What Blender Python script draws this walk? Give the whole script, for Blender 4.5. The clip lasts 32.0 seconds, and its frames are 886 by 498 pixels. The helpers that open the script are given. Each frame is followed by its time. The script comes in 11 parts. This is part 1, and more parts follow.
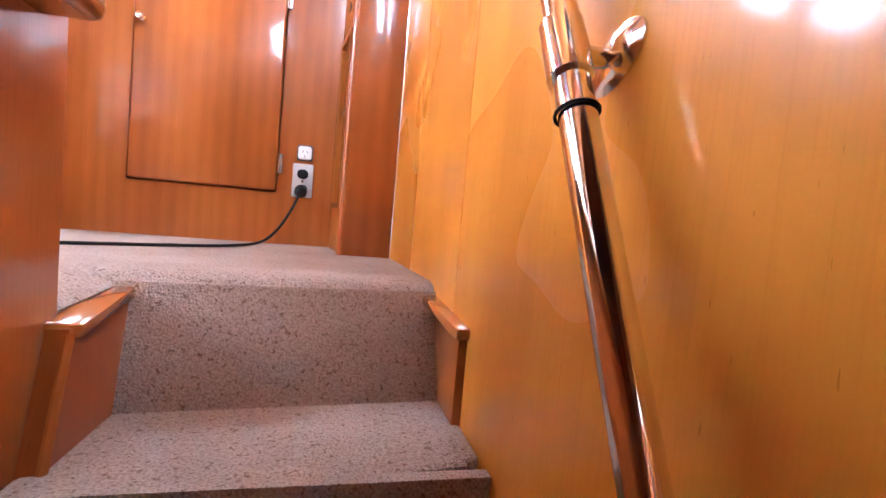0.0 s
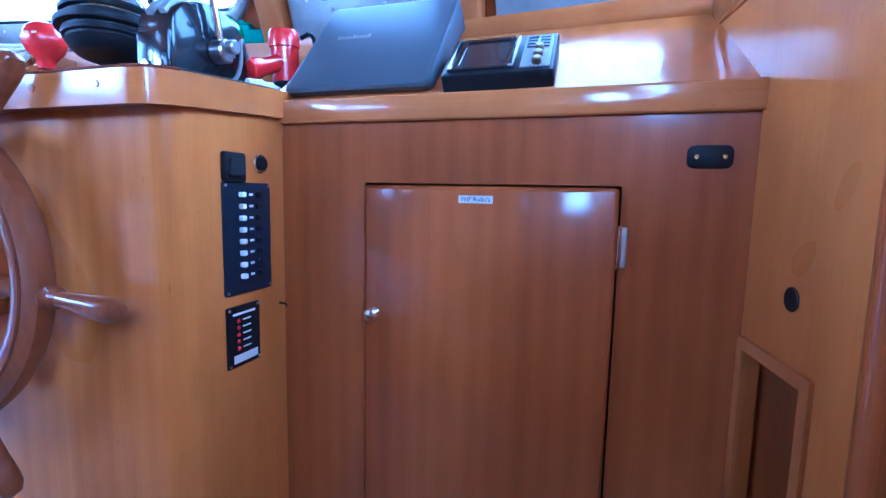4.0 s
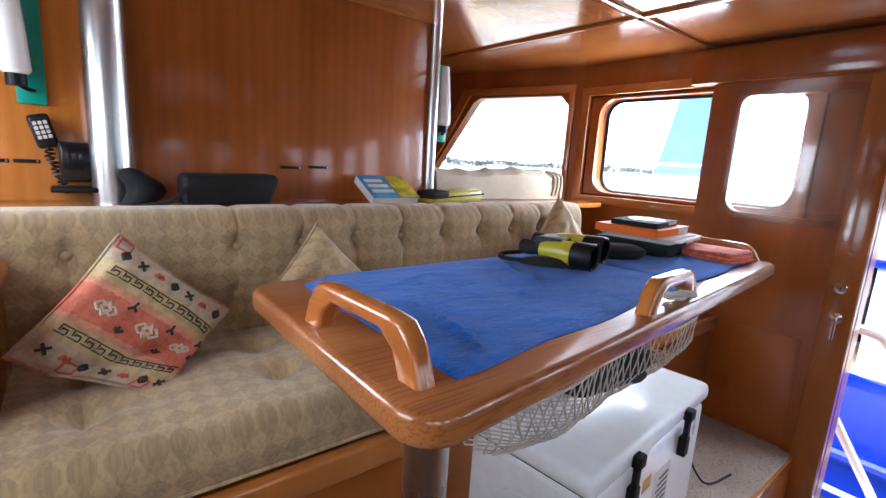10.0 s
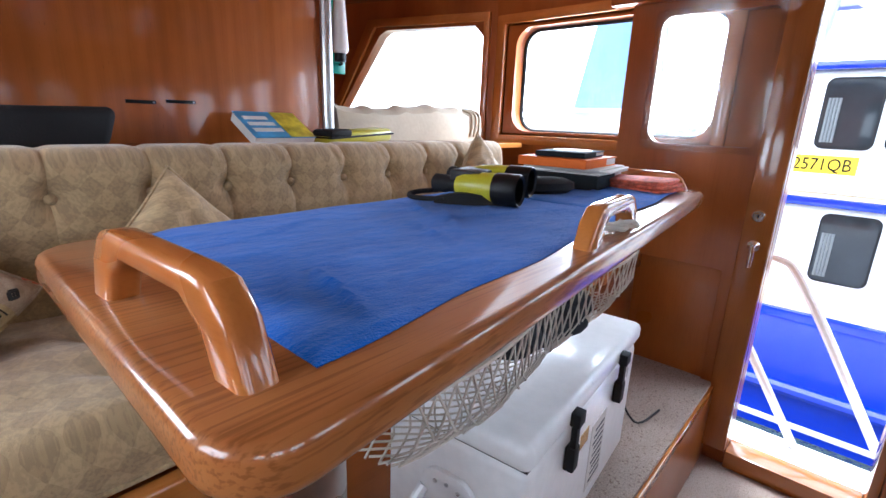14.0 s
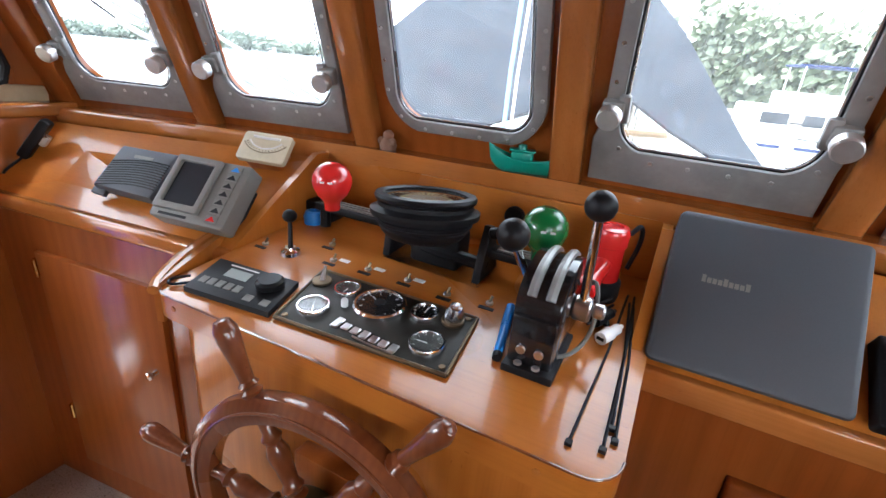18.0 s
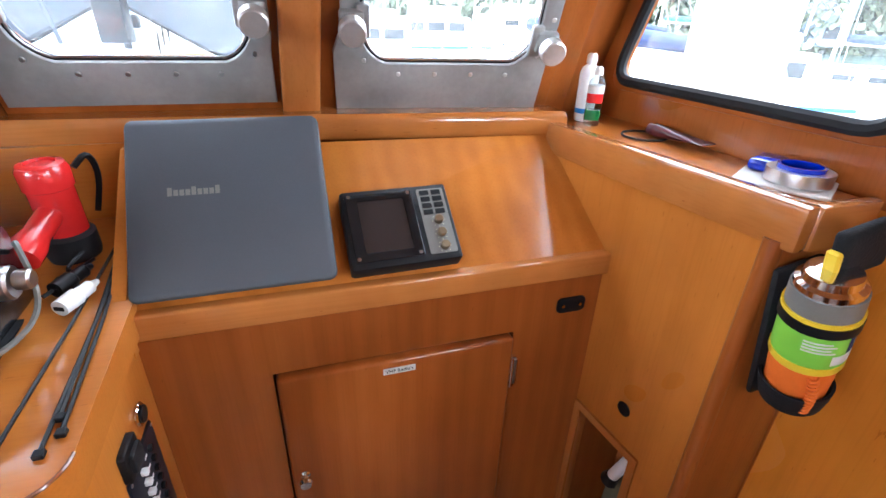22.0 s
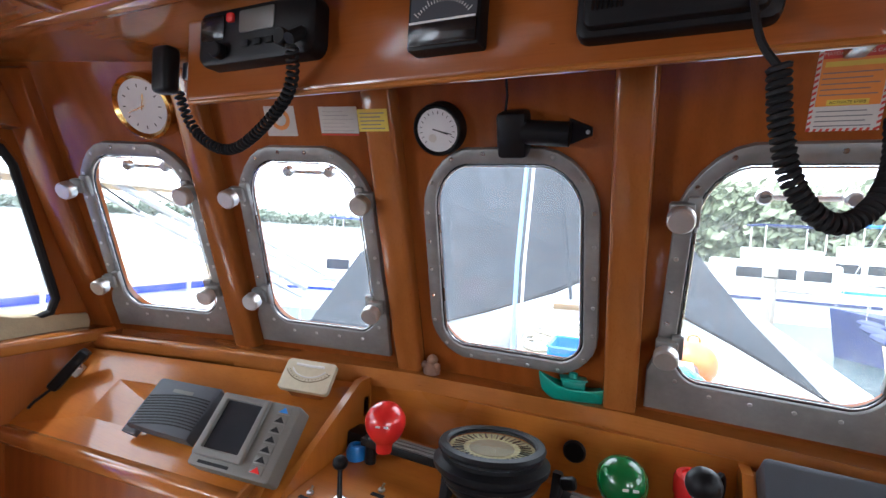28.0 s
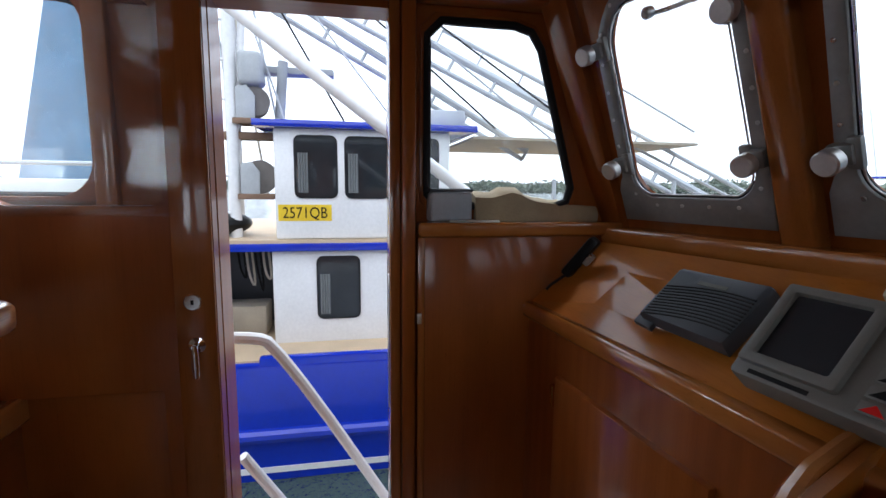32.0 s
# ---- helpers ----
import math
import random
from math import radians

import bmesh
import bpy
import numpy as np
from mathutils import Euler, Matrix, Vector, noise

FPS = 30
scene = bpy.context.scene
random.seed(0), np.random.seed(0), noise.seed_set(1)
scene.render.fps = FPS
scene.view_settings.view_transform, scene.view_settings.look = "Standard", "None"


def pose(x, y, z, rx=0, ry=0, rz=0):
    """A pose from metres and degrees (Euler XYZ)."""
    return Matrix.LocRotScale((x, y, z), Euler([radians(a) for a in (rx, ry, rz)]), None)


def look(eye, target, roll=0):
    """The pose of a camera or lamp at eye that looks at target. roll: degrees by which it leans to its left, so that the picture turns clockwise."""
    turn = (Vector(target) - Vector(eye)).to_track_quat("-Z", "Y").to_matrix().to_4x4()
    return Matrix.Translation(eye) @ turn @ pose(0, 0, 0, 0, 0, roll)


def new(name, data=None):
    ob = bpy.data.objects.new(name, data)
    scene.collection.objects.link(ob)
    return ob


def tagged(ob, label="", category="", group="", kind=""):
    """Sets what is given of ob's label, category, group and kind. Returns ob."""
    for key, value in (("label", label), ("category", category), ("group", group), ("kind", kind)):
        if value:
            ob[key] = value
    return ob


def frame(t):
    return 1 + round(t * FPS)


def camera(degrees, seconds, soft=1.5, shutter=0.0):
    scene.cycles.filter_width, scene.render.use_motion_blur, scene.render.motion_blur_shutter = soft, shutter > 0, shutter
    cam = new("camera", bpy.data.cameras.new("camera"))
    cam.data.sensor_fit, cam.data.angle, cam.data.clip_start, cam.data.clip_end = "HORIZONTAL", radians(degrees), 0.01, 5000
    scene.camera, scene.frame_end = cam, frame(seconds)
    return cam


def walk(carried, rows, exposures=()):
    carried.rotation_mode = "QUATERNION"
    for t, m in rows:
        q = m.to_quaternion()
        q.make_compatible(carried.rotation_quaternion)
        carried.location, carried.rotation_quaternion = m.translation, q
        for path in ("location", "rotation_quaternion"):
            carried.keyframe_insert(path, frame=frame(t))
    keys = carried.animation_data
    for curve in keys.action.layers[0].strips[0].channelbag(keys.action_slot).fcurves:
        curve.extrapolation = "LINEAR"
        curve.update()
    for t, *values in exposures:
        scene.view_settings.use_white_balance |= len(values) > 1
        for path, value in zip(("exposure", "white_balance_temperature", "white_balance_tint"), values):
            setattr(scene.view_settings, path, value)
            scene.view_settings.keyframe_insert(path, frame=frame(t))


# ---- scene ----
cam = camera(86.9, 32.0)
PATH = [
    (0, (0.837, -1.679, 0.122), (1.308, 0.261, 0.008), 5.0),
    (0.5, (0.843, -1.584, 0.144), (1.127, 0.395, 0.065), 3.4),
    (1, (0.823, -1.44, 0.191), (0.964, 0.555, 0.174), 2.0),
    (1.5, (0.824, -1.177, 0.237), (0.844, 0.823, 0.265), -0.1),
    (2, (0.753, -1.022, 0.336), (0.664, 0.976, 0.31), -0.1),
    (2.5, (0.71, -0.941, 0.417), (0.514, 1.046, 0.301), 1.0),
    (3, (0.688, -0.952, 0.55), (0.38, 1.02, 0.40), 1.1),
    (3.5, (0.66, -0.935, 0.715), (0.2, 1.01, 0.52), 1.2),
    (4, (0.605, -0.80, 0.89), (0.01, 1.10, 0.66), 1.2),
    (4.5, (0.547, -0.641, 1.042), (-0.206, 1.196, 0.8), 1.0),
    (5, (0.502, -0.599, 1.172), (-0.449, 1.143, 0.918), 1.2),
    (5.5, (0.442, -0.542, 1.278), (-0.679, 1.088, 0.984), 1.5),
    (6, (0.343, -0.505, 1.384), (-0.949, 0.988, 1.063), 1.6),
    (6.5, (0.294, -0.521, 1.439), (-1.181, 0.771, 1.049), 1.3),
    (7, (0.328, -0.527, 1.456), (-1.378, 0.424, 1.024), 0.2),
    (7.5, (0.376, -0.617, 1.502), (-1.519, -0.138, 1.078), -0.0),
    (8, (0.429, -0.721, 1.516), (-1.531, -0.794, 1.123), 0.6),
    (8.5, (0.423, -0.776, 1.491), (-1.481, -1.254, 1.107), 1.8),
    (9, (0.392, -0.777, 1.476), (-1.375, -1.626, 1.08), 2.4),
    (9.5, (0.427, -0.731, 1.485), (-1.103, -1.96, 1.098), 2.9),
    (10, (0.487, -0.713, 1.488), (-0.745, -2.244, 1.115), 3.5),
    (10.5, (0.56, -0.695, 1.493), (-0.358, -2.434, 1.128), 3.7),
    (11, (0.586, -0.688, 1.479), (-0.087, -2.534, 1.103), 3.6),
    (11.5, (0.575, -0.697, 1.464), (0.042, -2.581, 1.056), 3.2),
    (12, (0.533, -0.715, 1.447), (-0.036, -2.572, 0.97), 3.2),
    (12.5, (0.467, -0.757, 1.435), (-0.281, -2.534, 0.903), 3.1),
    (13, (0.407, -0.789, 1.424), (-0.607, -2.42, 0.866), 2.2),
    (13.5, (0.359, -0.807, 1.417), (-0.914, -2.249, 0.866), 1.6),
    (15.5, (0.023, -1.001, 1.372), (-1.873, -1.387, 0.863), 4.1),
    (16, (-0.103, -1.042, 1.538), (-1.979, -0.661, 0.961), 4.4),
    (16.5, (-0.151, -0.932, 1.567), (-1.796, 0.037, 0.972), 4.3),
    (17, (-0.123, -0.845, 1.558), (-1.473, 0.514, 0.982), 5.0),
    (17.5, (-0.052, -0.786, 1.545), (-1.096, 0.795, 0.906), 5.0),
    (18, (-0.004, -0.784, 1.525), (-0.803, 0.892, 0.782), 5.3),
    (18.5, (0.014, -0.8, 1.498), (-0.601, 0.905, 0.654), 6.3),
    (19, (0.032, -0.79, 1.483), (-0.436, 0.921, 0.559), 7.9),
    (19.5, (0.104, -0.746, 1.481), (-0.183, 0.997, 0.544), 8.7),
    (20, (0.207, -0.694, 1.493), (0.164, 1.085, 0.579), 8.4),
    (20.5, (0.291, -0.686, 1.487), (0.476, 1.088, 0.584), 6.8),
    (21, (0.315, -0.669, 1.465), (0.72, 1.07, 0.565), 5.1),
    (21.5, (0.323, -0.663, 1.462), (0.873, 1.031, 0.553), 3.5),
    (22, (0.275, -0.671, 1.468), (0.839, 1.025, 0.569), 1.8),
    (22.5, (0.221, -0.679, 1.514), (0.721, 1.09, 0.727), 0.5),
    (23, (0.206, -0.663, 1.573), (0.622, 1.211, 1.012), -0.6),
    (23.5, (0.222, -0.666, 1.699), (0.571, 1.275, 1.37), -1.2),
    (24, (0.185, -0.674, 1.752), (0.52, 1.291, 1.589), -1.1),
    (24.5, (0.141, -0.689, 1.769), (0.367, 1.297, 1.711), -1.8),
    (25, (0.084, -0.711, 1.785), (0.15, 1.288, 1.827), -1.8),
    (25.5, (0.028, -0.73, 1.793), (-0.181, 1.256, 1.912), -1.3),
    (26, (-0.034, -0.763, 1.798), (-0.46, 1.184, 1.967), -0.5),
    (26.5, (-0.089, -0.79, 1.787), (-0.677, 1.112, 1.979), 0.5),
    (28.5, (-0.17, -0.833, 1.639), (-1.14, 0.904, 1.442), 4.1),
    (29, (-0.178, -0.824, 1.585), (-1.29, 0.817, 1.323), 4.5),
    (29.5, (-0.168, -0.826, 1.553), (-1.433, 0.694, 1.251), 5.1),
    (30, (-0.221, -0.837, 1.527), (-1.62, 0.557, 1.208), 5.3),
    (30.5, (-0.287, -0.826, 1.493), (-1.877, 0.336, 1.144), 3.0),
    (31, (-0.28, -0.723, 1.411), (-2.062, 0.128, 1.092), 0.6),
    (31.5, (-0.334, -0.649, 1.432), (-2.224, -0.057, 1.151), 0.3),
    (32, (-0.506, -0.704, 1.398), (-2.454, -0.33, 1.137), 0.6),
]
EXPOSURES = [
    (0.0, 5.5, 5100, 10), (0.5, 5.2, 4150, 10), (1.0, 5.1, 3650, 10), (2.0, 4.45, 3600, 10), (2.5, 4.1, 3600, 10), (4.5, 3.3, 3200, 10), (5.0, 3.05, 3150, 10), (6.0, 2.55, 3800, 10), (7.0, 1.9, 4500, 10), (8.0, 1.55, 4900, 10),
    (10.0, 2.25, 5550, 10), (11.0, 2.55, 5600, 10), (13.5, 2.5, 5450, 10), (16.0, 1.45, 5650, 10), (17.0, 1.6, 5800, 10), (18.0, 2.7, 5800, 10), (19.0, 3.6, 5700, 10), (21.0, 3.3, 5500, 10), (22.0, 3.3, 5550, 10),
    (23.0, 2.55, 5600, 10), (24.0, 1.85, 5650, 10), (26.0, 2.1, 5900, 10), (28.5, 2.4, 5750, 10), (29.5, 2.05, 5700, 10), (30.5, 1.25, 5700, 10), (32.0, 0.6, 5750, 10)]
walk(cam, [(t, look(eye, target, roll)) for t, eye, target, roll in PATH], EXPOSURES)

# ==== world, sun, light ====
world = bpy.data.worlds.new("sky")
scene.world = world
world.use_nodes = True
wn = world.node_tree.nodes
wl = world.node_tree.links
wn.clear()
sky = wn.new("ShaderNodeTexSky")
sky.sky_type = "NISHITA"
sky.sun_disc = False
sky.sun_elevation = radians(52)
sky.sun_rotation = radians(140)
sky.air_density, sky.dust_density, sky.ozone_density = 1.0, 4.0, 1.0
cloud_map = wn.new("ShaderNodeTexCoord")
cloud_noise = wn.new("ShaderNodeTexNoise")
cloud_noise.inputs["Scale"].default_value = 2.2
cloud_noise.inputs["Detail"].default_value = 4
wl.new(cloud_map.outputs["Generated"], cloud_noise.inputs["Vector"])
cloud_ramp = wn.new("ShaderNodeValToRGB")
cloud_ramp.color_ramp.elements[0].position, cloud_ramp.color_ramp.elements[0].color = 0.3, (9.0, 9.5, 10.2, 1)
cloud_ramp.color_ramp.elements[1].position, cloud_ramp.color_ramp.elements[1].color = 0.65, (15, 15.2, 15.5, 1)
wl.new(cloud_noise.outputs["Fac"], cloud_ramp.inputs["Fac"])
cloud_mix = wn.new("ShaderNodeMix")
cloud_mix.data_type = "RGBA"
cloud_mix.inputs["Factor"].default_value = 0.86
wl.new(sky.outputs["Color"], cloud_mix.inputs["A"])
wl.new(cloud_ramp.outputs["Color"], cloud_mix.inputs["B"])
sky_light = wn.new("ShaderNodeBackground")
sky_light.inputs["Strength"].default_value = 0.12
wl.new(cloud_mix.outputs["Result"], sky_light.inputs["Color"])
world_out = wn.new("ShaderNodeOutputWorld")
wl.new(sky_light.outputs["Background"], world_out.inputs["Surface"])

sun = new("sun", bpy.data.lights.new("sun", "SUN"))
sun.data.energy, sun.data.angle, sun.data.color = 1.2, radians(14), (1.0, 0.96, 0.9)
sun.matrix_basis = look((0, 0, 30), (0 + 14, 8, 0))


def window_light(name, at, to, w, h, watts):
    ob = new(name, bpy.data.lights.new(name, "AREA"))
    ob.data.shape, ob.data.size, ob.data.size_y, ob.data.energy = "RECTANGLE", w, h, watts
    ob.data.color = (0.95, 0.98, 1.0)
    ob.matrix_basis = look(at, to)
    return ob


# ==== materials ====
def mat_base(name):
    m = bpy.data.materials.new(name)
    m.use_nodes = True
    nt = m.node_tree
    bsdf = nt.nodes["Principled BSDF"]
    return m, nt, bsdf


def nd(nt, kind, **ins):
    n = nt.nodes.new(kind)
    for k, v in ins.items():
        n.inputs[k.replace("_", " ")].default_value = v
    return n


def noise_node(nt, coord, scale, detail=4.0, rough=0.55, stretch=(1, 1, 1), turn=(0, 0, 0)):
    mp = nd(nt, "ShaderNodeMapping")
    mp.inputs["Scale"].default_value = stretch
    mp.inputs["Rotation"].default_value = turn
    nt.links.new(coord, mp.inputs["Vector"])
    n = nd(nt, "ShaderNodeTexNoise", Scale=scale, Detail=detail, Roughness=rough)
    nt.links.new(mp.outputs["Vector"], n.inputs["Vector"])
    return n


def ramp(nt, fac, stops):
    r = nd(nt, "ShaderNodeValToRGB")
    els = r.color_ramp.elements
    while len(els) < len(stops):
        els.new(0.5)
    for e, (p, c) in zip(els, stops):
        e.position, e.color = p, (*c, 1)
    nt.links.new(fac, r.inputs["Fac"])
    return r


def mixc(nt, a, b, fac, blend="MIX"):
    m = nd(nt, "ShaderNodeMix")
    m.data_type, m.blend_type = "RGBA", blend
    for s, v in (("A", a), ("B", b), ("Factor", fac)):
        sock = [i for i in m.inputs if i.name == s and (i.type == ("VALUE" if s == "Factor" else "RGBA"))][0]
        if hasattr(v, "is_output"):
            nt.links.new(v, sock)
        elif s == "Factor":
            sock.default_value = v
        else:
            sock.default_value = (*v, 1)
    return [o for o in m.outputs if o.type == "RGBA"][0]


def bump(nt, bsdf, height, strength, distance):
    b = nd(nt, "ShaderNodeBump", Strength=strength, Distance=distance)
    nt.links.new(height, b.inputs["Height"])
    nt.links.new(b.outputs["Normal"], bsdf.inputs["Normal"])


def wood(name, dark, mid, light, axis="z", rough=0.3, coat=0.35, scale=1.0, fleck=0.13):
    """Varnished timber: long figure, fine pores, per-piece tone."""
    m, nt, p = mat_base(name)
    co = nd(nt, "ShaderNodeTexCoord").outputs["Object"]
    info = nd(nt, "ShaderNodeObjectInfo")
    st = {"x": (0.55, 4.5, 4.5), "y": (4.5, 0.55, 4.5), "z": (4.5, 4.5, 0.55)}[axis]
    fine = {"x": (6, 240, 240), "y": (240, 6, 240), "z": (240, 240, 6)}[axis]
    off = nd(nt, "ShaderNodeVectorMath")
    off.operation = "ADD"
    nt.links.new(co, off.inputs[0])
    rnd = nd(nt, "ShaderNodeVectorMath")
    rnd.operation = "SCALE"
    rnd.inputs[0].default_value = (7.3, 3.1, 5.7)
    nt.links.new(info.outputs["Random"], rnd.inputs["Scale"])
    nt.links.new(rnd.outputs["Vector"], off.inputs[1])
    v = off.outputs["Vector"]
    figure = noise_node(nt, v, 1.0 * scale, 3, 0.5, st)
    wave = nd(nt, "ShaderNodeTexWave", Scale=0.9 * scale, Distortion=5.0, Detail=2.0)
    wave.inputs["Detail Scale"].default_value = 0.9
    mp = nd(nt, "ShaderNodeMapping")
    mp.inputs["Scale"].default_value = {"x": (0.5, 8, 8), "y": (8, 0.5, 8), "z": (8, 8, 0.5)}[axis]
    nt.links.new(v, mp.inputs["Vector"])
    nt.links.new(mp.outputs["Vector"], wave.inputs["Vector"])
    pores = noise_node(nt, v, 1.0, 2, 0.5, fine)
    large = noise_node(nt, v, 1.7, 2, 0.5)
    fsum = nd(nt, "ShaderNodeMath")
    fsum.operation = "MULTIPLY_ADD"
    nt.links.new(wave.outputs["Fac"], fsum.inputs[0])
    fsum.inputs[1].default_value = 0.10
    nt.links.new(figure.outputs["Fac"], fsum.inputs[2])
    base = ramp(nt, fsum.outputs["Value"], [(0.22, dark), (0.56, mid), (0.92, light)])
    base.color_ramp.interpolation = "B_SPLINE"
    porec = ramp(nt, pores.outputs["Fac"], [(0.36, (0.55, 0.5, 0.45)), (0.5, (1, 1, 1))])
    col = mixc(nt, base.outputs["Color"], porec.outputs["Color"], fleck, "MULTIPLY")
    dash = noise_node(nt, v, 1.0, 1, 0.4, {"x": (45, 260, 260), "y": (260, 45, 260), "z": (260, 260, 45)}[axis])
    dashc = ramp(nt, dash.outputs["Fac"], [(0.205, (0.35, 0.24, 0.18)), (0.235, (1, 1, 1))])
    col = mixc(nt, col, dashc.outputs["Color"], 0.4, "MULTIPLY")
    tone = ramp(nt, large.outputs["Fac"], [(0.2, (0.82, 0.78, 0.74)), (0.8, (1.12, 1.10, 1.07))])
    tone.color_ramp.interpolation = "B_SPLINE"
    col = mixc(nt, col, tone.outputs["Color"], 0.7, "MULTIPLY")
    blot = noise_node(nt, v, 4.5, 4, 0.6, (1.5, 1.5, 0.8))
    blotc = ramp(nt, blot.outputs["Fac"], [(0.25, (0.80, 0.75, 0.70)), (0.75, (1.12, 1.10, 1.06))])
    col = mixc(nt, col, blotc.outputs["Color"], 0.75, "MULTIPLY")
    nt.links.new(col, p.inputs["Base Color"])
    rr = nd(nt, "ShaderNodeMapRange")
    rr.inputs["To Min"].default_value, rr.inputs["To Max"].default_value = rough * 0.75, rough * 1.35
    nt.links.new(large.outputs["Fac"], rr.inputs["Value"])
    nt.links.new(rr.outputs["Result"], p.inputs["Roughness"])
    p.inputs["Coat Weight"].default_value, p.inputs["Coat Roughness"].default_value = min(1.0, coat * 1.7), 0.1
    p.inputs["Specular IOR Level"].default_value = 0.15
    bump(nt, p, pores.outputs["Fac"], 0.08, 0.002)
    return m


def paint(name, colour, rough=0.4, metal=0.0, vary=0.12, grain=60, bumpy=0.05, coat=0.0, scale=3.0, spec=None):
    m, nt, p = mat_base(name)
    if spec is not None or max(colour) < 0.06:
        p.inputs["Specular IOR Level"].default_value = 0.3 if spec is None else spec
    co = nd(nt, "ShaderNodeTexCoord").outputs["Object"]
    a = noise_node(nt, co, scale, 4)
    g = noise_node(nt, co, grain, 3)
    lo = tuple(c * (1 - vary) for c in colour)
    hi = tuple(min(1, c * (1 + vary * 0.6)) for c in colour)
    c1 = ramp(nt, a.outputs["Fac"], [(0.3, lo), (0.7, hi)])
    c2 = ramp(nt, g.outputs["Fac"], [(0.35, (0.9, 0.9, 0.9)), (0.65, (1, 1, 1))])
    nt.links.new(mixc(nt, c1.outputs["Color"], c2.outputs["Color"], 0.6, "MULTIPLY"), p.inputs["Base Color"])
    rr = nd(nt, "ShaderNodeMapRange")
    rr.inputs["To Min"].default_value, rr.inputs["To Max"].default_value = rough * 0.75, min(1, rough * 1.3)
    nt.links.new(a.outputs["Fac"], rr.inputs["Value"])
    nt.links.new(rr.outputs["Result"], p.inputs["Roughness"])
    p.inputs["Metallic"].default_value = metal
    p.inputs["Coat Weight"].default_value = coat
    if bumpy:
        bump(nt, p, g.outputs["Fac"], bumpy, 0.003)
    return m


def carpet_mat(name, a, b, speck):
    m, nt, p = mat_base(name)
    co = nd(nt, "ShaderNodeTexCoord").outputs["Object"]
    loops = noise_node(nt, co, 260, 2)
    blot = noise_node(nt, co, 4, 4)
    dots = noise_node(nt, co, 120, 2)
    base = ramp(nt, loops.outputs["Fac"], [(0.3, a), (0.65, b)])
    sp = ramp(nt, dots.outputs["Fac"], [(0.32, speck), (0.4, (1, 1, 1))])
    c = mixc(nt, base.outputs["Color"], sp.outputs["Color"], 0.8, "MULTIPLY")
    st = ramp(nt, blot.outputs["Fac"], [(0.3, (0.8, 0.78, 0.76)), (0.65, (1.05, 1.05, 1.05))])
    nt.links.new(mixc(nt, c, st.outputs["Color"], 0.8, "MULTIPLY"), p.inputs["Base Color"])
    p.inputs["Roughness"].default_value = 0.95
    p.inputs["Specular IOR Level"].default_value = 0.1
    bump(nt, p, loops.outputs["Fac"], 0.8, 0.006)
    return m


def glass_mat(name, tint=(1, 1, 1), rough=0.0):
    m, nt, p = mat_base(name)
    nt.nodes.remove(p)
    out = nt.nodes["Material Output"]
    clear = nd(nt, "ShaderNodeBsdfTransparent", Color=(*tint, 1))
    gloss = nd(nt, "ShaderNodeBsdfGlossy", Roughness=0.03)
    lw = nd(nt, "ShaderNodeLayerWeight", Blend=0.5)
    fr4 = nd(nt, "ShaderNodeMath")
    fr4.operation = "POWER"
    fr4.inputs[1].default_value = 4.0
    nt.links.new(lw.outputs["Facing"], fr4.inputs[0])
    fr = nd(nt, "ShaderNodeMath")
    fr.operation = "MULTIPLY_ADD"
    fr.inputs[1].default_value, fr.inputs[2].default_value = 0.4, 0.025
    nt.links.new(fr4.outputs["Value"], fr.inputs[0])
    co = nd(nt, "ShaderNodeTexCoord").outputs["Object"]
    dirt = noise_node(nt, co, 14, 6, 0.7)
    film = nd(nt, "ShaderNodeBsdfTranslucent", Color=(0.8, 0.8, 0.8, 1))
    dr = ramp(nt, dirt.outputs["Fac"], [(0.35, (0.018, 0.018, 0.018)), (0.6, (0.04, 0.04, 0.04)), (0.72, (0.09, 0.09, 0.09))])
    mx = nd(nt, "ShaderNodeMixShader")
    nt.links.new(fr.outputs["Value"], mx.inputs["Fac"])
    nt.links.new(clear.outputs["BSDF"], mx.inputs[1])
    nt.links.new(gloss.outputs["BSDF"], mx.inputs[2])
    mx2 = nd(nt, "ShaderNodeMixShader")
    nt.links.new(dr.outputs["Color"], mx2.inputs["Fac"])
    nt.links.new(mx.outputs["Shader"], mx2.inputs[1])
    nt.links.new(film.outputs["BSDF"], mx2.inputs[2])
    nt.links.new(mx2.outputs["Shader"], out.inputs["Surface"])
    return m


CHERRY = wood("cherry_vertical", (0.19, 0.046, 0.008), (0.29, 0.082, 0.014), (0.39, 0.128, 0.026))
CHERRY_X = wood("cherry_athwart", (0.19, 0.046, 0.008), (0.29, 0.082, 0.014), (0.39, 0.128, 0.026), axis="x")
CHERRY_Y = wood("cherry_foreaft", (0.19, 0.046, 0.008), (0.29, 0.082, 0.014), (0.39, 0.128, 0.026), axis="y")
HONEY = wood("honey_vertical", (0.31, 0.094, 0.012), (0.45, 0.153, 0.021), (0.57, 0.225, 0.04), rough=0.28)
HONEY_X = wood("honey_athwart", (0.31, 0.094, 0.012), (0.45, 0.153, 0.021), (0.57, 0.225, 0.04), axis="x", rough=0.28)
GOLDEN = wood("golden_vertical", (0.56, 0.190, 0.018), (0.69, 0.258, 0.026), (0.76, 0.318, 0.04), rough=0.26, fleck=0.1)
TRIM_X = wood("trim_athwart", (0.31, 0.105, 0.02), (0.42, 0.152, 0.032), (0.52, 0.22, 0.06), axis="x", rough=0.2, coat=0.6)
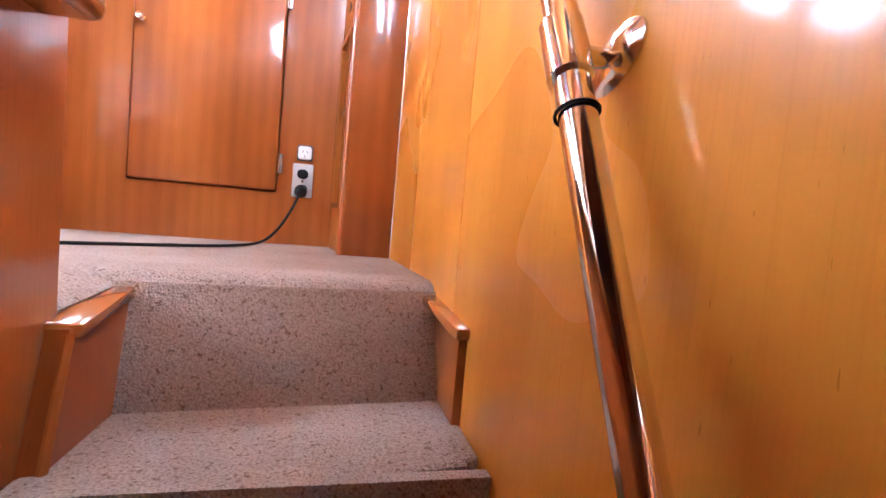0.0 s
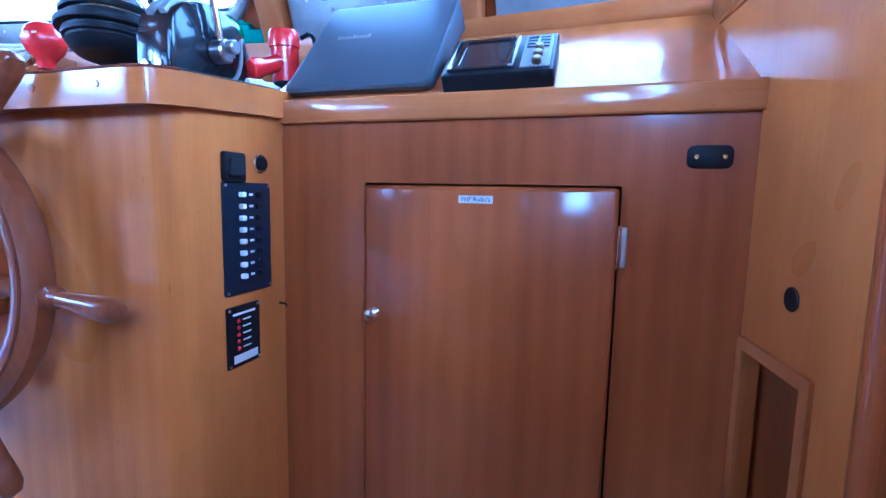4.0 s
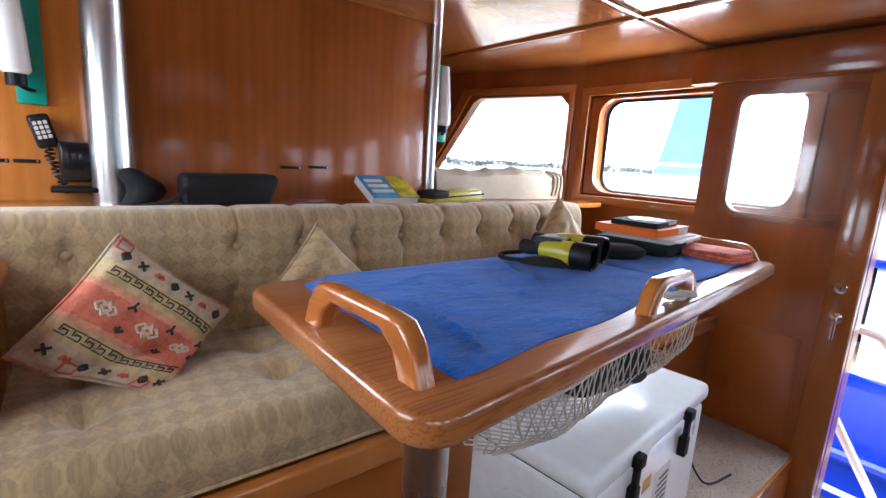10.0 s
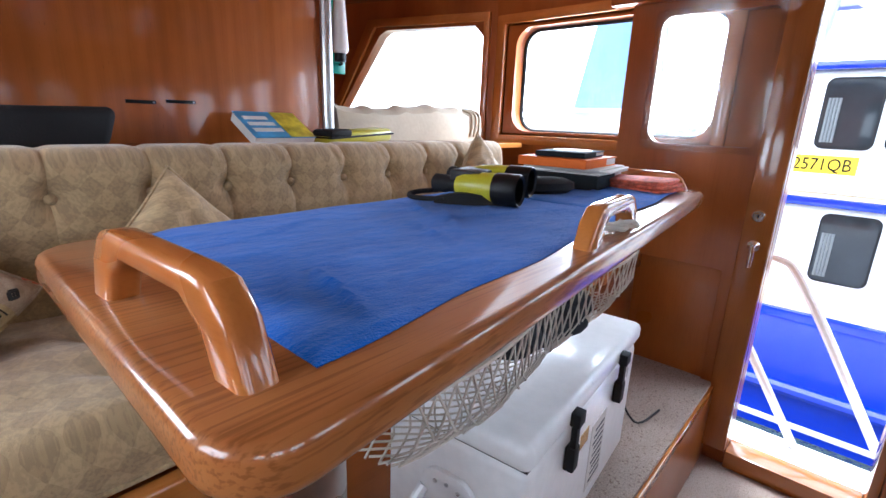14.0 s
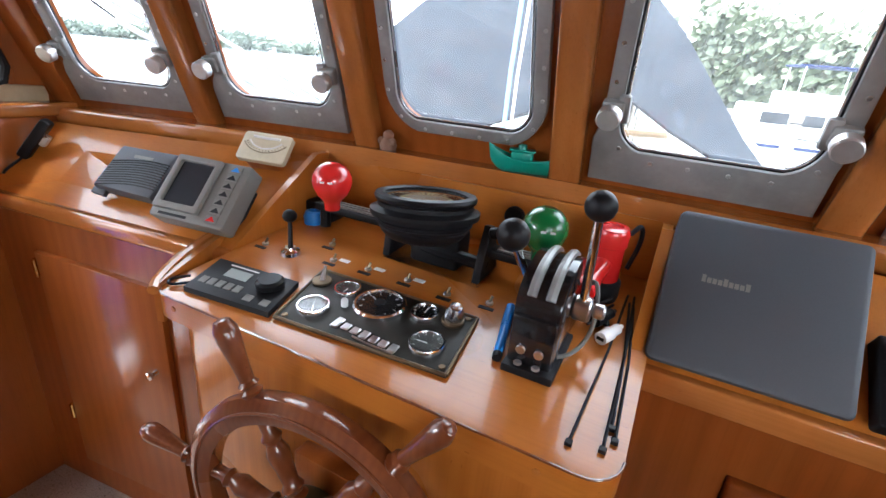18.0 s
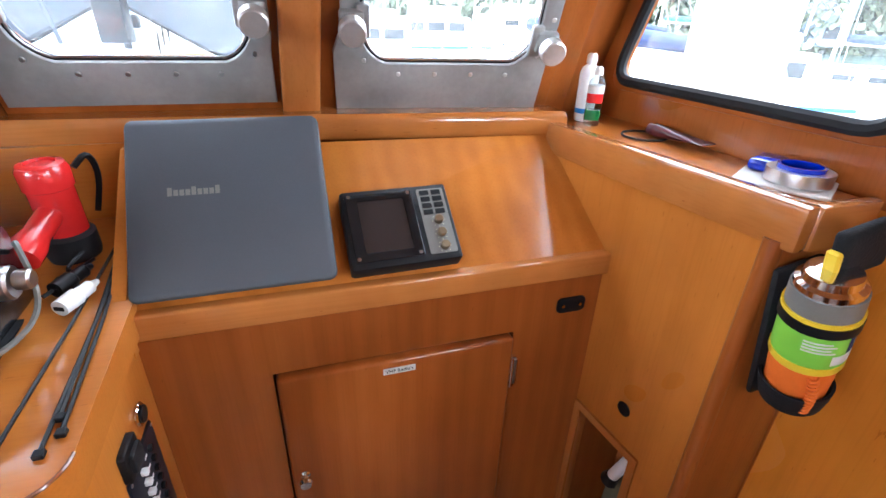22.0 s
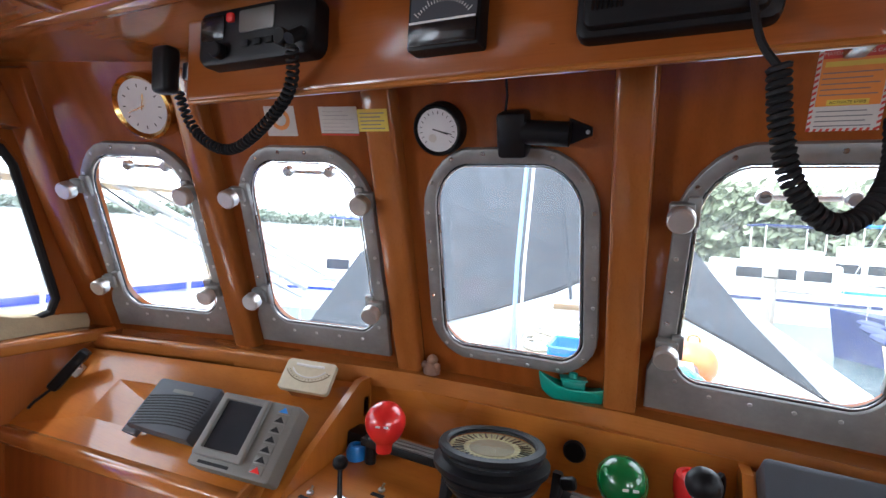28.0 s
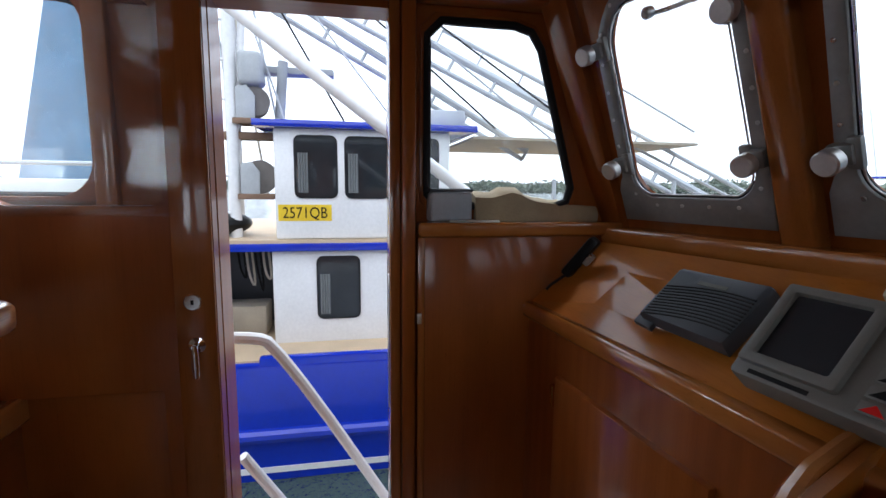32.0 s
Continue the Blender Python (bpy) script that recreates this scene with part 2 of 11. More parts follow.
TRIM_Y = wood("trim_foreaft", (0.31, 0.105, 0.02), (0.42, 0.152, 0.032), (0.52, 0.22, 0.06), axis="y", rough=0.2, coat=0.6)
TRIM_Z = wood("trim_upright", (0.26, 0.086, 0.018), (0.36, 0.125, 0.028), (0.46, 0.185, 0.05), axis="z", rough=0.22, coat=0.5)
TABLEWOOD = wood("oiled_oak_table", (0.20, 0.06, 0.016), (0.33, 0.12, 0.035), (0.43, 0.19, 0.065), axis="x", rough=0.3, coat=0.5, scale=2.2, fleck=0.7)
MAHOG = wood("dark_turned_hardwood", (0.10, 0.027, 0.010), (0.17, 0.05, 0.016), (0.25, 0.085, 0.028), axis="z", rough=0.28, coat=0.5, scale=3)
DECKHEAD = wood("ceiling_veneer", (0.28, 0.09, 0.022), (0.38, 0.135, 0.035), (0.47, 0.19, 0.055), axis="x", rough=0.18, coat=0.6)
CARPET = carpet_mat("beige_loop_carpet", (0.27, 0.21, 0.175), (0.46, 0.38, 0.325), (0.45, 0.365, 0.315))
ALU = paint("weathered_cast_alloy", (0.30, 0.30, 0.29), 0.42, 0.4, 0.28, 90, 0.15, scale=9)
ALU_L = paint("brushed_alloy_knob", (0.6, 0.59, 0.57), 0.38, 0.8, 0.12, 120, 0.05, scale=12)
CHROME = paint("polished_chrome", (0.82, 0.82, 0.83), 0.1, 1.0, 0.04, 40, 0.0)
STEEL = paint("satin_stainless", (0.6, 0.6, 0.6), 0.28, 1.0, 0.1, 80, 0.02)
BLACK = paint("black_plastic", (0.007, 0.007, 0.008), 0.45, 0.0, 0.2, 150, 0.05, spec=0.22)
BLACK_G = paint("glossy_black", (0.01, 0.01, 0.011), 0.15, 0.0, 0.2, 60, 0.0, coat=0.4)
RUBBER = paint("black_rubber", (0.012, 0.012, 0.013), 0.7, 0.0, 0.2, 90, 0.1)
CHARCOAL = paint("charcoal_cover_plastic", (0.055, 0.062, 0.072), 0.5, 0.0, 0.08, 400, 0.06)
GREYP = paint("grey_instrument_plastic", (0.16, 0.155, 0.135), 0.5, 0.0, 0.1, 300, 0.06)
SCREEN = paint("dark_screen", (0.03, 0.034, 0.04), 0.12, 0.0, 0.1, 20, 0.0, coat=0.5)
RED = paint("red_gloss_plastic", (0.62, 0.02, 0.018), 0.22, 0.0, 0.08, 30, 0.0, coat=0.4)
GREEN = paint("green_gloss_plastic", (0.006, 0.13, 0.03), 0.2, 0.0, 0.1, 30, 0.0, coat=0.4)
WHITE = paint("white_gelcoat", (0.78, 0.78, 0.77), 0.3, 0.0, 0.05, 30, 0.02, coat=0.2)
WHITEP = paint("white_plastic", (0.8, 0.8, 0.78), 0.4, 0.0, 0.05, 30, 0.0)
BLUEHULL = paint("royal_blue_gloss", (0.004, 0.026, 0.42), 0.16, 0.0, 0.1, 20, 0.0, coat=0.5)
GLASS = glass_mat("window_glass", (0.97, 0.985, 0.98))


# ==== building tools ====
def chain(ob):
    m = Matrix.Identity(4)
    while ob is not None:
        m = ob.matrix_basis @ m
        ob = ob.parent
    return m


def part(name, bm, material, parent=None, label="", smooth=35):
    """One mesh object from a bmesh drawn in world places; under a thing or a part where a parent is given."""
    me = bpy.data.meshes.new(name)
    if parent is not None:
        bm.transform(chain(parent).inverted())
    bmesh.ops.recalc_face_normals(bm, faces=bm.faces)
    if smooth:
        lim = radians(smooth)
        for f in bm.faces:
            f.smooth = True
        for e in bm.edges:
            if len(e.link_faces) == 2 and e.calc_face_angle(0) > lim:
                e.smooth = False
    bm.to_mesh(me)
    bm.free()
    mats = material if isinstance(material, (list, tuple)) else [material]
    for m in mats:
        me.materials.append(m)
    ob = new(name, me)
    if parent is not None:
        ob.parent = parent
    if label:
        tagged(ob, label)
    return ob


def thing(name, at=(0, 0, 0), label="", category="", group="", kind="", turn=0):
    ob = new(name)
    ob.empty_display_size = 0.05
    ob.matrix_basis = pose(*at, 0, 0, turn)
    return tagged(ob, label, category, group, kind)


def solid(name, bm, material, label="", category="", group="", kind=""):
    return tagged(part(name, bm, material), label, category, group, kind)


def nb():
    return bmesh.new()


def add(bm, verts, faces):
    vs = [bm.verts.new(v) for v in verts]
    return [bm.faces.new([vs[i] for i in f]) for f in faces]


def box(x0, x1, y0, y1, z0, z1, bevel=0.0, seg=2, m=None, bm=None):
    own = bmesh.new()
    vs = [own.verts.new((x, y, z)) for z in (z0, z1) for x, y in ((x0, y0), (x1, y0), (x1, y1), (x0, y1))]
    for f in ((3, 2, 1, 0), (4, 5, 6, 7), (0, 1, 5, 4), (1, 2, 6, 5), (2, 3, 7, 6), (3, 0, 4, 7)):
        own.faces.new([vs[i] for i in f])
    if bevel:
        bmesh.ops.bevel(own, geom=own.edges[:], offset=bevel, segments=seg, affect="EDGES", profile=0.5)
    if m is not None:
        own.transform(m)
    return own if bm is None else join(bm, own)


def join(bm, own):
    me = bpy.data.meshes.new("tmp")
    own.to_mesh(me)
    own.free()
    bm.from_mesh(me)
    bpy.data.meshes.remove(me)
    return bm


def along(p, q):
    """A pose at p whose z points to q, and the distance."""
    p, q = Vector(p), Vector(q)
    d = q - p
    return Matrix.Translation(p) @ d.to_track_quat("Z", "Y").to_matrix().to_4x4(), d.length


def lathe(profile, seg=20, m=None, bm=None):
    """Turned form: profile of (radius, height) pairs."""
    own = bmesh.new()
    rings = []
    for r, h in profile:
        if r < 1e-5:
            rings.append([own.verts.new((0, 0, h))])
        else:
            rings.append([own.verts.new((r * math.cos(2 * math.pi * i / seg), r * math.sin(2 * math.pi * i / seg), h)) for i in range(seg)])
    for a, b in zip(rings, rings[1:]):
        for i in range(seg):
            j = (i + 1) % seg
            if len(a) == 1 and len(b) == 1:
                continue
            if len(a) == 1:
                own.faces.new((a[0], b[j], b[i]))
            elif len(b) == 1:
                own.faces.new((a[i], a[j], b[0]))
            else:
                own.faces.new((a[i], a[j], b[j], b[i]))
    for ring, flip in ((rings[0], True), (rings[-1], False)):
        if len(ring) > 2:
            own.faces.new(ring[::-1] if flip else ring)
    if m is not None:
        own.transform(m)
    return own if bm is None else join(bm, own)


def rod(p, q, r, seg=12, bm=None, r2=None):
    m, d = along(p, q)
    return lathe([(r, 0), (r if r2 is None else r2, d)], seg, m, bm)


def disc(at, axis, r, h, seg=24, bevel=0.0, bm=None):
    """A short cylinder from at along axis, edges eased."""
    m, _ = along(at, Vector(at) + Vector(axis))
    b = min(bevel, h * 0.45, r * 0.45)
    prof = [(r, 0), (r, h)] if not b else [(r - b, 0), (r, b), (r, h - b), (r - b, h)]
    return lathe(prof, seg, m, bm)


def ball(at, r, seg=20, squash=1.0, bm=None, m=None):
    prof = [(r * math.sin(math.pi * i / 12), -r * squash * math.cos(math.pi * i / 12)) for i in range(13)]
    prof[0], prof[-1] = (0, -r * squash), (0, r * squash)
    return lathe(prof, seg, Matrix.Translation(at) @ (m or Matrix.Identity(4)), bm)


def tube(points, r, seg=8, bm=None, closed=False, smooth=0):
    """A round bar along points; smooth: rounds of corner cutting."""
    pts = [Vector(p) for p in points]
    for _ in range(smooth):
        cut = [] if closed else [pts[0]]
        for a, b in zip(pts, pts[1:] + (pts[:1] if closed else [])):
            cut += [a.lerp(b, 0.25), a.lerp(b, 0.75)]
        pts = cut if closed else cut + [pts[-1]]
    own = bmesh.new()
    rings, up = [], Vector((0.13, 0.29, 0.95))
    n = len(pts)
    for i, p in enumerate(pts):
        a = pts[i - 1] if i or closed else p
        b = pts[(i + 1) % n] if i < n - 1 or closed else p
        d = (b - a).normalized()
        side = d.cross(up)
        if side.length < 1e-3:
            side = d.cross(Vector((1, 0, 0)))
        side.normalize()
        up = side.cross(d).normalized()
        rings.append([own.verts.new(p + r * (math.cos(2 * math.pi * k / seg) * side + math.sin(2 * math.pi * k / seg) * up)) for k in range(seg)])
    for a, b in zip(rings, rings[1:] + (rings[:1] if closed else [])):
        for k in range(seg):
            own.faces.new((a[k], a[(k + 1) % seg], b[(k + 1) % seg], b[k]))
    if not closed:
        own.faces.new(rings[0][::-1])
        own.faces.new(rings[-1])
    return own if bm is None else join(bm, own)


def rrect(u0, u1, v0, v1, r, n=5):
    """A rectangle with rounded corners, anticlockwise; r: one radius or four (from low-left, anticlockwise)."""
    rs = r if isinstance(r, (list, tuple)) else (r,) * 4
    out = []
    for (cu, cv, a), q in zip(((u0, v0, 180), (u1, v0, 270), (u1, v1, 0), (u0, v1, 90)), rs):
        if q <= 1e-6:
            out.append((cu, cv))
            continue
        ou, ov = cu + (q if cu == u0 else -q), cv + (q if cv == v0 else -q)
        out += [(ou + q * math.cos(radians(a + 90 * k / n)), ov + q * math.sin(radians(a + 90 * k / n))) for k in range(n + 1)]
    return out


def plate(outer, holes, thick, m=None, bevel=0.0, bm=None):
    """A flat board with openings: outlines in u, v; thickness along +w."""
    own = bmesh.new()
    edges = []
    for loop in (outer, *holes):
        vs = [own.verts.new((u, v, 0)) for u, v in loop]
        edges += [own.edges.new((vs[i], vs[(i + 1) % len(vs)])) for i in range(len(vs))]
    if holes:
        bmesh.ops.triangle_fill(own, use_beauty=True, use_dissolve=False, edges=edges)
    else:
        own.faces.new(own.verts[:])
    top = bmesh.ops.extrude_face_region(own, geom=own.faces[:])
    up = [e for e in top["geom"] if isinstance(e, bmesh.types.BMVert)]
    bmesh.ops.translate(own, verts=up, vec=(0, 0, thick))
    if bevel:
        bmesh.ops.recalc_face_normals(own, faces=own.faces)
        rim = [e for e in own.edges if len(e.link_faces) == 2 and e.calc_face_angle(0) > 1.2 and abs(e.verts[0].co.z - e.verts[1].co.z) < 1e-6 and e.verts[0].co.z > thick / 2]
        bmesh.ops.bevel(own, geom=rim, offset=bevel, segments=2, affect="EDGES", profile=0.5)
    if m is not None:
        own.transform(m)
    return own if bm is None else join(bm, own)


def basis(o, u, w):
    """A pose with x along u, z along w (made square to u) at o."""
    u = Vector(u).normalized()
    w = Vector(w)
    w = (w - u * w.dot(u)).normalized()
    v = w.cross(u)
    return Matrix(((u.x, v.x, w.x, o[0]), (u.y, v.y, w.y, o[1]), (u.z, v.z, w.z, o[2]), (0, 0, 0, 1)))


def text_bm(words, size, m, depth=0.0006):
    cu = bpy.data.curves.new("lettering", "FONT")
    cu.body, cu.size, cu.extrude, cu.align_x, cu.align_y, cu.resolution_u = words, size, depth, "CENTER", "CENTER", 3
    ob = bpy.data.objects.new("lettering", cu)
    scene.collection.objects.link(ob)
    bpy.context.view_layer.update()
    me = bpy.data.meshes.new_from_object(ob.evaluated_get(bpy.context.evaluated_depsgraph_get()))
    bpy.data.objects.remove(ob)
    bm = bmesh.new()
    bm.from_mesh(me)
    bpy.data.meshes.remove(me)
    bm.transform(m)
    return bm


# ==== the wheelhouse shell ====
FX = (-1.82, -1.30, -0.78, -0.235, 0.31, 0.84)   # corners of the windscreen in plan, at z 1.45
FY = (0.02, 0.17, 0.27, 0.30, 0.295, 0.235)
LEAN = 0.42
SLOPE = math.sqrt(1 + LEAN * LEAN)
CEIL = 2.05


def facet(k):
    """Pose of a windscreen facet (u along it, v up its slope, w into the room; origin at z 1.45) and its length."""
    a, b = Vector((FX[k], FY[k], 1.45)), Vector((FX[k + 1], FY[k + 1], 1.45))
    u = (b - a).normalized()
    inward = Vector((u.y, -u.x, 0))
    up = (Vector((0, 0, 1)) + LEAN * inward).normalized()
    return basis(a, u, u.cross(up)), (b - a).length


def sv(z):
    return (z - 1.45) * SLOPE


def light_outline(grow=0.0, z0=1.400, z1=1.820, u0=0.11, u1=0.455):
    """Outline of a windscreen light: bowed top and foot, round corners."""
    g = grow
    out = rrect(u0 - g, u1 + g, sv(z0) - g, sv(z1) - g * 0 + g, (0.05 + g, 0.05 + g, 0.085 + g, 0.085 + g), 6)
    mid, half = (u0 + u1) / 2, (u1 - u0) / 2
    res = []
    for u, v in out:
        t = (u - mid) / half
        top = v > sv((z0 + z1) / 2)
        bow = (0.022 if top else 0.034) * (1 - t * t)
        k = (v - sv(z0)) / (sv(z1) - sv(z0))
        res.append((u + 0.02 * k * (1 if t < 0 else -0.4) * min(1, abs(t)), v + (bow if top else -bow)))
    return res


def densify(loop, step=0.03):
    out = []
    for (a, b), (c, d) in zip(loop, loop[1:] + loop[:1]):
        n = max(1, int(math.hypot(c - a, d - b) / step))
        out += [(a + (c - a) * i / n, b + (d - b) * i / n) for i in range(n)]
    return out


LIGHTS = ((0.135, 0.465), (0.102, 0.44), (0.105, 0.46), (0.10, 0.463), (0.105, 0.457))
FEET = (1.318, 1.318, 1.31, 1.308, 1.289)
windscreen = thing("wall_north", (0, 0, 1.3), "raked faceted windscreen wall of varnished cherry timber", "wall", kind="structure")
for k in range(5):
    m, L = facet(k)
    far, near = L + 0.03, -0.03
    part("panel", plate([(near, sv(1.2)), (far, sv(1.2)), (far, sv(2.1)), (near, sv(2.1))], [light_outline(0.016, u0=LIGHTS[k][0], u1=LIGHTS[k][1])], -0.03, m), CHERRY, windscreen)

corner = nb()
add(corner, [(x, y - LEAN * (z - 1.45) + o, z) for o in (0.0, 0.03) for x, y, z in ((0.83, 0.236, 1.2), (0.998, 0.312, 1.2), (0.998, 0.312, 2.1), (0.83, 0.236, 2.1))], [(0, 1, 2, 3), (7, 6, 5, 4), (0, 4, 5, 1), (1, 5, 6, 2), (2, 6, 7, 3), (3, 7, 4, 0)])
part("panel", corner, CHERRY, windscreen)

# pillars between the lights
def pillar_between(k):
    a = Vector((FX[k], FY[k], 1.45))
    m0, _ = facet(max(0, k - 1))
    m1, _ = facet(min(4, k))
    u = (m0.col[0].xyz + m1.col[0].xyz).normalized()
    inward = Vector((u.y, -u.x, 0))
    up = (Vector((0, 0, 1)) + LEAN * inward).normalized()
    return basis(a, u, u.cross(up))


for k in range(1, 5):
    m = pillar_between(k)
    b = box(-0.037, 0.037, sv(1.27), sv(2.04), -0.02, 0.045, 0.012, 3, m)
    for v in b.verts:
        v.co.x += (0.085 if k == 4 else 0.0) * (v.co.z - 1.42)
    solid("trim", b, TRIM_Z, "varnished timber pillar between two windscreen windows", "pillar", "windscreen pillars", "structure")
for k, du in ((0, 0.02),):
    m = pillar_between(k)
    solid("trim", box(-0.05 + du, 0.05 + du, sv(1.27), sv(2.04), -0.04, 0.03, 0.012, 2, m), CHERRY, "timber corner post at the end of the windscreen", "pillar", kind="structure")

# fore sill
def sill_line(dy=0.0):
    return [(x, y - 0.02 + 0.032 * math.exp(-((x + 0.35) / 0.5) ** 2) + dy) for x, y in zip(FX, FY)]


def strip(front, back, z0, z1, bevel=0.0):
    loop = front + back[::-1]
    bm = nb()
    lo = [bm.verts.new((x, y, z0)) for x, y in loop]
    hi = [bm.verts.new((x, y, z1)) for x, y in loop]
    n = len(loop)
    bm.faces.new(lo[::-1])
    bm.faces.new(hi)
    for i in range(n):
        bm.faces.new((lo[i], lo[(i + 1) % n], hi[(i + 1) % n], hi[i]))
    if bevel:
        edges = [e for e in bm.edges if abs(e.verts[0].co.z - e.verts[1].co.z) < 1e-6 and all(v in hi[:len(front)] or v in lo[:len(front)] for v in e.verts)]
        bmesh.ops.bevel(bm, geom=edges, offset=bevel, segments=4, affect="EDGES", profile=0.5)
    return bm


solid("sill", strip(sill_line(), sill_line(0.17), 1.238, 1.288, 0.018), TRIM_X, "glossy varnished sill running under the windscreen", "window sill", kind="structure")

part("lower_panel", strip(sill_line(0.075), sill_line(0.105), 0.0, 1.236), CHERRY, windscreen)

# floors
solid("floor", plate([(-1.86, -3.85), (-0.8, -3.85), (-0.8, -3.3), (0.50, -3.3), (0.50, -1.10), (0.44, -1.10), (0.44, -0.70), (1.10, -0.70), (1.10, 0.42), (-1.86, 0.42)], [], 0.05, Matrix.Translation((0, 0, -0.05)), 0.008), CARPET, "beige looped carpet floor of the wheelhouse", "carpet floor", kind="structure")
solid("floor_lower", box(0.4, 1.2, -3.3, -0.7, -1.5, -1.42), CARPET, "carpeted floor at the foot of the stairs", "floor", kind="structure")

# Unseen panels added below the floor to block daylight leaking into the stairwell.
solid("wall_below", join(box(0.46, 1.16, -0.74, -0.70, -1.5, -0.03), box(1.125, 1.16, -3.32, -1.87, -1.5, 1.0)), CHERRY, "unseen timber panels added to keep daylight out of the stairwell", "wall", kind="structure")

# port side wall with door opening and windows (u runs forward, w inward)
PX, PO = -1.83, -1.93
port = thing("wall_west", (PX, -1, 0), "varnished cherry side wall with a doorway and windows", "wall", kind="structure")
m = basis((PX, 0, 0), (0, 1, 0), (1, 0, 0))
fore_light = [(-0.50, 1.38), (-0.47, 1.345), (-0.11, 1.345), (-0.075, 1.36), (-0.062, 1.40), (-0.17, 1.79), (-0.20, 1.835), (-0.25, 1.85), (-0.46, 1.85), (-0.50, 1.81)]
DOOR_Y, DOOR_Z = (-1.055, -0.605), (0.075, 1.87)
w2_hole = rrect(-2.29, -1.34, 1.365, 1.865, 0.09, 6)
part("panel", plate([(-2.42, 0), (DOOR_Y[0], 0), (DOOR_Y[0], DOOR_Z[1]), (DOOR_Y[1], DOOR_Z[1]), (DOOR_Y[1], 2.1), (-2.42, 2.1)], [w2_hole], -0.1, m), CHERRY, port)
part("panel", plate([(DOOR_Y[1] + 0.0008, 0), (0.10, 0), (0.10, 1.27), (-0.22, 2.1), (DOOR_Y[1] + 0.0008, 2.1)], [fore_light], -0.025, m), CHERRY, port)
part("jamb", box(PO, PX - 0.026, DOOR_Y[1] + 0.0008, DOOR_Y[1] + 0.045, 0.0, DOOR_Z[1] + 0.03, 0.003), CHERRY, port)
solid("sill", box(PO, PX + 0.02, DOOR_Y[0], DOOR_Y[1], -0.02, DOOR_Z[0], 0.006), TRIM_Y, "varnished door sill", "threshold", kind="structure")

# angled port quarter wall with its window
qa, qb = Vector((PX, -2.42, 0)), Vector((-1.60, -3.22, 0))
m = basis(qb, qa - qb, (1, 0.27, 0))
LQ = (qa - qb).length
quarter = thing("wall_quarter_port", (-1.7, -2.8, 0), "varnished quarter wall with a window", "wall", kind="structure")
part("panel", plate([(-0.45, 0), (LQ, 0), (LQ, 2.1), (-0.45, 2.1)], [[(-0.24, 1.37), (-0.20, 1.335), (0.73, 1.335), (0.76, 1.37), (0.76, 1.84), (0.71, 1.895), (0.16, 1.895), (0.11, 1.87)]], -0.08, m), CHERRY, quarter)

# starboard side: fore wall, stair wall, quarter wall
star = thing("wall_east", (1.0, -0.6, 0), "varnished honey timber side wall beside the stairs", "wall", kind="structure")
sa, sb, sc_, sd = Vector((0.995, 0.45, 0)), Vector((1.014, -0.285, 0)), Vector((1.114, -1.88, 0)), Vector((0.77, -2.47, 0))
m = basis(sa, sb - sa, (-1, 0, 0))
LF = (sb - sa).length
side_light = rrect(0.155, 0.74, 1.345, 1.835, (0.05, 0.06, 0.06, 0.13), 6)
side_light = [(u + max(0, (v - 1.345)) * (0.42 if u < 0.4 else 0), v) for u, v in side_light]
part("panel", plate([(LF + 0.004, -1.5), (LF + 0.004, 1.25), (LF + 0.2, 1.25), (LF + 0.2, 2.1), (0.36, 2.1), (0.03, 1.31), (0.0, 1.2), (0.0, -1.5)], [side_light], -0.022, m), CHERRY, star)
d = (sc_ - sb)
LS = d.length
m = basis(sb, d, (-1, 0, 0))
for a, b in ((0.0, 0.27), (0.27, 0.62), (0.62, 1.45), (1.45, LS)):
    hole = [rrect(0.68, 1.39, 1.35, 1.86, 0.09, 6)] if a == 0.62 else []
    part("panel", plate([(a + 0.0008, -1.5), (b - 0.0008, -1.5), (b - 0.0008, 2.1), (a + 0.0008, 2.1)], hole, -0.06, m), GOLDEN, star)
d = sd - sc_
LD = d.length
m = basis(sc_, d, (-1, 0.5, 0))
quarter_s = thing("wall_quarter_stbd", (0.95, -2.1, 1), "varnished quarter wall with a tapering window", "wall", kind="structure")
q_hole = [(0.075, 1.40), (0.11, 1.355), (0.43, 1.355), (0.48, 1.362), (0.525, 1.38), (0.553, 1.415), (0.562, 1.455), (0.55, 1.51), (0.475, 1.745), (0.445, 1.80), (0.40, 1.842), (0.34, 1.86), (0.12, 1.86), (0.075, 1.82)]
part("panel", plate([(0, 0.3), (LD, 0.3), (LD, 2.1), (0, 2.1)], [q_hole], -0.022, m), HONEY, quarter_s)

# aft side: partition panel, bulkheads, closing walls
solid("wall_partition", box(-0.775, 0.335, -2.47, -2.44, 0.38, CEIL, 0.004), CHERRY, "tall plain cherry veneer panel behind the settee", "panel", kind="structure")
solid("wall_bulkhead", box(0.335, 0.80, -2.485, -2.447, 0.3, CEIL, 0.003), HONEY, "honey coloured timber bulkhead beside the steel post", "bulkhead", kind="structure")
solid("wall_south", join(join(join(box(-0.8, 0.8, -3.32, -3.24, -1.5, 2.1), box(0.8, 1.2, -3.32, -3.24, -1.5, 1.0)), box(-0.80, -0.76, -3.8, -2.47, 0.3, 2.1)), box(-1.8, -0.8, -3.86, -3.78, 0.0, 2.1)), CHERRY, "plain timber wall closing the aft side", "wall", kind="structure")
solid("wall_stair_port", box(0.46, 0.506, -3.25, -0.99, -1.5, 0.335, 0.004), CHERRY, "dark varnished panel at the side of the stairwell", "panel", kind="structure")
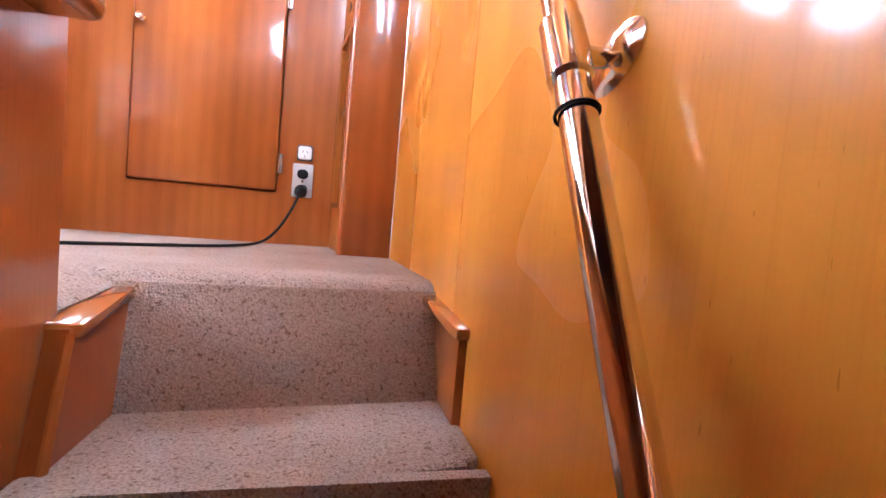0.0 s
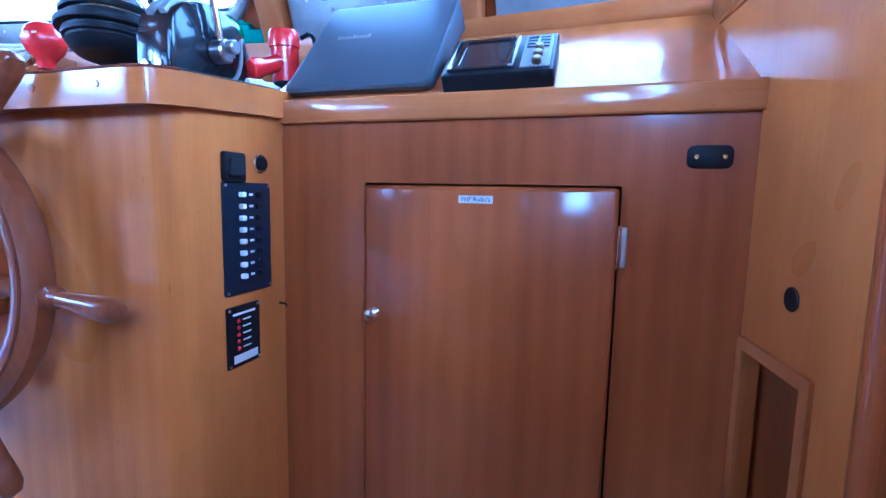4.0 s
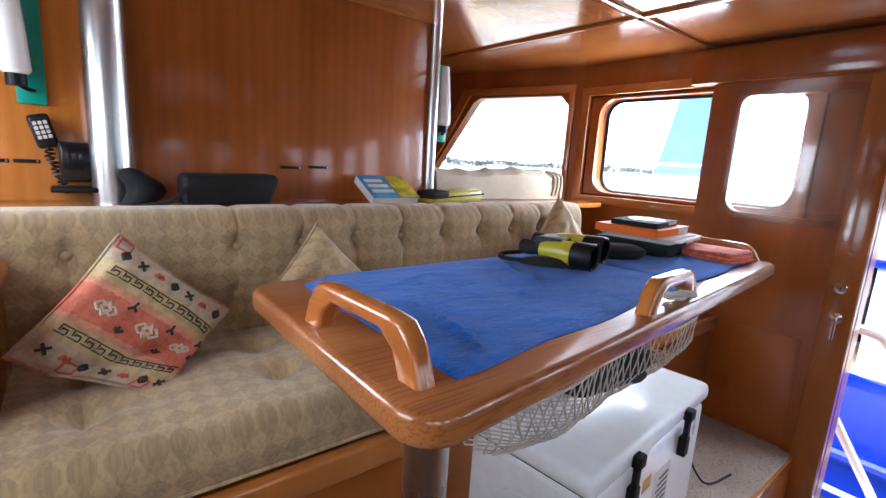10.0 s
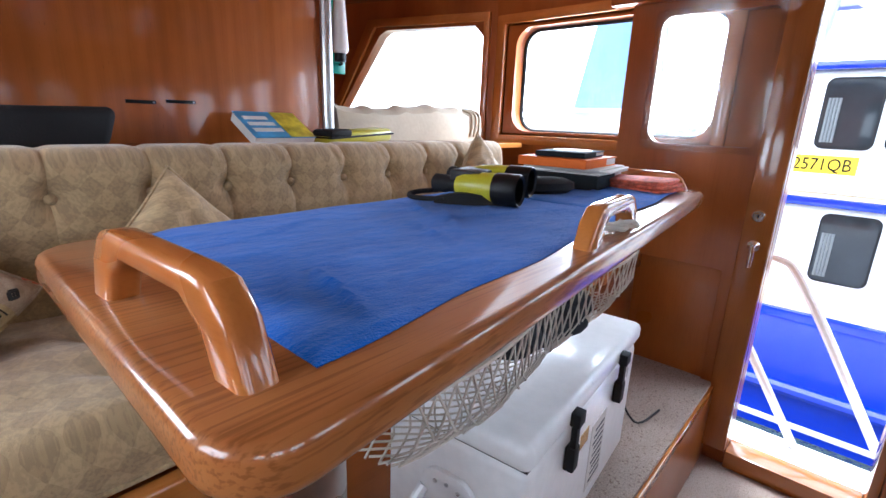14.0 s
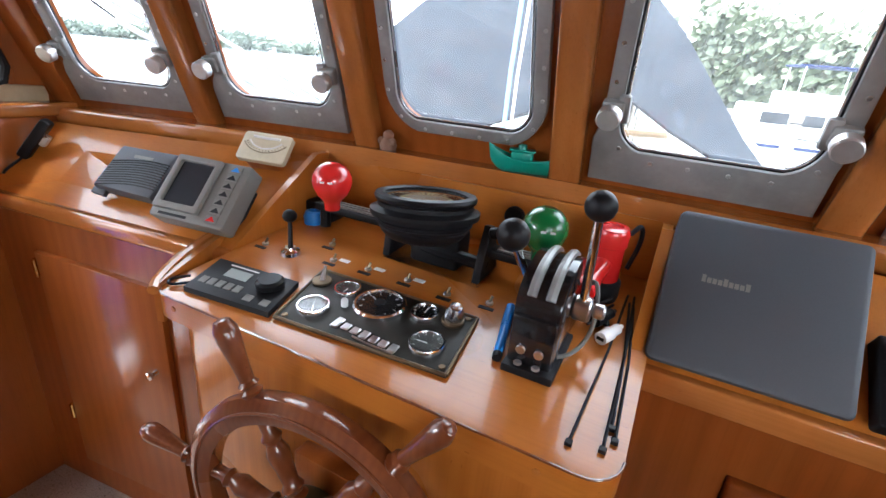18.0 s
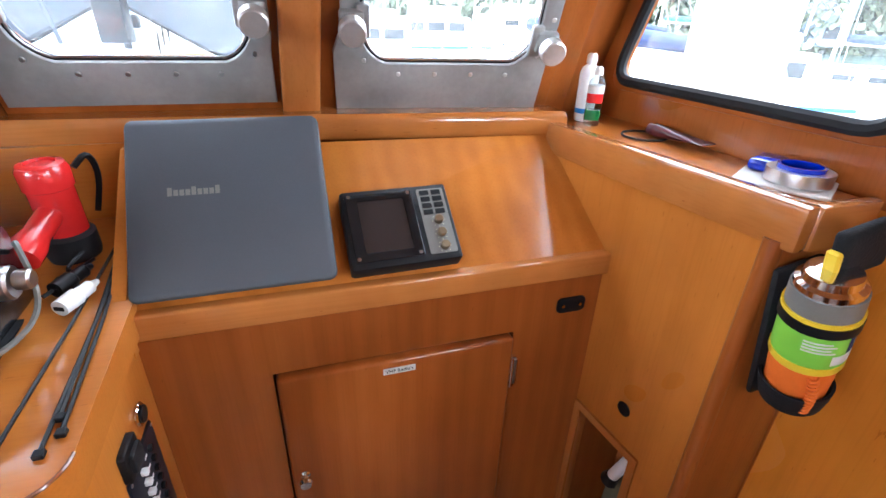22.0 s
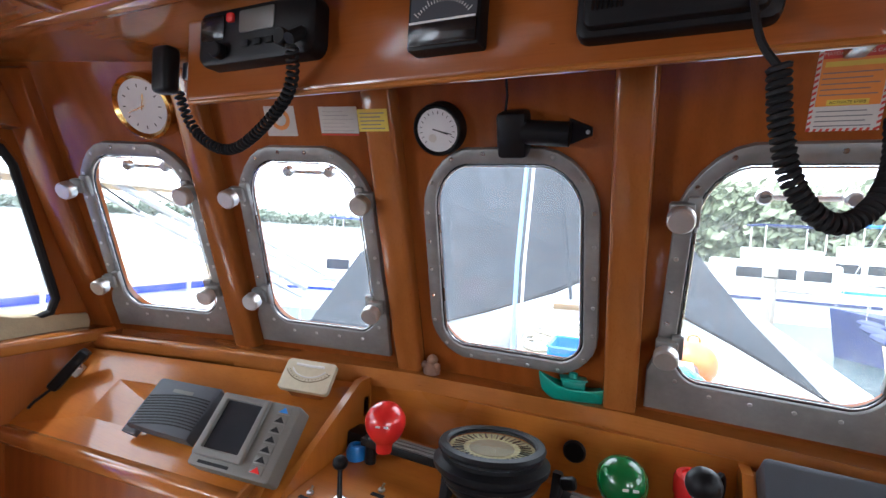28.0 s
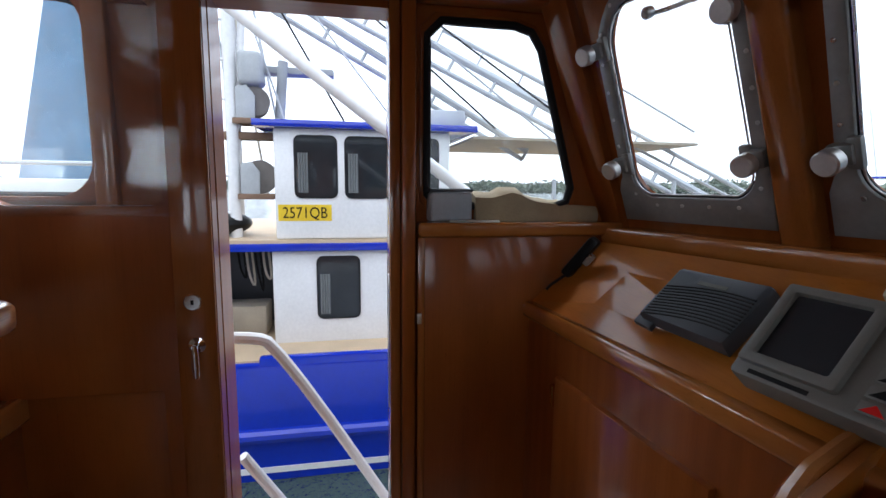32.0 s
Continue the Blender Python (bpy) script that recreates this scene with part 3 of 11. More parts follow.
solid("trim", box(0.47, 0.568, -3.2, -1.035, 0.315, 0.362, 0.015, 3), TRIM_Y, "rounded timber capping on the stairwell side", "capping", kind="structure")

# ceiling
bm = box(-1.98, 1.2, -3.9, 0.42, CEIL, CEIL + 0.06)
beam = box(-0.45, -0.36, -1.73, -0.27, CEIL - 0.05, CEIL + 0.002, 0.006)
for v in beam.verts:
    v.co.x += 0.14 * (-0.33 - v.co.y)
join(bm, beam)
for x in (-1.2, 0.16, 0.84):
    box(x - 0.018, x + 0.018, -3.2, -0.30, CEIL - 0.012, CEIL + 0.002, 0.004, 2, None, bm)
box(-1.85, -0.44, -0.359, -0.314, CEIL - 0.016, CEIL + 0.002, 0.005, 2, None, bm)
rail = box(-0.44, 1.02, -0.30, -0.255, CEIL - 0.016, CEIL + 0.002, 0.005, 2)
for v in rail.verts:
    v.co.y += 0.148 * (v.co.x + 0.05)
join(bm, rail)
box(-1.85, 1.05, -1.75, -1.715, CEIL - 0.012, CEIL + 0.002, 0.004, 2, None, bm)
solid("ceiling", bm, DECKHEAD, "glossy varnished veneer ceiling with battens", "ceiling", kind="structure")
solid("wheelhouse_roof", box(-2.15, 1.3, -4.0, 0.55, CEIL + 0.09, CEIL + 0.16, 0.02), WHITE, "white painted wheelhouse roof", "roof", kind="structure")

# header rail above the sliding door
solid("trim", box(PX, PX + 0.085, -1.78, -0.12, 1.885, 2.035, 0.012), CHERRY_Y, "timber box rail covering the sliding door track", "door header", kind="structure")

# ==== dash, cabinets and ledges ====
def quad(p0, p1, p2, p3, thick, bevel=0.0):
    """A board through four corners (anticlockwise from its face), thickness away from the face."""
    p = [Vector(v) for v in (p0, p1, p2, p3)]
    n = (p[1] - p[0]).cross(p[3] - p[0]).normalized()
    q = [v - n * thick for v in p]
    bm = nb()
    add(bm, p + q, [(0, 1, 2, 3), (7, 6, 5, 4), (0, 4, 5, 1), (1, 5, 6, 2), (2, 6, 7, 3), (3, 7, 4, 0)])
    if bevel:
        bmesh.ops.bevel(bm, geom=bm.edges[:], offset=bevel, segments=2, affect="EDGES", profile=0.5)
    return bm


# starboard dash: front, sloping top
cab = thing("radio_cabinet", (0.43, 0.02, 0), "cherry cabinet under the dash with a framed door", "cabinet")
mF = basis((0, 0, 0), (1, 0, 0), (0, -1, 0))
part("body", plate([(0.0, 0.0), (0.838, 0.0), (0.838, 1.03), (0.0, 1.03)], [rrect(0.199, 0.651, 0.174, 0.910, 0.004)], -0.03, mF), CHERRY, cab)
part("back_panel", box(0.03, 0.81, 0.06, 0.07, 0.02, 1.0), CHERRY, cab)
part("slope", quad((0.0, 0.0, 1.06), (0.836, 0.0, 1.06), (0.812, 0.232, 1.24), (0.0, 0.272, 1.24), 0.02), HONEY, cab)
part("edge_trim", box(0.0, 0.84, -0.012, 0.022, 1.020, 1.066, 0.005, 3), TRIM_X, cab)
vdoor = part("door", box(0.203, 0.647, -0.016, 0.018, 0.178, 0.906, 0.008, 3), CHERRY, cab)

# helm console
helm = thing("helm_console", (-0.43, 0.0, 0), "varnished honey timber helm console with rounded corners", "console")
HT = lambda y: 1.055 + (y + 0.32) * 0.085
outline = rrect(-0.85, 0.018, -0.262, 0.0, (0.045, 0.045, 0.0, 0.0), 5)
part("body", plate(outline, [], 1.03, Matrix.Identity(4)), HONEY, helm)
tl = rrect(-0.872, 0.030, -0.298, 0.31, (0.05, 0.05, 0.0, 0.0), 6)
tb = plate(tl, [], 0.05)
for v in tb.verts:
    v.co.z = HT(v.co.y) - (0.0 if v.co.z > 0.02 else 0.05)
part("top", tb, HONEY_X, helm)
part("back_board", quad((-0.90, 0.262, 1.08), (0.02, 0.297, 1.08), (0.02, 0.297, 1.245), (-0.90, 0.262, 1.245), 0.015), HONEY_X, helm)

# port dash and cabinet
pcab = thing("port_cabinet", (-1.35, -0.1, 0), "cherry cabinet under the sloping port dash", "cabinet")
pe0, pe1 = Vector((-1.80, -0.205, 0)), Vector((-0.875, -0.095, 0))
def on_pe(t, z, dy=0.0):
    p = pe0.lerp(pe1, t)
    return (p.x, p.y + dy, z)
part("body", quad(on_pe(0, 0.0), on_pe(1, 0.0), on_pe(1, 1.045), on_pe(0, 1.045), 0.03), CHERRY, pcab)
part("slope", quad(on_pe(0, 1.065, -0.005), on_pe(1, 1.065, -0.005), (-0.875, 0.232, 1.245), (-1.80, -0.005, 1.245), 0.02), HONEY_X, pcab)
bm = box(-0.012, 0.945, -0.02, 0.02, 1.025, 1.072, 0.012, 3, basis(pe0, pe1 - pe0, (0, 0, 1)))
part("edge_trim", bm, TRIM_X, pcab)
part("end_panel", plate([(-0.095, 1.0), (0.25, 1.0), (0.25, 1.262), (0.20, 1.262), (-0.095, 1.075)], [], 0.02, basis((-0.895, 0, 0), (0, 1, 0), (1, 0, 0))), HONEY, pcab)

# port wing ledge
wing = thing("port_wing_cabinet", (-1.8, -0.27, 0), "tall cherry side cabinet with a ledge beside the doorway", "cabinet")
part("body", box(-1.925, -1.77, -0.515, 0.06, 0.0, 1.262, 0.004), CHERRY, wing)
part("top", box(-1.93, -1.757, -0.53, 0.08, 1.262, 1.302, 0.01, 3), TRIM_Y, wing)
part("front_edge", box(-1.79, -1.762, -0.532, -0.512, 0.0, 1.262, 0.006), TRIM_Z, wing)

# starboard ledge and column with nook
swing = thing("starboard_wing_cabinet", (0.93, 0.0, 0), "timber side ledge cabinet with a recessed nook", "cabinet")
NOOK = (-0.17, -0.02, 0.155, 0.67)
# the ledge face closes in towards the bow
SW = Vector((0.128, -1, 0)).normalized()
m = basis((0.834, 0, 0), SW, (-1, 0, 0))
mW = pose(0.834, 0, 0, 0, 0, math.degrees(math.atan(0.128)))
part("inner_face", plate([(-0.33, 0.0), (0.277, 0.0), (0.277, 1.215), (-0.33, 1.215)], [rrect(-NOOK[1], -NOOK[0], NOOK[2], NOOK[3], 0.003)], -0.02, m), HONEY, swing)
part("column", box(0.871, 1.012, -0.287, -0.262, 0.0, 1.215, 0.002), CHERRY, swing)
part("corner_post", rod((0.8705, -0.2735, 0.0), (0.8705, -0.2735, 1.215), 0.0138, 16), CHERRY, swing)
part("nook_lining", join(join(box(0.878, 0.99, -0.26, 0.1, 0.15, 0.163), box(0.985, 0.992, -0.26, 0.1, 0.15, 0.7)), join(join(box(0.850, 0.985, -0.012, -0.004, 0.163, 0.69), box(0.878, 0.985, -0.19, -0.182, 0.163, 0.69)), box(0.878, 0.985, -0.182, -0.012, 0.682, 0.69))), CHERRY, swing)
part("nook_frame", plate(rrect(-NOOK[1] - 0.018, -NOOK[0] + 0.018, NOOK[2] - 0.018, NOOK[3] + 0.018, 0.004), [rrect(-NOOK[1], -NOOK[0], NOOK[2], NOOK[3], 0.002)], 0.006, m), TRIM_Z, swing)
part("top", plate([(0.842, -0.02), (0.872, -0.30), (1.0, -0.30), (1.0, 0.42), (0.80, 0.42), (0.80, 0.3)], [], 0.017, Matrix.Translation((0, 0, 1.245)), 0.003), HONEY_X, swing)
part("edge_trim", box(-0.006, 0.026, -0.305, 0.23, 1.205, 1.268, 0.005, 2, mW), TRIM_Y, swing)
part("end_trim", box(0.89, 1.0, -0.305, -0.283, 1.205, 1.268, 0.005), TRIM_X, swing)

# stairs
stairs = thing("stairs", (0.78, -1.2, -1.4), "carpeted companionway stairs with timber strings", "stairs")
prof = [(-0.699, -0.0005), (-0.78, -0.0005), (-0.806, -0.003), (-0.822, -0.009), (-0.831, -0.019), (-0.832, -0.030), (-0.82, -0.045), (-0.699, -0.045)]
bm = nb()
rings = [[bm.verts.new((x, y + dy * min(1, (-0.699 - y) / 0.1), z)) for y, z in prof] for x, dy in ((0.44, -0.006), (0.505, -0.002), (0.75, 0.022), (1.10, 0.054))]
for a, b in zip(rings, rings[1:]):
    for k in range(8):
        bm.faces.new((a[k], a[(k + 1) % 8], b[(k + 1) % 8], b[k]))
bm.faces.new(rings[0][::-1])
bm.faces.new(rings[-1])
part("landing_edge", bm, CARPET, stairs)
part("landing_side", quad((0.44, -1.10, -0.001), (0.503, -1.02, -0.036), (0.512, -0.815, -0.022), (0.44, -0.70, -0.001), 0.03), CARPET, stairs)
part("riser", quad((0.505, -0.90, -0.235), (1.06, -0.89, -0.205), (1.06, -0.79, -0.014), (0.505, -0.842, -0.014), 0.03, 0.004), CARPET, stairs)
part("tread", quad((0.505, -1.135, -0.208), (1.06, -1.085, -0.196), (1.06, -0.87, -0.196), (0.505, -0.88, -0.214), 0.03, 0.01), CARPET, stairs)
part("nosing", quad((0.505, -1.150, -0.214), (1.04, -1.10, -0.200), (1.04, -1.078, -0.194), (0.505, -1.128, -0.206), 0.035, 0.008), CARPET, stairs)
for i, (y, z) in enumerate(((-1.13, -0.42), (-1.35, -0.66), (-1.56, -0.90), (-1.76, -1.15))):
    part("tread", box(0.545, 1.06, y - 0.25, y + 0.02, z - 0.04, z, 0.012), CARPET, stairs)
    part("riser", box(0.545, 1.06, y, y + 0.02, z, z + 0.22), CARPET, stairs)
part("string", quad((0.508, -0.84, -0.5), (0.508, -1.16, -0.5), (0.508, -1.022, -0.05), (0.508, -0.84, -0.05), 0.026), CHERRY, stairs)
part("string_edge", tube([(0.533, -1.156, -0.5), (0.533, -1.02, -0.056)], 0.0065, 8), TRIM_Z, stairs)
part("string", box(1.043, 1.088, -0.985, -0.80, -0.5, -0.05, 0.003), CHERRY, stairs)
part("capping", quad((0.500, -1.025, -0.042), (0.544, -1.010, -0.046), (0.540, -0.826, -0.022), (0.500, -0.826, -0.022), 0.02, 0.006), TRIM_Y, stairs)
part("capping", quad((1.036, -0.995, -0.040), (1.084, -0.992, -0.040), (1.06, -0.775, -0.020), (1.018, -0.785, -0.022), 0.02, 0.006), TRIM_Y, stairs)

# raised settee platform and base
DAIS = 0.38
dais = thing("settee_platform", (-0.7, -1.7, 0), "raised carpeted platform under the table", "platform")
part("front", box(-1.825, 0.50, -1.165, -1.14, 0.0, DAIS - 0.03, 0.003), CHERRY_X, dais)
part("top", box(-1.825, 0.50, -2.43, -1.15, DAIS - 0.03, DAIS, 0.006), CARPET, dais)
part("nosing", box(-1.825, 0.50, -1.172, -1.138, DAIS - 0.05, DAIS - 0.012, 0.006), TRIM_X, dais)
base = thing("bench_plinth", (-0.3, -1.9, DAIS), "varnished timber base and shelf of the settee", "bench base")
part("front", box(-1.825, 0.50, -1.56, -1.535, DAIS, 0.83, 0.003), CHERRY_X, base)
part("front", box(0.50, 1.07, -1.56, -1.535, 0.62, 0.83, 0.003), CHERRY_X, base)
part("top", box(-1.825, 1.06, -2.43, -1.525, 0.83, 0.862, 0.005), CHERRY_X, base)
part("edge_trim", box(-1.825, 1.06, -1.55, -1.515, 0.80, 0.868, 0.01, 3), TRIM_X, base)

# ==== lamps of the place: daylight through the side window openings ====
window_light("daylight_port", (-1.9, -1.85, 1.62), (0, -1.85, 1.4), 0.8, 0.45, 5)
window_light("daylight_stair", (1.10, -1.3, 1.6), (0, -1.4, 1.2), 0.65, 0.45, 0.9)
window_light("daylight_quarter", (0.96, -2.17, 1.6), (0.2, -1.8, 1.3), 0.4, 0.42, 1.2)
# ==== outside: water, shores, boats ====
def water_mat():
    m, nt, p = mat_base("harbour_water")
    co = nd(nt, "ShaderNodeTexCoord").outputs["Object"]
    a = noise_node(nt, co, 1.6, 5, 0.6, (1, 2.4, 1))
    b = noise_node(nt, co, 9, 3, 0.5, (1, 2, 1))
    p.inputs["Base Color"].default_value = (0.05, 0.075, 0.07, 1)
    p.inputs["Roughness"].default_value = 0.08
    s = nd(nt, "ShaderNodeMath")
    s.operation = "ADD"
    nt.links.new(a.outputs["Fac"], s.inputs[0])
    nt.links.new(b.outputs["Fac"], s.inputs[1])
    bump(nt, p, s.outputs["Value"], 0.5, 0.12)
    return m


def leaf_mat(name, dark, light):
    m, nt, p = mat_base(name)
    geo = nd(nt, "ShaderNodeNewGeometry")
    co = nd(nt, "ShaderNodeTexCoord").outputs["Object"]
    n = noise_node(nt, co, 1.5, 4)
    c = ramp(nt, geo.outputs["Random Per Island"], [(0.0, dark), (1.0, light)])
    v = ramp(nt, n.outputs["Fac"], [(0.3, (0.6, 0.6, 0.6)), (0.7, (1.15, 1.15, 1.1))])
    nt.links.new(mixc(nt, c.outputs["Color"], v.outputs["Color"], 0.8, "MULTIPLY"), p.inputs["Base Color"])
    p.inputs["Roughness"].default_value = 0.8
    return m


WATER_Z = -1.5
# Leaf colour greyed and lightened to hold the haze over the basin.
LEAF = leaf_mat("haze_paled_foliage", (0.16, 0.19, 0.12), (0.28, 0.32, 0.21))
# Distance haze is put into this duller, flatter leaf colour.
HAZE = leaf_mat("haze_tinted_foliage", (0.13, 0.165, 0.125), (0.17, 0.205, 0.155))
SAILCLOTH = paint("dark_slate_canvas", (0.045, 0.056, 0.07), 0.85, 0.0, 0.2, 160, 0.5, scale=1.5)
NAVY = paint("navy_canvas", (0.012, 0.025, 0.1), 0.8, 0.0, 0.2, 90, 0.4)
TIMBER_GREY = wood("weathered_pile_timber", (0.2, 0.19, 0.17), (0.3, 0.29, 0.27), (0.42, 0.41, 0.38), rough=0.85, coat=0.0, scale=2.5, fleck=0.8)
GALV = paint("galvanised_pipe", (0.5, 0.52, 0.55), 0.5, 0.4, 0.15, 40, 0.05)
DECKPAINT = paint("pale_deck_paint", (0.42, 0.44, 0.45), 0.6, 0.0, 0.2, 50, 0.1)
# Greyed from white: the awning's shade is put into this bulwark colour.
BULWARK_SHADE = paint("shade_greyed_bulwark_paint", (0.46, 0.49, 0.52), 0.55, 0.0, 0.2, 12, 0.1)
SANDDECK = paint("sand_deck_paint", (0.55, 0.42, 0.27), 0.6, 0.0, 0.12, 50, 0.1)
TAN = paint("tan_canvas", (0.42, 0.36, 0.27), 0.85, 0.0, 0.15, 60, 0.4)
DARKGLASS = paint("dark_window_glass", (0.02, 0.024, 0.028), 0.08, 0.0, 0.2, 10, 0.0, coat=0.3)
YELLOW = paint("yellow_enamel", (0.75, 0.52, 0.02), 0.4, 0.0, 0.05, 30, 0.0)
ORANGE = paint("orange_plastic", (0.85, 0.16, 0.02), 0.4, 0.0, 0.08, 30, 0.02)
SKYBLUE = paint("sky_blue_plastic", (0.02, 0.22, 0.62), 0.35, 0.0, 0.08, 30, 0.0)
ROPEW = paint("pale_rope", (0.6, 0.55, 0.45), 0.9, 0.0, 0.2, 260, 0.5)

bm = nb()
add(bm, [(-900, -900, WATER_Z), (900, -900, WATER_Z), (900, 900, WATER_Z), (-900, 900, WATER_Z)], [(0, 1, 2, 3)])
solid("water", bm, water_mat(), "rippled grey green harbour water", "water", kind="structure")


def clump(vs, fs, at, r, rng, leaves=0):
    """A ragged spray of leaves: many small leaf quads scattered through a lump."""
    for _ in range(leaves or 7):
        d = Vector((rng.gauss(0, 1), rng.gauss(0, 1), rng.gauss(0, 0.8)))
        c = Vector(at) + d * r * 0.5
        s = r * rng.uniform(0.16, 0.4) * (1.0 if leaves else 2.0)
        u = Vector((rng.gauss(0, 1), rng.gauss(0, 1), rng.gauss(0, 1))).normalized()
        v = u.orthogonal().normalized()
        base = len(vs)
        for a, b in ((-1, -0.5), (0.1, -0.9), (1, 0.4), (-0.2, 0.9)):
            vs.append(tuple(c + s * (a * u + b * v)))
        fs.append((base, base + 1, base + 2, base + 3))


def woods(name, path, height, depth, count, size, material, label, seed):
    rng = random.Random(seed)
    vs, fs = [], []
    for _ in range(count):
        t = rng.random() * (len(path) - 1)
        i = min(int(t), len(path) - 2)
        f = t - i
        x = path[i][0] * (1 - f) + path[i + 1][0] * f + rng.gauss(0, depth)
        y = path[i][1] * (1 - f) + path[i + 1][1] * f + abs(rng.gauss(0, depth))
        h = height * (0.75 + 0.25 * math.sin(x * 0.11) * math.sin(y * 0.07 + 1)) * (0.9 + 0.2 * rng.random())
        clump(vs, fs, (x, y, WATER_Z + h * rng.random() ** 0.6), size * rng.uniform(0.5, 1.3), rng, 22 if size < 2 else 9)
    me = bpy.data.meshes.new(name)
    me.from_pydata(vs, [], fs)
    me.materials.append(material)
    return tagged(new(name, me), label, "trees", kind="stuff")


woods("woodland", [(-420, -60), (-360, 60), (-280, 140), (-190, 190), (-90, 250), (0, 300)], 6.5, 6, 5200, 2.6, HAZE, "low wooded shore across the water with haze in its colour", 3)
woods("woodland", [(2, 66), (20, 62), (45, 52), (70, 40), (80, 10), (85, -30)], 14, 2.5, 8500, 1.7, LEAF, "grey green trees behind the marina", 4)
woods("woodland", [(-420, -80), (-380, -200), (-250, -330)], 6.5, 6, 1800, 2.6, HAZE, "low wooded shore far astern with haze in its colour", 5)
bm = box(-2, 110, 60, 75, WATER_Z - 1, WATER_Z + 0.8)
solid("shore_bank", bm, paint("stone_bank", (0.3, 0.28, 0.25), 0.9, 0, 0.3, 3, 0.5), "stone sea wall below the trees", "sea wall", kind="structure")

# houses on the shore
def house(at, w, d, h, turn, wallmat, label):
    hs = thing("house", (at[0], at[1], WATER_Z + 0.8), label, "house", "houses on the shore", turn=turn)
    M = hs.matrix_basis
    part("wall", box(-w / 2, w / 2, -d / 2, d / 2, 0, h, 0, 1, M), wallmat, hs)
    bm = nb()
    add(bm, [M @ Vector(v) for v in ((-w / 2 - 0.5, -d / 2 - 0.5, h), (w / 2 + 0.5, -d / 2 - 0.5, h), (w / 2 + 0.5, d / 2 + 0.5, h), (-w / 2 - 0.5, d / 2 + 0.5, h), (-w / 2 + 1.5, 0, h + 1.8), (w / 2 - 1.5, 0, h + 1.8))],
        [(0, 1, 5, 4), (2, 3, 4, 5), (1, 2, 5), (3, 0, 4), (3, 2, 1, 0)])
    part("roof", bm, GALV, hs)
    for i in range(4):
        for z in (0.8, 3.6):
            if z + 1.4 < h:
                x = -w / 2 + (i + 0.6) * w / 4.2
                part("window", box(x, x + 1.4, -d / 2 - 0.06, -d / 2 + 0.02, z, z + 1.3, 0, 1, M), DARKGLASS, hs)


house((60, 50), 16, 9, 6.2, -50, paint("blue_grey_boards", (0.2, 0.25, 0.32), 0.7), "blue grey two storey house among shore trees")
house((30, 63), 13, 8, 5.5, -20, WHITE, "white two storey house among shore trees")

# ---- neighbouring trawler alongside ----
tr = thing("trawler", (-5.9, -1.0, WATER_Z), "white and royal blue fishing trawler moored alongside", "boat")
NX = -5.6
mN = basis((NX, 0, 0), (0, 1, 0), (1, 0, 0))
part("hull", box(-9.5, -5.05, -9, 4.4, WATER_Z - 0.6, -0.30, 0.05), BLUEHULL, tr)
part("bulwark", box(-5.16, -5.06, -1.62, 4.3, -1.25, -0.24, 0.03), BLUEHULL, tr)
part("rubbing_strake", tube([(-5.03, -8.9, -1.02), (-5.03, 4.3, -1.02)], 0.07, 10), BLUEHULL, tr)
part("boot_line", box(-5.055, -5.04, -8.9, 4.3, -1.42, -1.36), WHITE, tr)
part("deck", box(-9.4, -5.1, -8.9, 4.3, -0.32, -0.28), SANDDECK, tr)
part("deckhouse", box(-8.6, NX, -1.55, 4.2, -0.3, 0.74, 0.02), WHITE, tr)
part("boat_deck", box(-8.9, NX + 0.06, -4.2, 4.4, 0.80, 0.84), SANDDECK, tr)
part("deck_edge", box(-8.92, NX + 0.075, -4.2, 4.4, 0.72, 0.805, 0.01), BLUEHULL, tr)
part("wheelhouse", box(-8.3, NX, -1.50, 0.34, 0.84, 1.99, 0.03), WHITE, tr)
part("wheelhouse_roof", box(-8.6, NX + 0.12, -1.68, 0.62, 1.985, 2.055, 0.01), BLUEHULL, tr)


WINCHGREY = paint("worn_winch_steel", (0.17, 0.155, 0.14), 0.6, 0.2, 0.3, 30, 0.2)
RUSTY = paint("rust_stained_steel", (0.20, 0.125, 0.08), 0.8, 0.0, 0.35, 25, 0.2)
CURTAIN = paint("grey_curtain", (0.16, 0.17, 0.17), 0.9, 0.0, 0.2, 60, 0.1)
# Navy canvas paled; haze and overexposure are put into this blue.
HAZED_NAVY = paint("haze_paled_canvas", (0.13, 0.25, 0.40), 0.85, 0.0, 0.2, 90, 0.3)


def tr_window(y0, y1, z0, z1, curtain=True):
    w = part("window", plate(rrect(y0, y1, z0, z1, 0.07, 4), [], 0.012, mN), RUBBER, tr)
    part("pane", plate(rrect(y0 + 0.02, y1 - 0.02, z0 + 0.02, z1 - 0.02, 0.055, 4), [], 0.006, mN @ Matrix.Translation((0, 0, 0.0125))), DARKGLASS, w)
    if curtain:
        c = nb()
        for i in range(4):
            y = y0 + 0.05 + i * 0.026
            rod(mN @ Vector((y, z0 + 0.06, 0.019)), mN @ Vector((y, z0 + (z1 - z0) * 0.72, 0.019)), 0.012, 8, c)
        part("curtain", c, CURTAIN, w)


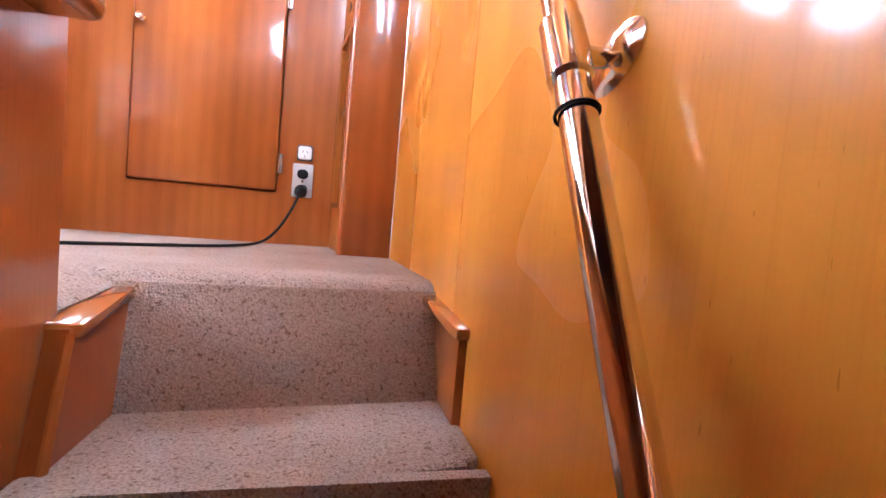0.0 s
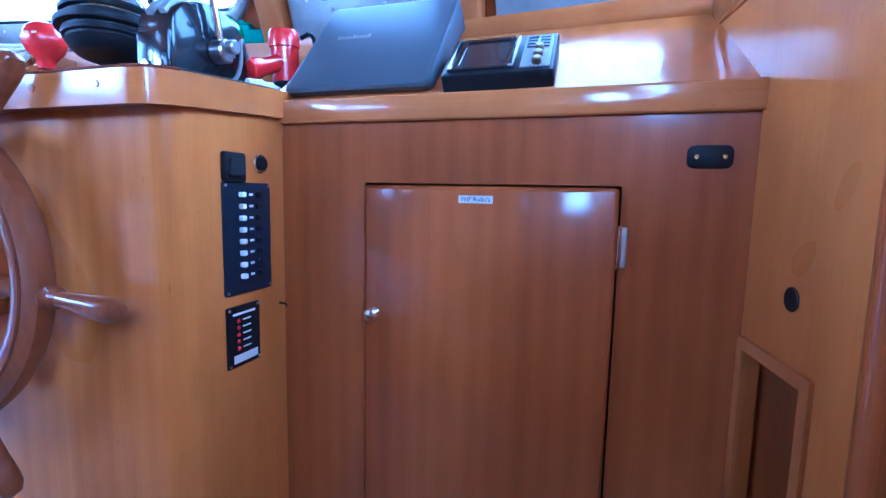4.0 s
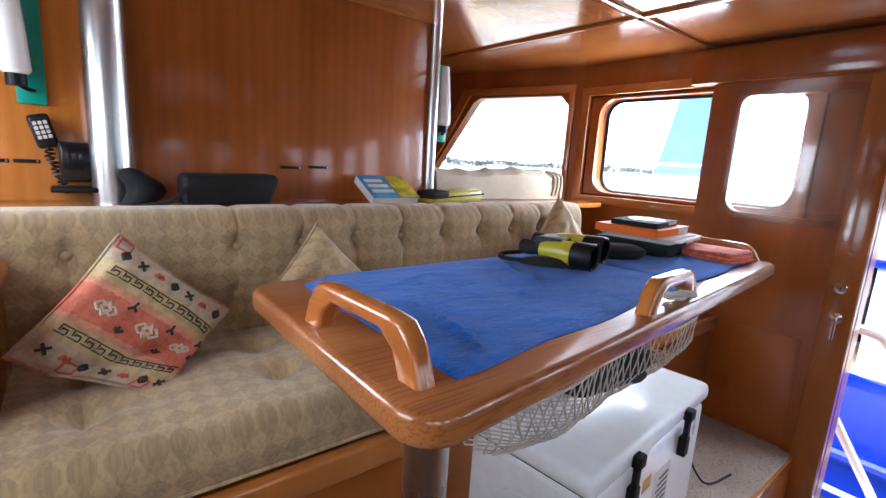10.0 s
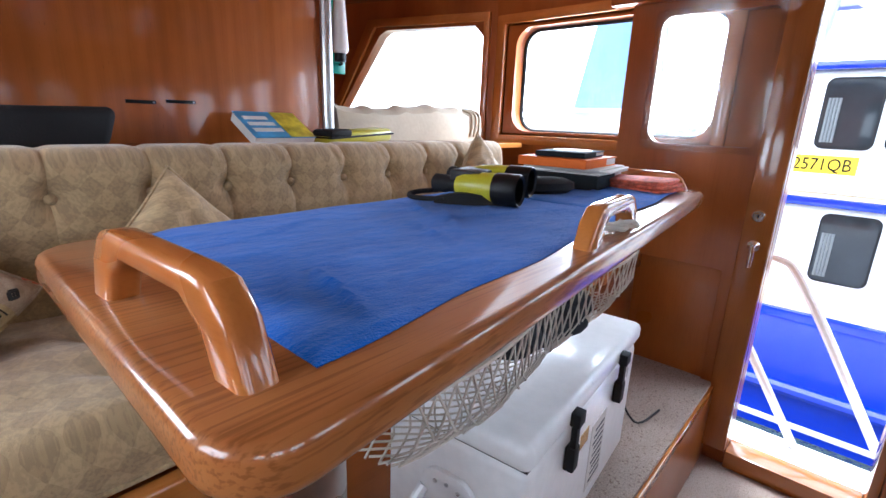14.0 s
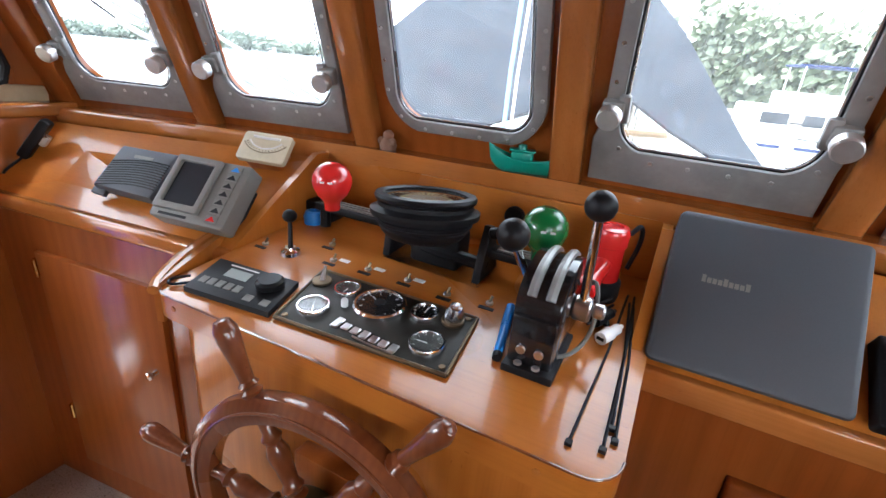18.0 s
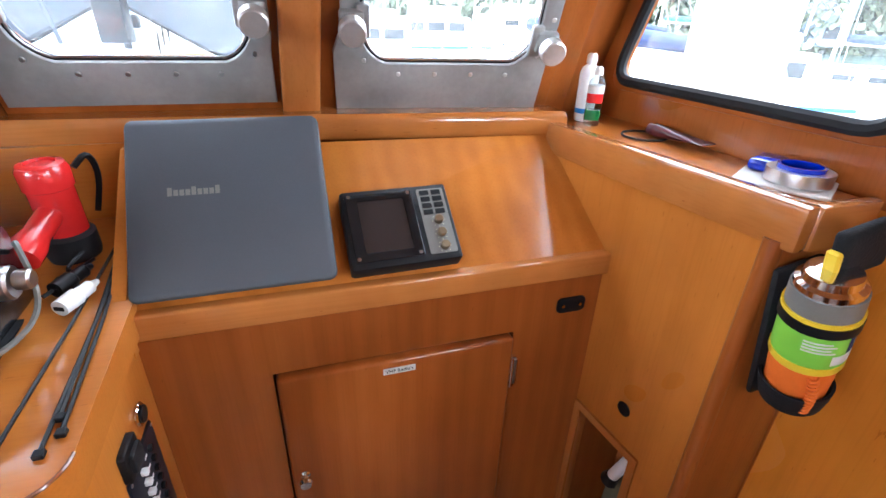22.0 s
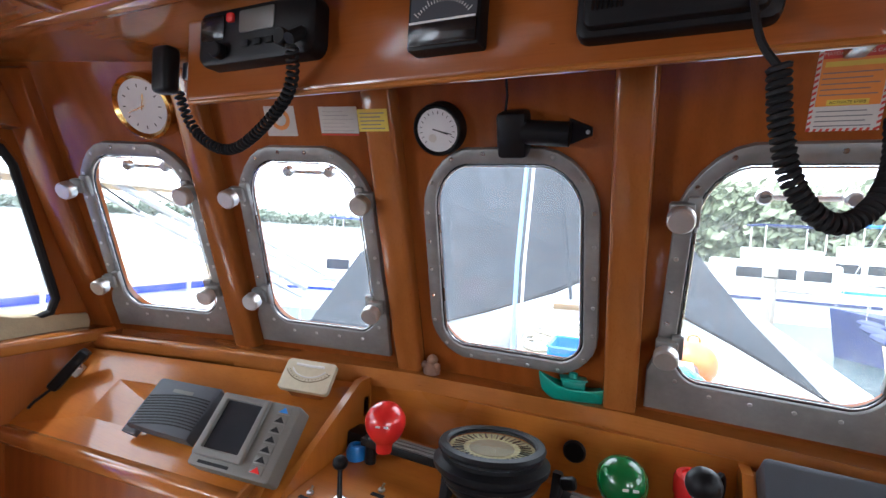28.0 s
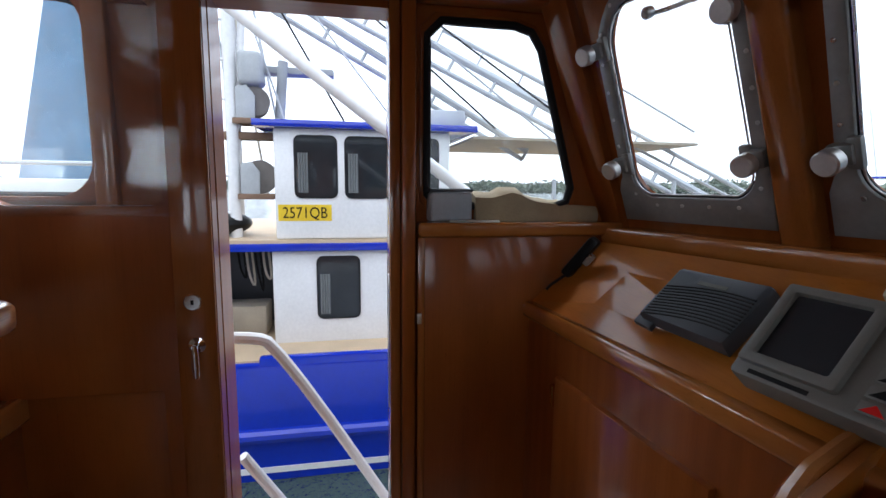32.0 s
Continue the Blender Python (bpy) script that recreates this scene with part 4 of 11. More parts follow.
tr_window(-1.30, -0.86, 1.27, 1.92)
tr_window(-0.79, -0.32, 1.27, 1.92)
tr_window(-0.24, 0.22, 1.27, 1.92)
tr_window(-1.10, -0.64, -0.03, 0.66)
# Flat black plate: the open doorway's inner shade is put into its colour.
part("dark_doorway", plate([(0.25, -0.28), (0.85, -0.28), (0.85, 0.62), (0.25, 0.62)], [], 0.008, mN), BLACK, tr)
part("registration_plate", plate([(-1.47, 1.035), (-0.93, 1.035), (-0.93, 1.205), (-1.47, 1.205)], [], 0.004, mN), YELLOW, tr)
part("lettering", text_bm("2571QB", 0.165, mN @ Matrix.Translation((-1.20, 1.115, 0.0065)) @ Matrix.Diagonal((0.82, 1, 1, 1)), 0.001), BLACK, tr)
part("roof_box", box(-7.0, -5.9, -0.3, 0.35, 2.06, 2.26, 0.02), WHITE, tr)
part("roof_box", box(-7.0, -5.8, 0.02, 0.55, 2.06, 2.26, 0.02), GALV, tr)


def lattice(p, q, w, n, r, parent, mat=GALV):
    """Two chords with rungs."""
    p, q = Vector(p), Vector(q)
    d = (q - p).normalized()
    s = d.cross(Vector((1, 0, 0))).normalized() * w
    bm = rod(p, q, r, 8)
    rod(p + s, q + s * 0.6, r * 0.7, 8, bm)
    for i in range(n + 1):
        a = p.lerp(q, i / n)
        rod(a, a + s * (1 - 0.4 * i / n), r * 0.5, 6, bm)
    return part("outrigger", bm, mat, parent)


lattice((-6.6, -1.9, 4.2), (-5.2, 4.8, 0.6), 0.24, 14, 0.045, tr)
lattice((-6.2, -2.2, 3.9), (-6.6, 1.6, 1.9), 0.22, 9, 0.045, tr)
lattice((-6.4, 0.4, 3.3), (-5.6, 6.4, 0.4), 0.2, 12, 0.028, tr)
part("canopy", box(-7.6, -5.6, 0.6, 3.4, 1.93, 1.96), TAN, tr)
for y in (1.5, 3.0, 4.5):
    part("stanchion", rod((-5.45, y, -0.3), (-5.45, y, 1.5), 0.025, 8), GALV, tr)
part("mast", rod((-6.6, -2.1, 0.8), (-6.6, -2.1, 4.6), 0.09, 12), WHITE, tr)
part("mast", rod((-5.9, -1.95, 0.8), (-5.9, -1.95, 4.4), 0.06, 12), WHITE, tr)
for z in (1.1, 1.5, 1.9, 2.3, 2.7, 3.1):
    part("ladder_rung", rod((-5.95, -2.35, z), (-5.95, -1.95, z), 0.02, 6), WHITE, tr)
part("ladder_side", rod((-5.95, -2.37, 0.8), (-5.95, -2.37, 3.4), 0.025, 6), WHITE, tr)
for y, z, r in ((-1.73, 2.28, 0.15), (-1.71, 1.49, 0.18)):
    drum = part("winch_drum", lathe([(0.03, -0.12), (r, -0.12), (r, -0.095), (r * 0.62, -0.09), (r * 0.62, 0.09), (r, 0.095), (r, 0.12), (0.03, 0.12)], 28, pose(-6.0, y, z, 0, 90, 12)), WINCHGREY, tr)
    part("cheek_plate", plate([(y - 0.17, z - 0.2), (y + 0.02, z - 0.2), (y + 0.03, z + 0.05), (y - 0.05, z + 0.16), (y - 0.16, z + 0.14)], [], 0.02, basis((-5.86, 0, 0), (0, 1, 0), (1, 0, 0)), 0.004), DECKPAINT, drum)
    part("base_frame", box(-6.1, -5.82, y - 0.2, y + 0.17, z - 0.24, z - 0.18, 0.006), RUSTY, drum)
part("cross_beam", box(-6.1, -5.9, -2.3, -1.52, 1.885, 1.965, 0.01), RUSTY, tr)
part("gear_box", box(-6.1, -5.8, -1.86, -1.62, 2.44, 2.78, 0.05, 3), DECKPAINT, tr)
part("derrick_post", rod((-6.1, -1.50, 2.05), (-6.1, -1.44, 2.75), 0.055, 12), DECKPAINT, tr)
part("ladder_mast", rod((-5.95, -2.0, 0.84), (-5.95, -1.80, 3.4), 0.04, 10), WHITE, tr)
# Charcoal box added; its colour holds the shade of the recess below deck.
part("shelter", box(-7.5, -6.5, -3.2, -1.56, -0.28, 0.71, 0.01), CHARCOAL, tr)
part("fish_bin", box(-6.3, -5.9, -2.2, -1.68, -0.28, 0.06, 0.02), TAN, tr)
for k in range(5):
    part("hanging_rope", tube([(-6.1, -2.0 + 0.09 * k, 0.70), (-6.05, -1.97 + 0.09 * k, 0.45 - 0.06 * (k % 2)), (-6.08, -1.90 + 0.09 * k, 0.30 - 0.1 * (k % 3)), (-6.1, -1.94 + 0.09 * k, 0.68)], 0.014, 6, None, False, 2), ROPEW if k % 2 else BLACK, tr)
for i in range(7):
    part("stay", rod((-6.2 + 0.1 * i, -2.2 + 0.05 * i, 4.5), (-5.9 + 0.1 * i, -1.4 + 0.75 * i, 2.05 - 0.2 * (i % 3)), 0.012, 5), BLACK if i % 2 else GALV, tr)
part("radar", box(-6.3, -6.1, -1.9, -0.9, 2.62, 2.70, 0.02), DECKPAINT, tr)
part("winch", join(disc((-6.3, -2.6, 0.0), (1, 0, 0), 0.42, 0.6, 20, 0.03), box(-6.6, -5.6, -3.1, -2.1, -0.3, -0.1)), BLACK, tr)
for i in range(2):
    part("rope_coil", tube([(-5.4, -2.45 + 0.28 * math.cos(a) + 0.05 * i, 0.1 + 0.3 * math.sin(a) - 0.05 * i) for a in [k * math.pi / 6 for k in range(12)]], 0.025, 6, None, True), MAHOG, tr)
part("net_heap", ball((-6.05, -2.15, 0.98), 0.33, 14, 0.4), BLACK, tr)
part("stern_screen", box(-6.5, -6.42, -8.0, -3.2, -0.3, 1.45, 0.02), WHITE, tr)
part("stern_rail", tube([(-6.4, -8.0, 1.62), (-6.4, -3.2, 1.62)], 0.025, 8), GALV, tr)
bm = nb()
add(bm, [(-7.4, -4.9, 1.3), (-7.4, -3.2, 1.3), (-7.6, -3.7, 4.2), (-7.6, -4.4, 4.2), (-7.2, -4.2, 2.2)], [(0, 1, 4), (1, 2, 4), (2, 3, 4), (3, 0, 4)])
part("boom_cover", bm, HAZED_NAVY, tr)
for i in range(8):
    part("rigging", rod((-6.6, -3.3 + 0.2 * i, 3.9), (-6.5, -3.4 + 0.28 * i, 1.3), 0.016, 5), GALV if i % 2 else ROPEW, tr)

# ---- own vessel: side deck, rails, foredeck ----
ship = thing("side_deck", (-2.1, -0.8, -0.1), "white painted side deck outside the doorway", "deck", kind="structure")
part("deck", box(-2.30, -1.93, -3.6, 1.2, -0.10, -0.04, 0.01), WHITE, ship)
part("coaming", box(-1.99, -1.90, -3.5, 0.3, -0.6, 0.02, 0.01), WHITE, ship)
part("topsides", box(-2.34, -2.28, -5, 2.5, -1.7, -0.05, 0.02), WHITE, ship)
rail = thing("handrail", (-2.2, -0.9, -0.04), "white painted pipe handrail beside the gangway", "handrail")
part("rail", tube([(-2.16, -1.45, -0.04), (-2.16, -1.42, 0.88), (-2.17, -1.06, 0.88), (-2.19, -0.98, 0.84), (-2.38, -0.52, -0.04)], 0.021, 10, None, False, 2), WHITE, rail)
part("rail", tube([(-2.15, -1.10, 0.45), (-2.26, -0.84, -0.04)], 0.019, 10), WHITE, rail)
tn = thing("boat_boom", (-3.4, -1.2, 1.5), "white pole leaning across the rigging", "pole")
part("pole", rod((-3.3, -1.62, 2.55), (-3.1, 0.35, 1.05), 0.035, 12), WHITE, tn)

foredeck = thing("foredeck", (-0.4, 3, 0.1), "pale painted foredeck with bulwarks ahead of the windscreen", "deck", kind="structure")
part("deck", quad((-2.4, 0.6, 0.0), (1.3, 0.6, 0.0), (0.35, 6.6, 0.45), (-1.3, 6.6, 0.45), 0.05), DECKPAINT, foredeck)
for a, b in (((1.35, 0.5), (0.3, 6.7)), ((-2.5, 0.5), (-1.25, 6.7))):
    part("bulwark", quad((a[0], a[1], 0.0), (b[0], b[1], 0.4), (b[0] + 0.1, b[1], 1.1), (a[0] + (0.12 if a[0] > 0 else -0.12), a[1], 0.55), 0.06), BULWARK_SHADE, foredeck)
    part("capping_rail", tube([(a[0], a[1], 0.6), (b[0], b[1], 1.15)], 0.05, 8), DECKPAINT, foredeck)
part("trunk", box(-1.5, 0.5, 0.55, 1.9, -0.05, 0.62, 0.05), BULWARK_SHADE, foredeck)
tent = thing("boat_awning", (-0.9, 2.2, 1.0), "dark slate canvas awning sheet stretched over the foredeck boom", "awning")
bm = nb()
pts = [(-1.15, 2.35, 3.0), (-0.45, 2.2, 2.07), (-0.14, 2.22, 1.78), (0.28, 2.24, 1.27), (0.66, 2.26, 0.89), (0.24, 2.24, 1.11), (-0.09, 2.22, 1.265), (-0.46, 2.2, 1.49)]
add(bm, pts, [(0, 1, 2, 6, 7), (2, 3, 5, 6), (3, 4, 5)])
part("sheet", bm, SAILCLOTH, tent, smooth=0)
bm = nb()
add(bm, [(-1.15, 2.33, 3.0), (-0.475, 2.185, 1.49), (-0.80, 2.18, 1.31), (-1.22, 2.15, 1.14), (-2.15, 2.1, 0.80), (-2.75, 2.1, 0.83), (-2.28, 2.12, 1.45), (-1.66, 2.15, 1.90)], [(0, 1, 2, 3, 4, 5, 6, 7)])
part("sheet", bm, SAILCLOTH, tent, smooth=0)
part("hem", tube([(-2.75, 2.09, 0.83), (-2.15, 2.09, 0.80), (-1.22, 2.14, 1.14), (-0.80, 2.17, 1.31), (-0.47, 2.18, 1.49), (-0.09, 2.21, 1.265), (0.24, 2.23, 1.11), (0.66, 2.25, 0.89)], 0.008, 6), BLACK, tent)
boom = thing("boom", (-0.5, 2.1, 1.5), "grey painted boom with fittings under the awning", "boom")
part("pole", rod((-0.44, 2.1, 1.50), (-1.02, 2.05, 2.75), 0.02, 12), SAILCLOTH, boom)
part("fitting", box(-0.52, -0.40, 2.06, 2.2, 1.30, 1.50, 0.01), BLACK, boom)
part("mast_stump", rod((-0.45, 2.5, 0.1), (-0.45, 2.5, 1.35), 0.05, 14), DECKPAINT, boom)
part("crosstree", rod((-0.85, 2.45, 1.18), (-0.1, 2.45, 1.22), 0.022, 8), wood("weathered_spar", (0.3, 0.2, 0.1), (0.42, 0.3, 0.17), (0.5, 0.38, 0.24), axis="x", rough=0.7, coat=0), boom)
PALEROPE = paint("pale_blue_rope", (0.25, 0.45, 0.68), 0.8, 0.0, 0.1, 200, 0.3)
rp = thing("halyard", (-1.0, 2.0, 0.9), "blue and white ropes hanging ahead of the windscreen", "rope")
part("rope", tube([(-0.99, 2.0, 0.30), (-1.0, 2.0, 1.5), (-0.965, 2.0, 2.6)], 0.013, 8), PALEROPE, rp)
part("rope", tube([(-0.95, 2.0, 0.30), (-0.955, 2.0, 1.5), (-0.92, 2.0, 2.6)], 0.009, 8), WHITEP, rp)
part("pole", rod((-0.66, 2.02, 1.30), (-0.86, 2.0, 2.6), 0.010, 10), SAILCLOTH, rp)


def tub(at, w, d, h, turn, mat, label):
    t = thing("tub", at, label, "tub", turn=turn)
    M = t.matrix_basis
    bm = plate(rrect(-w / 2, w / 2, -d / 2, d / 2, 0.05, 4), [rrect(-w / 2 + 0.02, w / 2 - 0.02, -d / 2 + 0.02, d / 2 - 0.02, 0.04, 4)], h, M)
    plate(rrect(-w / 2, w / 2, -d / 2, d / 2, 0.05, 4), [], 0.02, M, 0, bm)
    part("body", bm, mat, t)
    part("rim", tube([M @ Vector((u, v, h)) for u, v in rrect(-w / 2, w / 2, -d / 2, d / 2, 0.05, 4)], 0.014, 6, None, True), mat, t)


tub((-0.60, 3.22, 0.20), 0.82, 0.45, 0.56, 3, SKYBLUE, "royal blue plastic fish tub on the foredeck")
CYAN = paint("bright_cyan_tarpaulin", (0.02, 0.38, 0.62), 0.5, 0.0, 0.15, 60, 0.1, scale=6)
tp = thing("tarpaulin", (0.15, 2.85, 0.2), "bright cyan tarpaulin rolled and draped beside the fender", "tarpaulin")
bm = nb()
grid = []
for i in range(13):
    t = i / 12
    c = Vector((-0.01 + 0.34 * t, 3.28 - 0.88 * t, 0.64 - 0.10 * t))
    side = Vector((0.92, 0.40, 0))
    grid.append([bm.verts.new(c + side * (0.13 * math.sin(a) * (1 + 0.1 * math.sin(3 * i))) + Vector((0, 0, 0.07 * math.cos(a) + 0.008 * math.sin(5 * a + i)))) for a in [k * math.pi / 9 for k in range(18)]])
for a, b in zip(grid, grid[1:]):
    for k in range(18):
        bm.faces.new((a[k], a[(k + 1) % 18], b[(k + 1) % 18], b[k]))
bm.faces.new(grid[0][::-1])
bm.faces.new(grid[-1])
part("sheet", bm, CYAN, tp)
part("fold", tube([(0.04, 3.2, 0.70), (0.16, 2.85, 0.67), (0.30, 2.45, 0.61)], 0.012, 6, smooth=2), CYAN, tp)
part("support", box(-0.16, 0.3, 2.55, 3.2, 0.15, 0.49, 0.02), BLACK, tp)
bf = thing("fender", (0.45, 2.75, 0.2), "large white inflatable fender lying along the foredeck", "fender", "deck fenders")
mm, dd = along((0.30, 3.12, 0.64), (0.66, 2.28, 0.56))
part("body", lathe([(0.0, -0.06), (0.09, -0.03), (0.15, 0.05), (0.17, 0.15), (0.17, dd - 0.15), (0.15, dd - 0.05), (0.09, dd + 0.03), (0, dd + 0.06)], 24, mm), WHITEP, bf)
for k in range(3):
    part("mark", tube([mm @ Vector((0.171 * math.cos(a), 0.171 * math.sin(a), dd - 0.17 - 0.035 * k + 0.008 * math.sin(4 * a))) for a in [1.7 + 0.06 * j for j in range(8 - k)]], 0.004, 5), BLACK, bf)
part("chock", box(0.36, 0.6, 2.55, 2.9, 0.14, 0.46, 0.01), CHARCOAL, bf)
cr = thing("deck_crate", (-0.02, 3.5, 0.22), "dark plastic crate with a white sheet on top", "crate")
part("body", box(-0.17, 0.14, 3.28, 3.62, 0.2, 0.66, 0.03, 2), BLACK, cr)
part("lid", box(-0.14, 0.10, 3.31, 3.6, 0.66, 0.672, 0.004), WHITEP, cr)
for k in range(4):
    part("lashing", tube([(-0.15 + 0.09 * k + 0.03 * math.sin(j), 3.272, 0.62 - 0.09 * j + 0.03 * math.sin(2.2 * j + k)) for j in range(5)], 0.008, 6, smooth=2), WHITEP, cr)
for k in range(5):
    c = Vector((-1.2 + 0.07 * (k % 3), 4.2 + 0.05 * k, 0.34 + 0.05 * k))
    r0 = 0.32 - 0.03 * k
    solid("rope_coil", tube([c + Vector((r0 * (1 + 0.1 * math.sin(3 * a + k)) * math.cos(a), r0 * math.sin(a), 0.008 * a)) for a in [j * math.pi / 8 for j in range(64)]], 0.018, 6), ROPEW, "heaped coil of pale mooring rope near the bow", "rope", "rope coils")
for at, r, mat, lab in (((0.11, 3.95, 0.59), 0.215, ORANGE, "faded orange mooring buoy on the foredeck"), ((-0.34, 3.95, 0.69), 0.15, WHITE, "white mooring buoy on the foredeck"), ((-0.07, 3.1, 0.57), 0.085, ORANGE, "small orange float on the foredeck")):
    b = thing("buoy", at, lab, "buoy", "buoys on the foredeck")
    part("ball", ball(at, r, 20, 0.95), mat, b)
    part("eye", tube([Vector(at) + Vector((0.05 * math.cos(a), 0, r + 0.04 * math.sin(a))) for a in [k * math.pi / 5 for k in range(10)]], 0.012, 6, None, True), mat, b)
fd = thing("fender", (-1.7, 2.6, 0.3), "long off-white inflatable fender lying on deck", "fender", "deck fenders")
part("chock", box(-1.95, -1.45, 2.5, 2.95, 0.28, 0.46, 0.01), GALV, fd)
mm, dd = along((-1.90, 2.5, 0.56), (-1.46, 2.88, 0.67))
part("body", lathe([(0.0, -0.04), (0.08, 0), (0.14, 0.08), (0.15, dd / 2), (0.14, dd - 0.08), (0.08, dd), (0, dd + 0.04)], 18, mm), WHITEP, fd)
rng = random.Random(8)
for j in range(7):
    c = Vector((rng.uniform(-1.3, 0.3), rng.uniform(3.7, 4.8), 0.28 + 0.06 * rng.random()))
    rr = rng.uniform(0.12, 0.24)
    coil = tube([c + Vector((rr * (1 + 0.12 * math.sin(3 * a)) * math.cos(a), rr * math.sin(a), 0.01 * a)) for a in [k * math.pi / 7 for k in range(56)]], 0.014, 6)
    solid("rope_coil", coil, ROPEW if j % 3 else BLACK, "loose coil of mooring rope on the foredeck", "rope", "rope coils")
for j in range(5):
    x = -0.55 + 0.12 * j
    solid("deck_gear", join(rod((x, 2.7 + 0.1 * j, 0.3), (x + 0.04, 2.72 + 0.1 * j, 1.1 + 0.08 * (j % 3)), 0.02, 8), box(x - 0.05, x + 0.05, 2.65 + 0.1 * j, 2.75 + 0.1 * j, 0.3, 0.6, 0.01)), GALV if j % 2 else TAN, "worn steel and timber deck fitting at the mast foot", "deck gear", "deck gear")

hk = thing("rope_hank", (-0.36, 2.62, 1.1), "hank of pale ropes hanging at the mast foot", "rope")
for j in range(9):
    part("rope", tube([(-0.40 + 0.022 * (j % 5) + 0.012 * math.sin(2.3 * k + j), 2.60 + 0.015 * (j % 3), 1.46 - (0.13 + 0.012 * j) * k) for k in range(5)], 0.007, 6, smooth=2), (ROPEW, TAN, BLACK)[j % 3], hk)
part("block", box(-0.56, -0.46, 2.56, 2.64, 1.24, 1.42, 0.015, 2), BLACK, hk)
nh = thing("net_heap", (0.02, 2.7, 0.49), "heap of black netting with pale float lines on the foredeck", "net")
for x, y, r in ((-0.06, 2.72, 0.14), (0.08, 2.66, 0.12), (0.02, 2.95, 0.15), (-0.1, 2.98, 0.12)):
    own = ball((0, 0, 0), r, 18, 0.55)
    for v in own.verts:
        v.co = Vector((x, y, 0.50)) + v.co * (1 + 0.12 * math.sin(60 * v.co.x + 9 * x) * math.sin(53 * v.co.y) + 0.06 * math.sin(110 * v.co.z))
    part("netting", own, BLACK, nh)
for j in range(5):
    part("float_line", tube([(-0.12 + 0.055 * j + 0.05 * math.sin(a), 2.56 - 0.015 * math.sin(a), 0.50 + 0.07 * math.cos(a)) for a in [0.35 * k for k in range(14)]], 0.005, 5), ROPEW, nh)

# ---- timber piles ----
for at, r, top in (((2.75, 1.58), 0.27, 1.69), ((5.6, 1.6), 0.25, 1.6), ((2.9, 17.5), 0.2, 1.4), ((-5.4, 9.0), 0.28, 1.25), ((-2.8, 13.0), 0.2, 1.0), ((7.2, 14.0), 0.2, 1.2), ((9.2, 22.0), 0.2, 1.2)):
    p = thing("mooring_pile", (at[0], at[1], WATER_Z - 1), "weathered grey timber mooring post", "mooring post", "mooring piles")
    part("shaft", lathe([(r * 1.04, 0), (r, 1.2), (r * 0.98, top - WATER_Z + 0.96), (r * 0.94, top - WATER_Z + 1), (0, top - WATER_Z + 1)], 24, pose(at[0], at[1], WATER_Z - 1)), TIMBER_GREY, p)
    part("strap", tube([(at[0] + r * 1.02 * math.cos(a), at[1] + r * 1.02 * math.sin(a), top - 0.72) for a in [k * math.pi / 12 for k in range(24)]], 0.02, 6, None, True), BLACK, p)


# ---- yachts and cruisers in the marina ----
def hull_bm(L, B, F, M, bow=0.55):
    """Hull with sheer, pointed bow at +x; from the waterline to the deck edge."""
    bm = nb()
    rows = []
    for i in range(11):
        t = i / 10
        x = -L / 2 + L * t
        half = B / 2 * (1 - max(0, (t - 0.45) / 0.55) ** 2.2) * (0.85 + 0.15 * min(1, t * 3))
        z = F * (0.85 + 0.35 * t * t)
        row = [M @ Vector(v) for v in ((x, -half, z), (x - 0.02 * L, -half * 0.82, 0.0), (x - 0.03 * L, 0, -0.25), (x - 0.02 * L, half * 0.82, 0.0), (x, half, z))]
        rows.append([bm.verts.new(v) for v in row])
    for a, b in zip(rows, rows[1:]):
        for k in range(4):
            bm.faces.new((a[k], a[k + 1], b[k + 1], b[k]))
        bm.faces.new((a[4], a[0], b[0], b[4]))
    bm.faces.new(rows[0])
    return bm


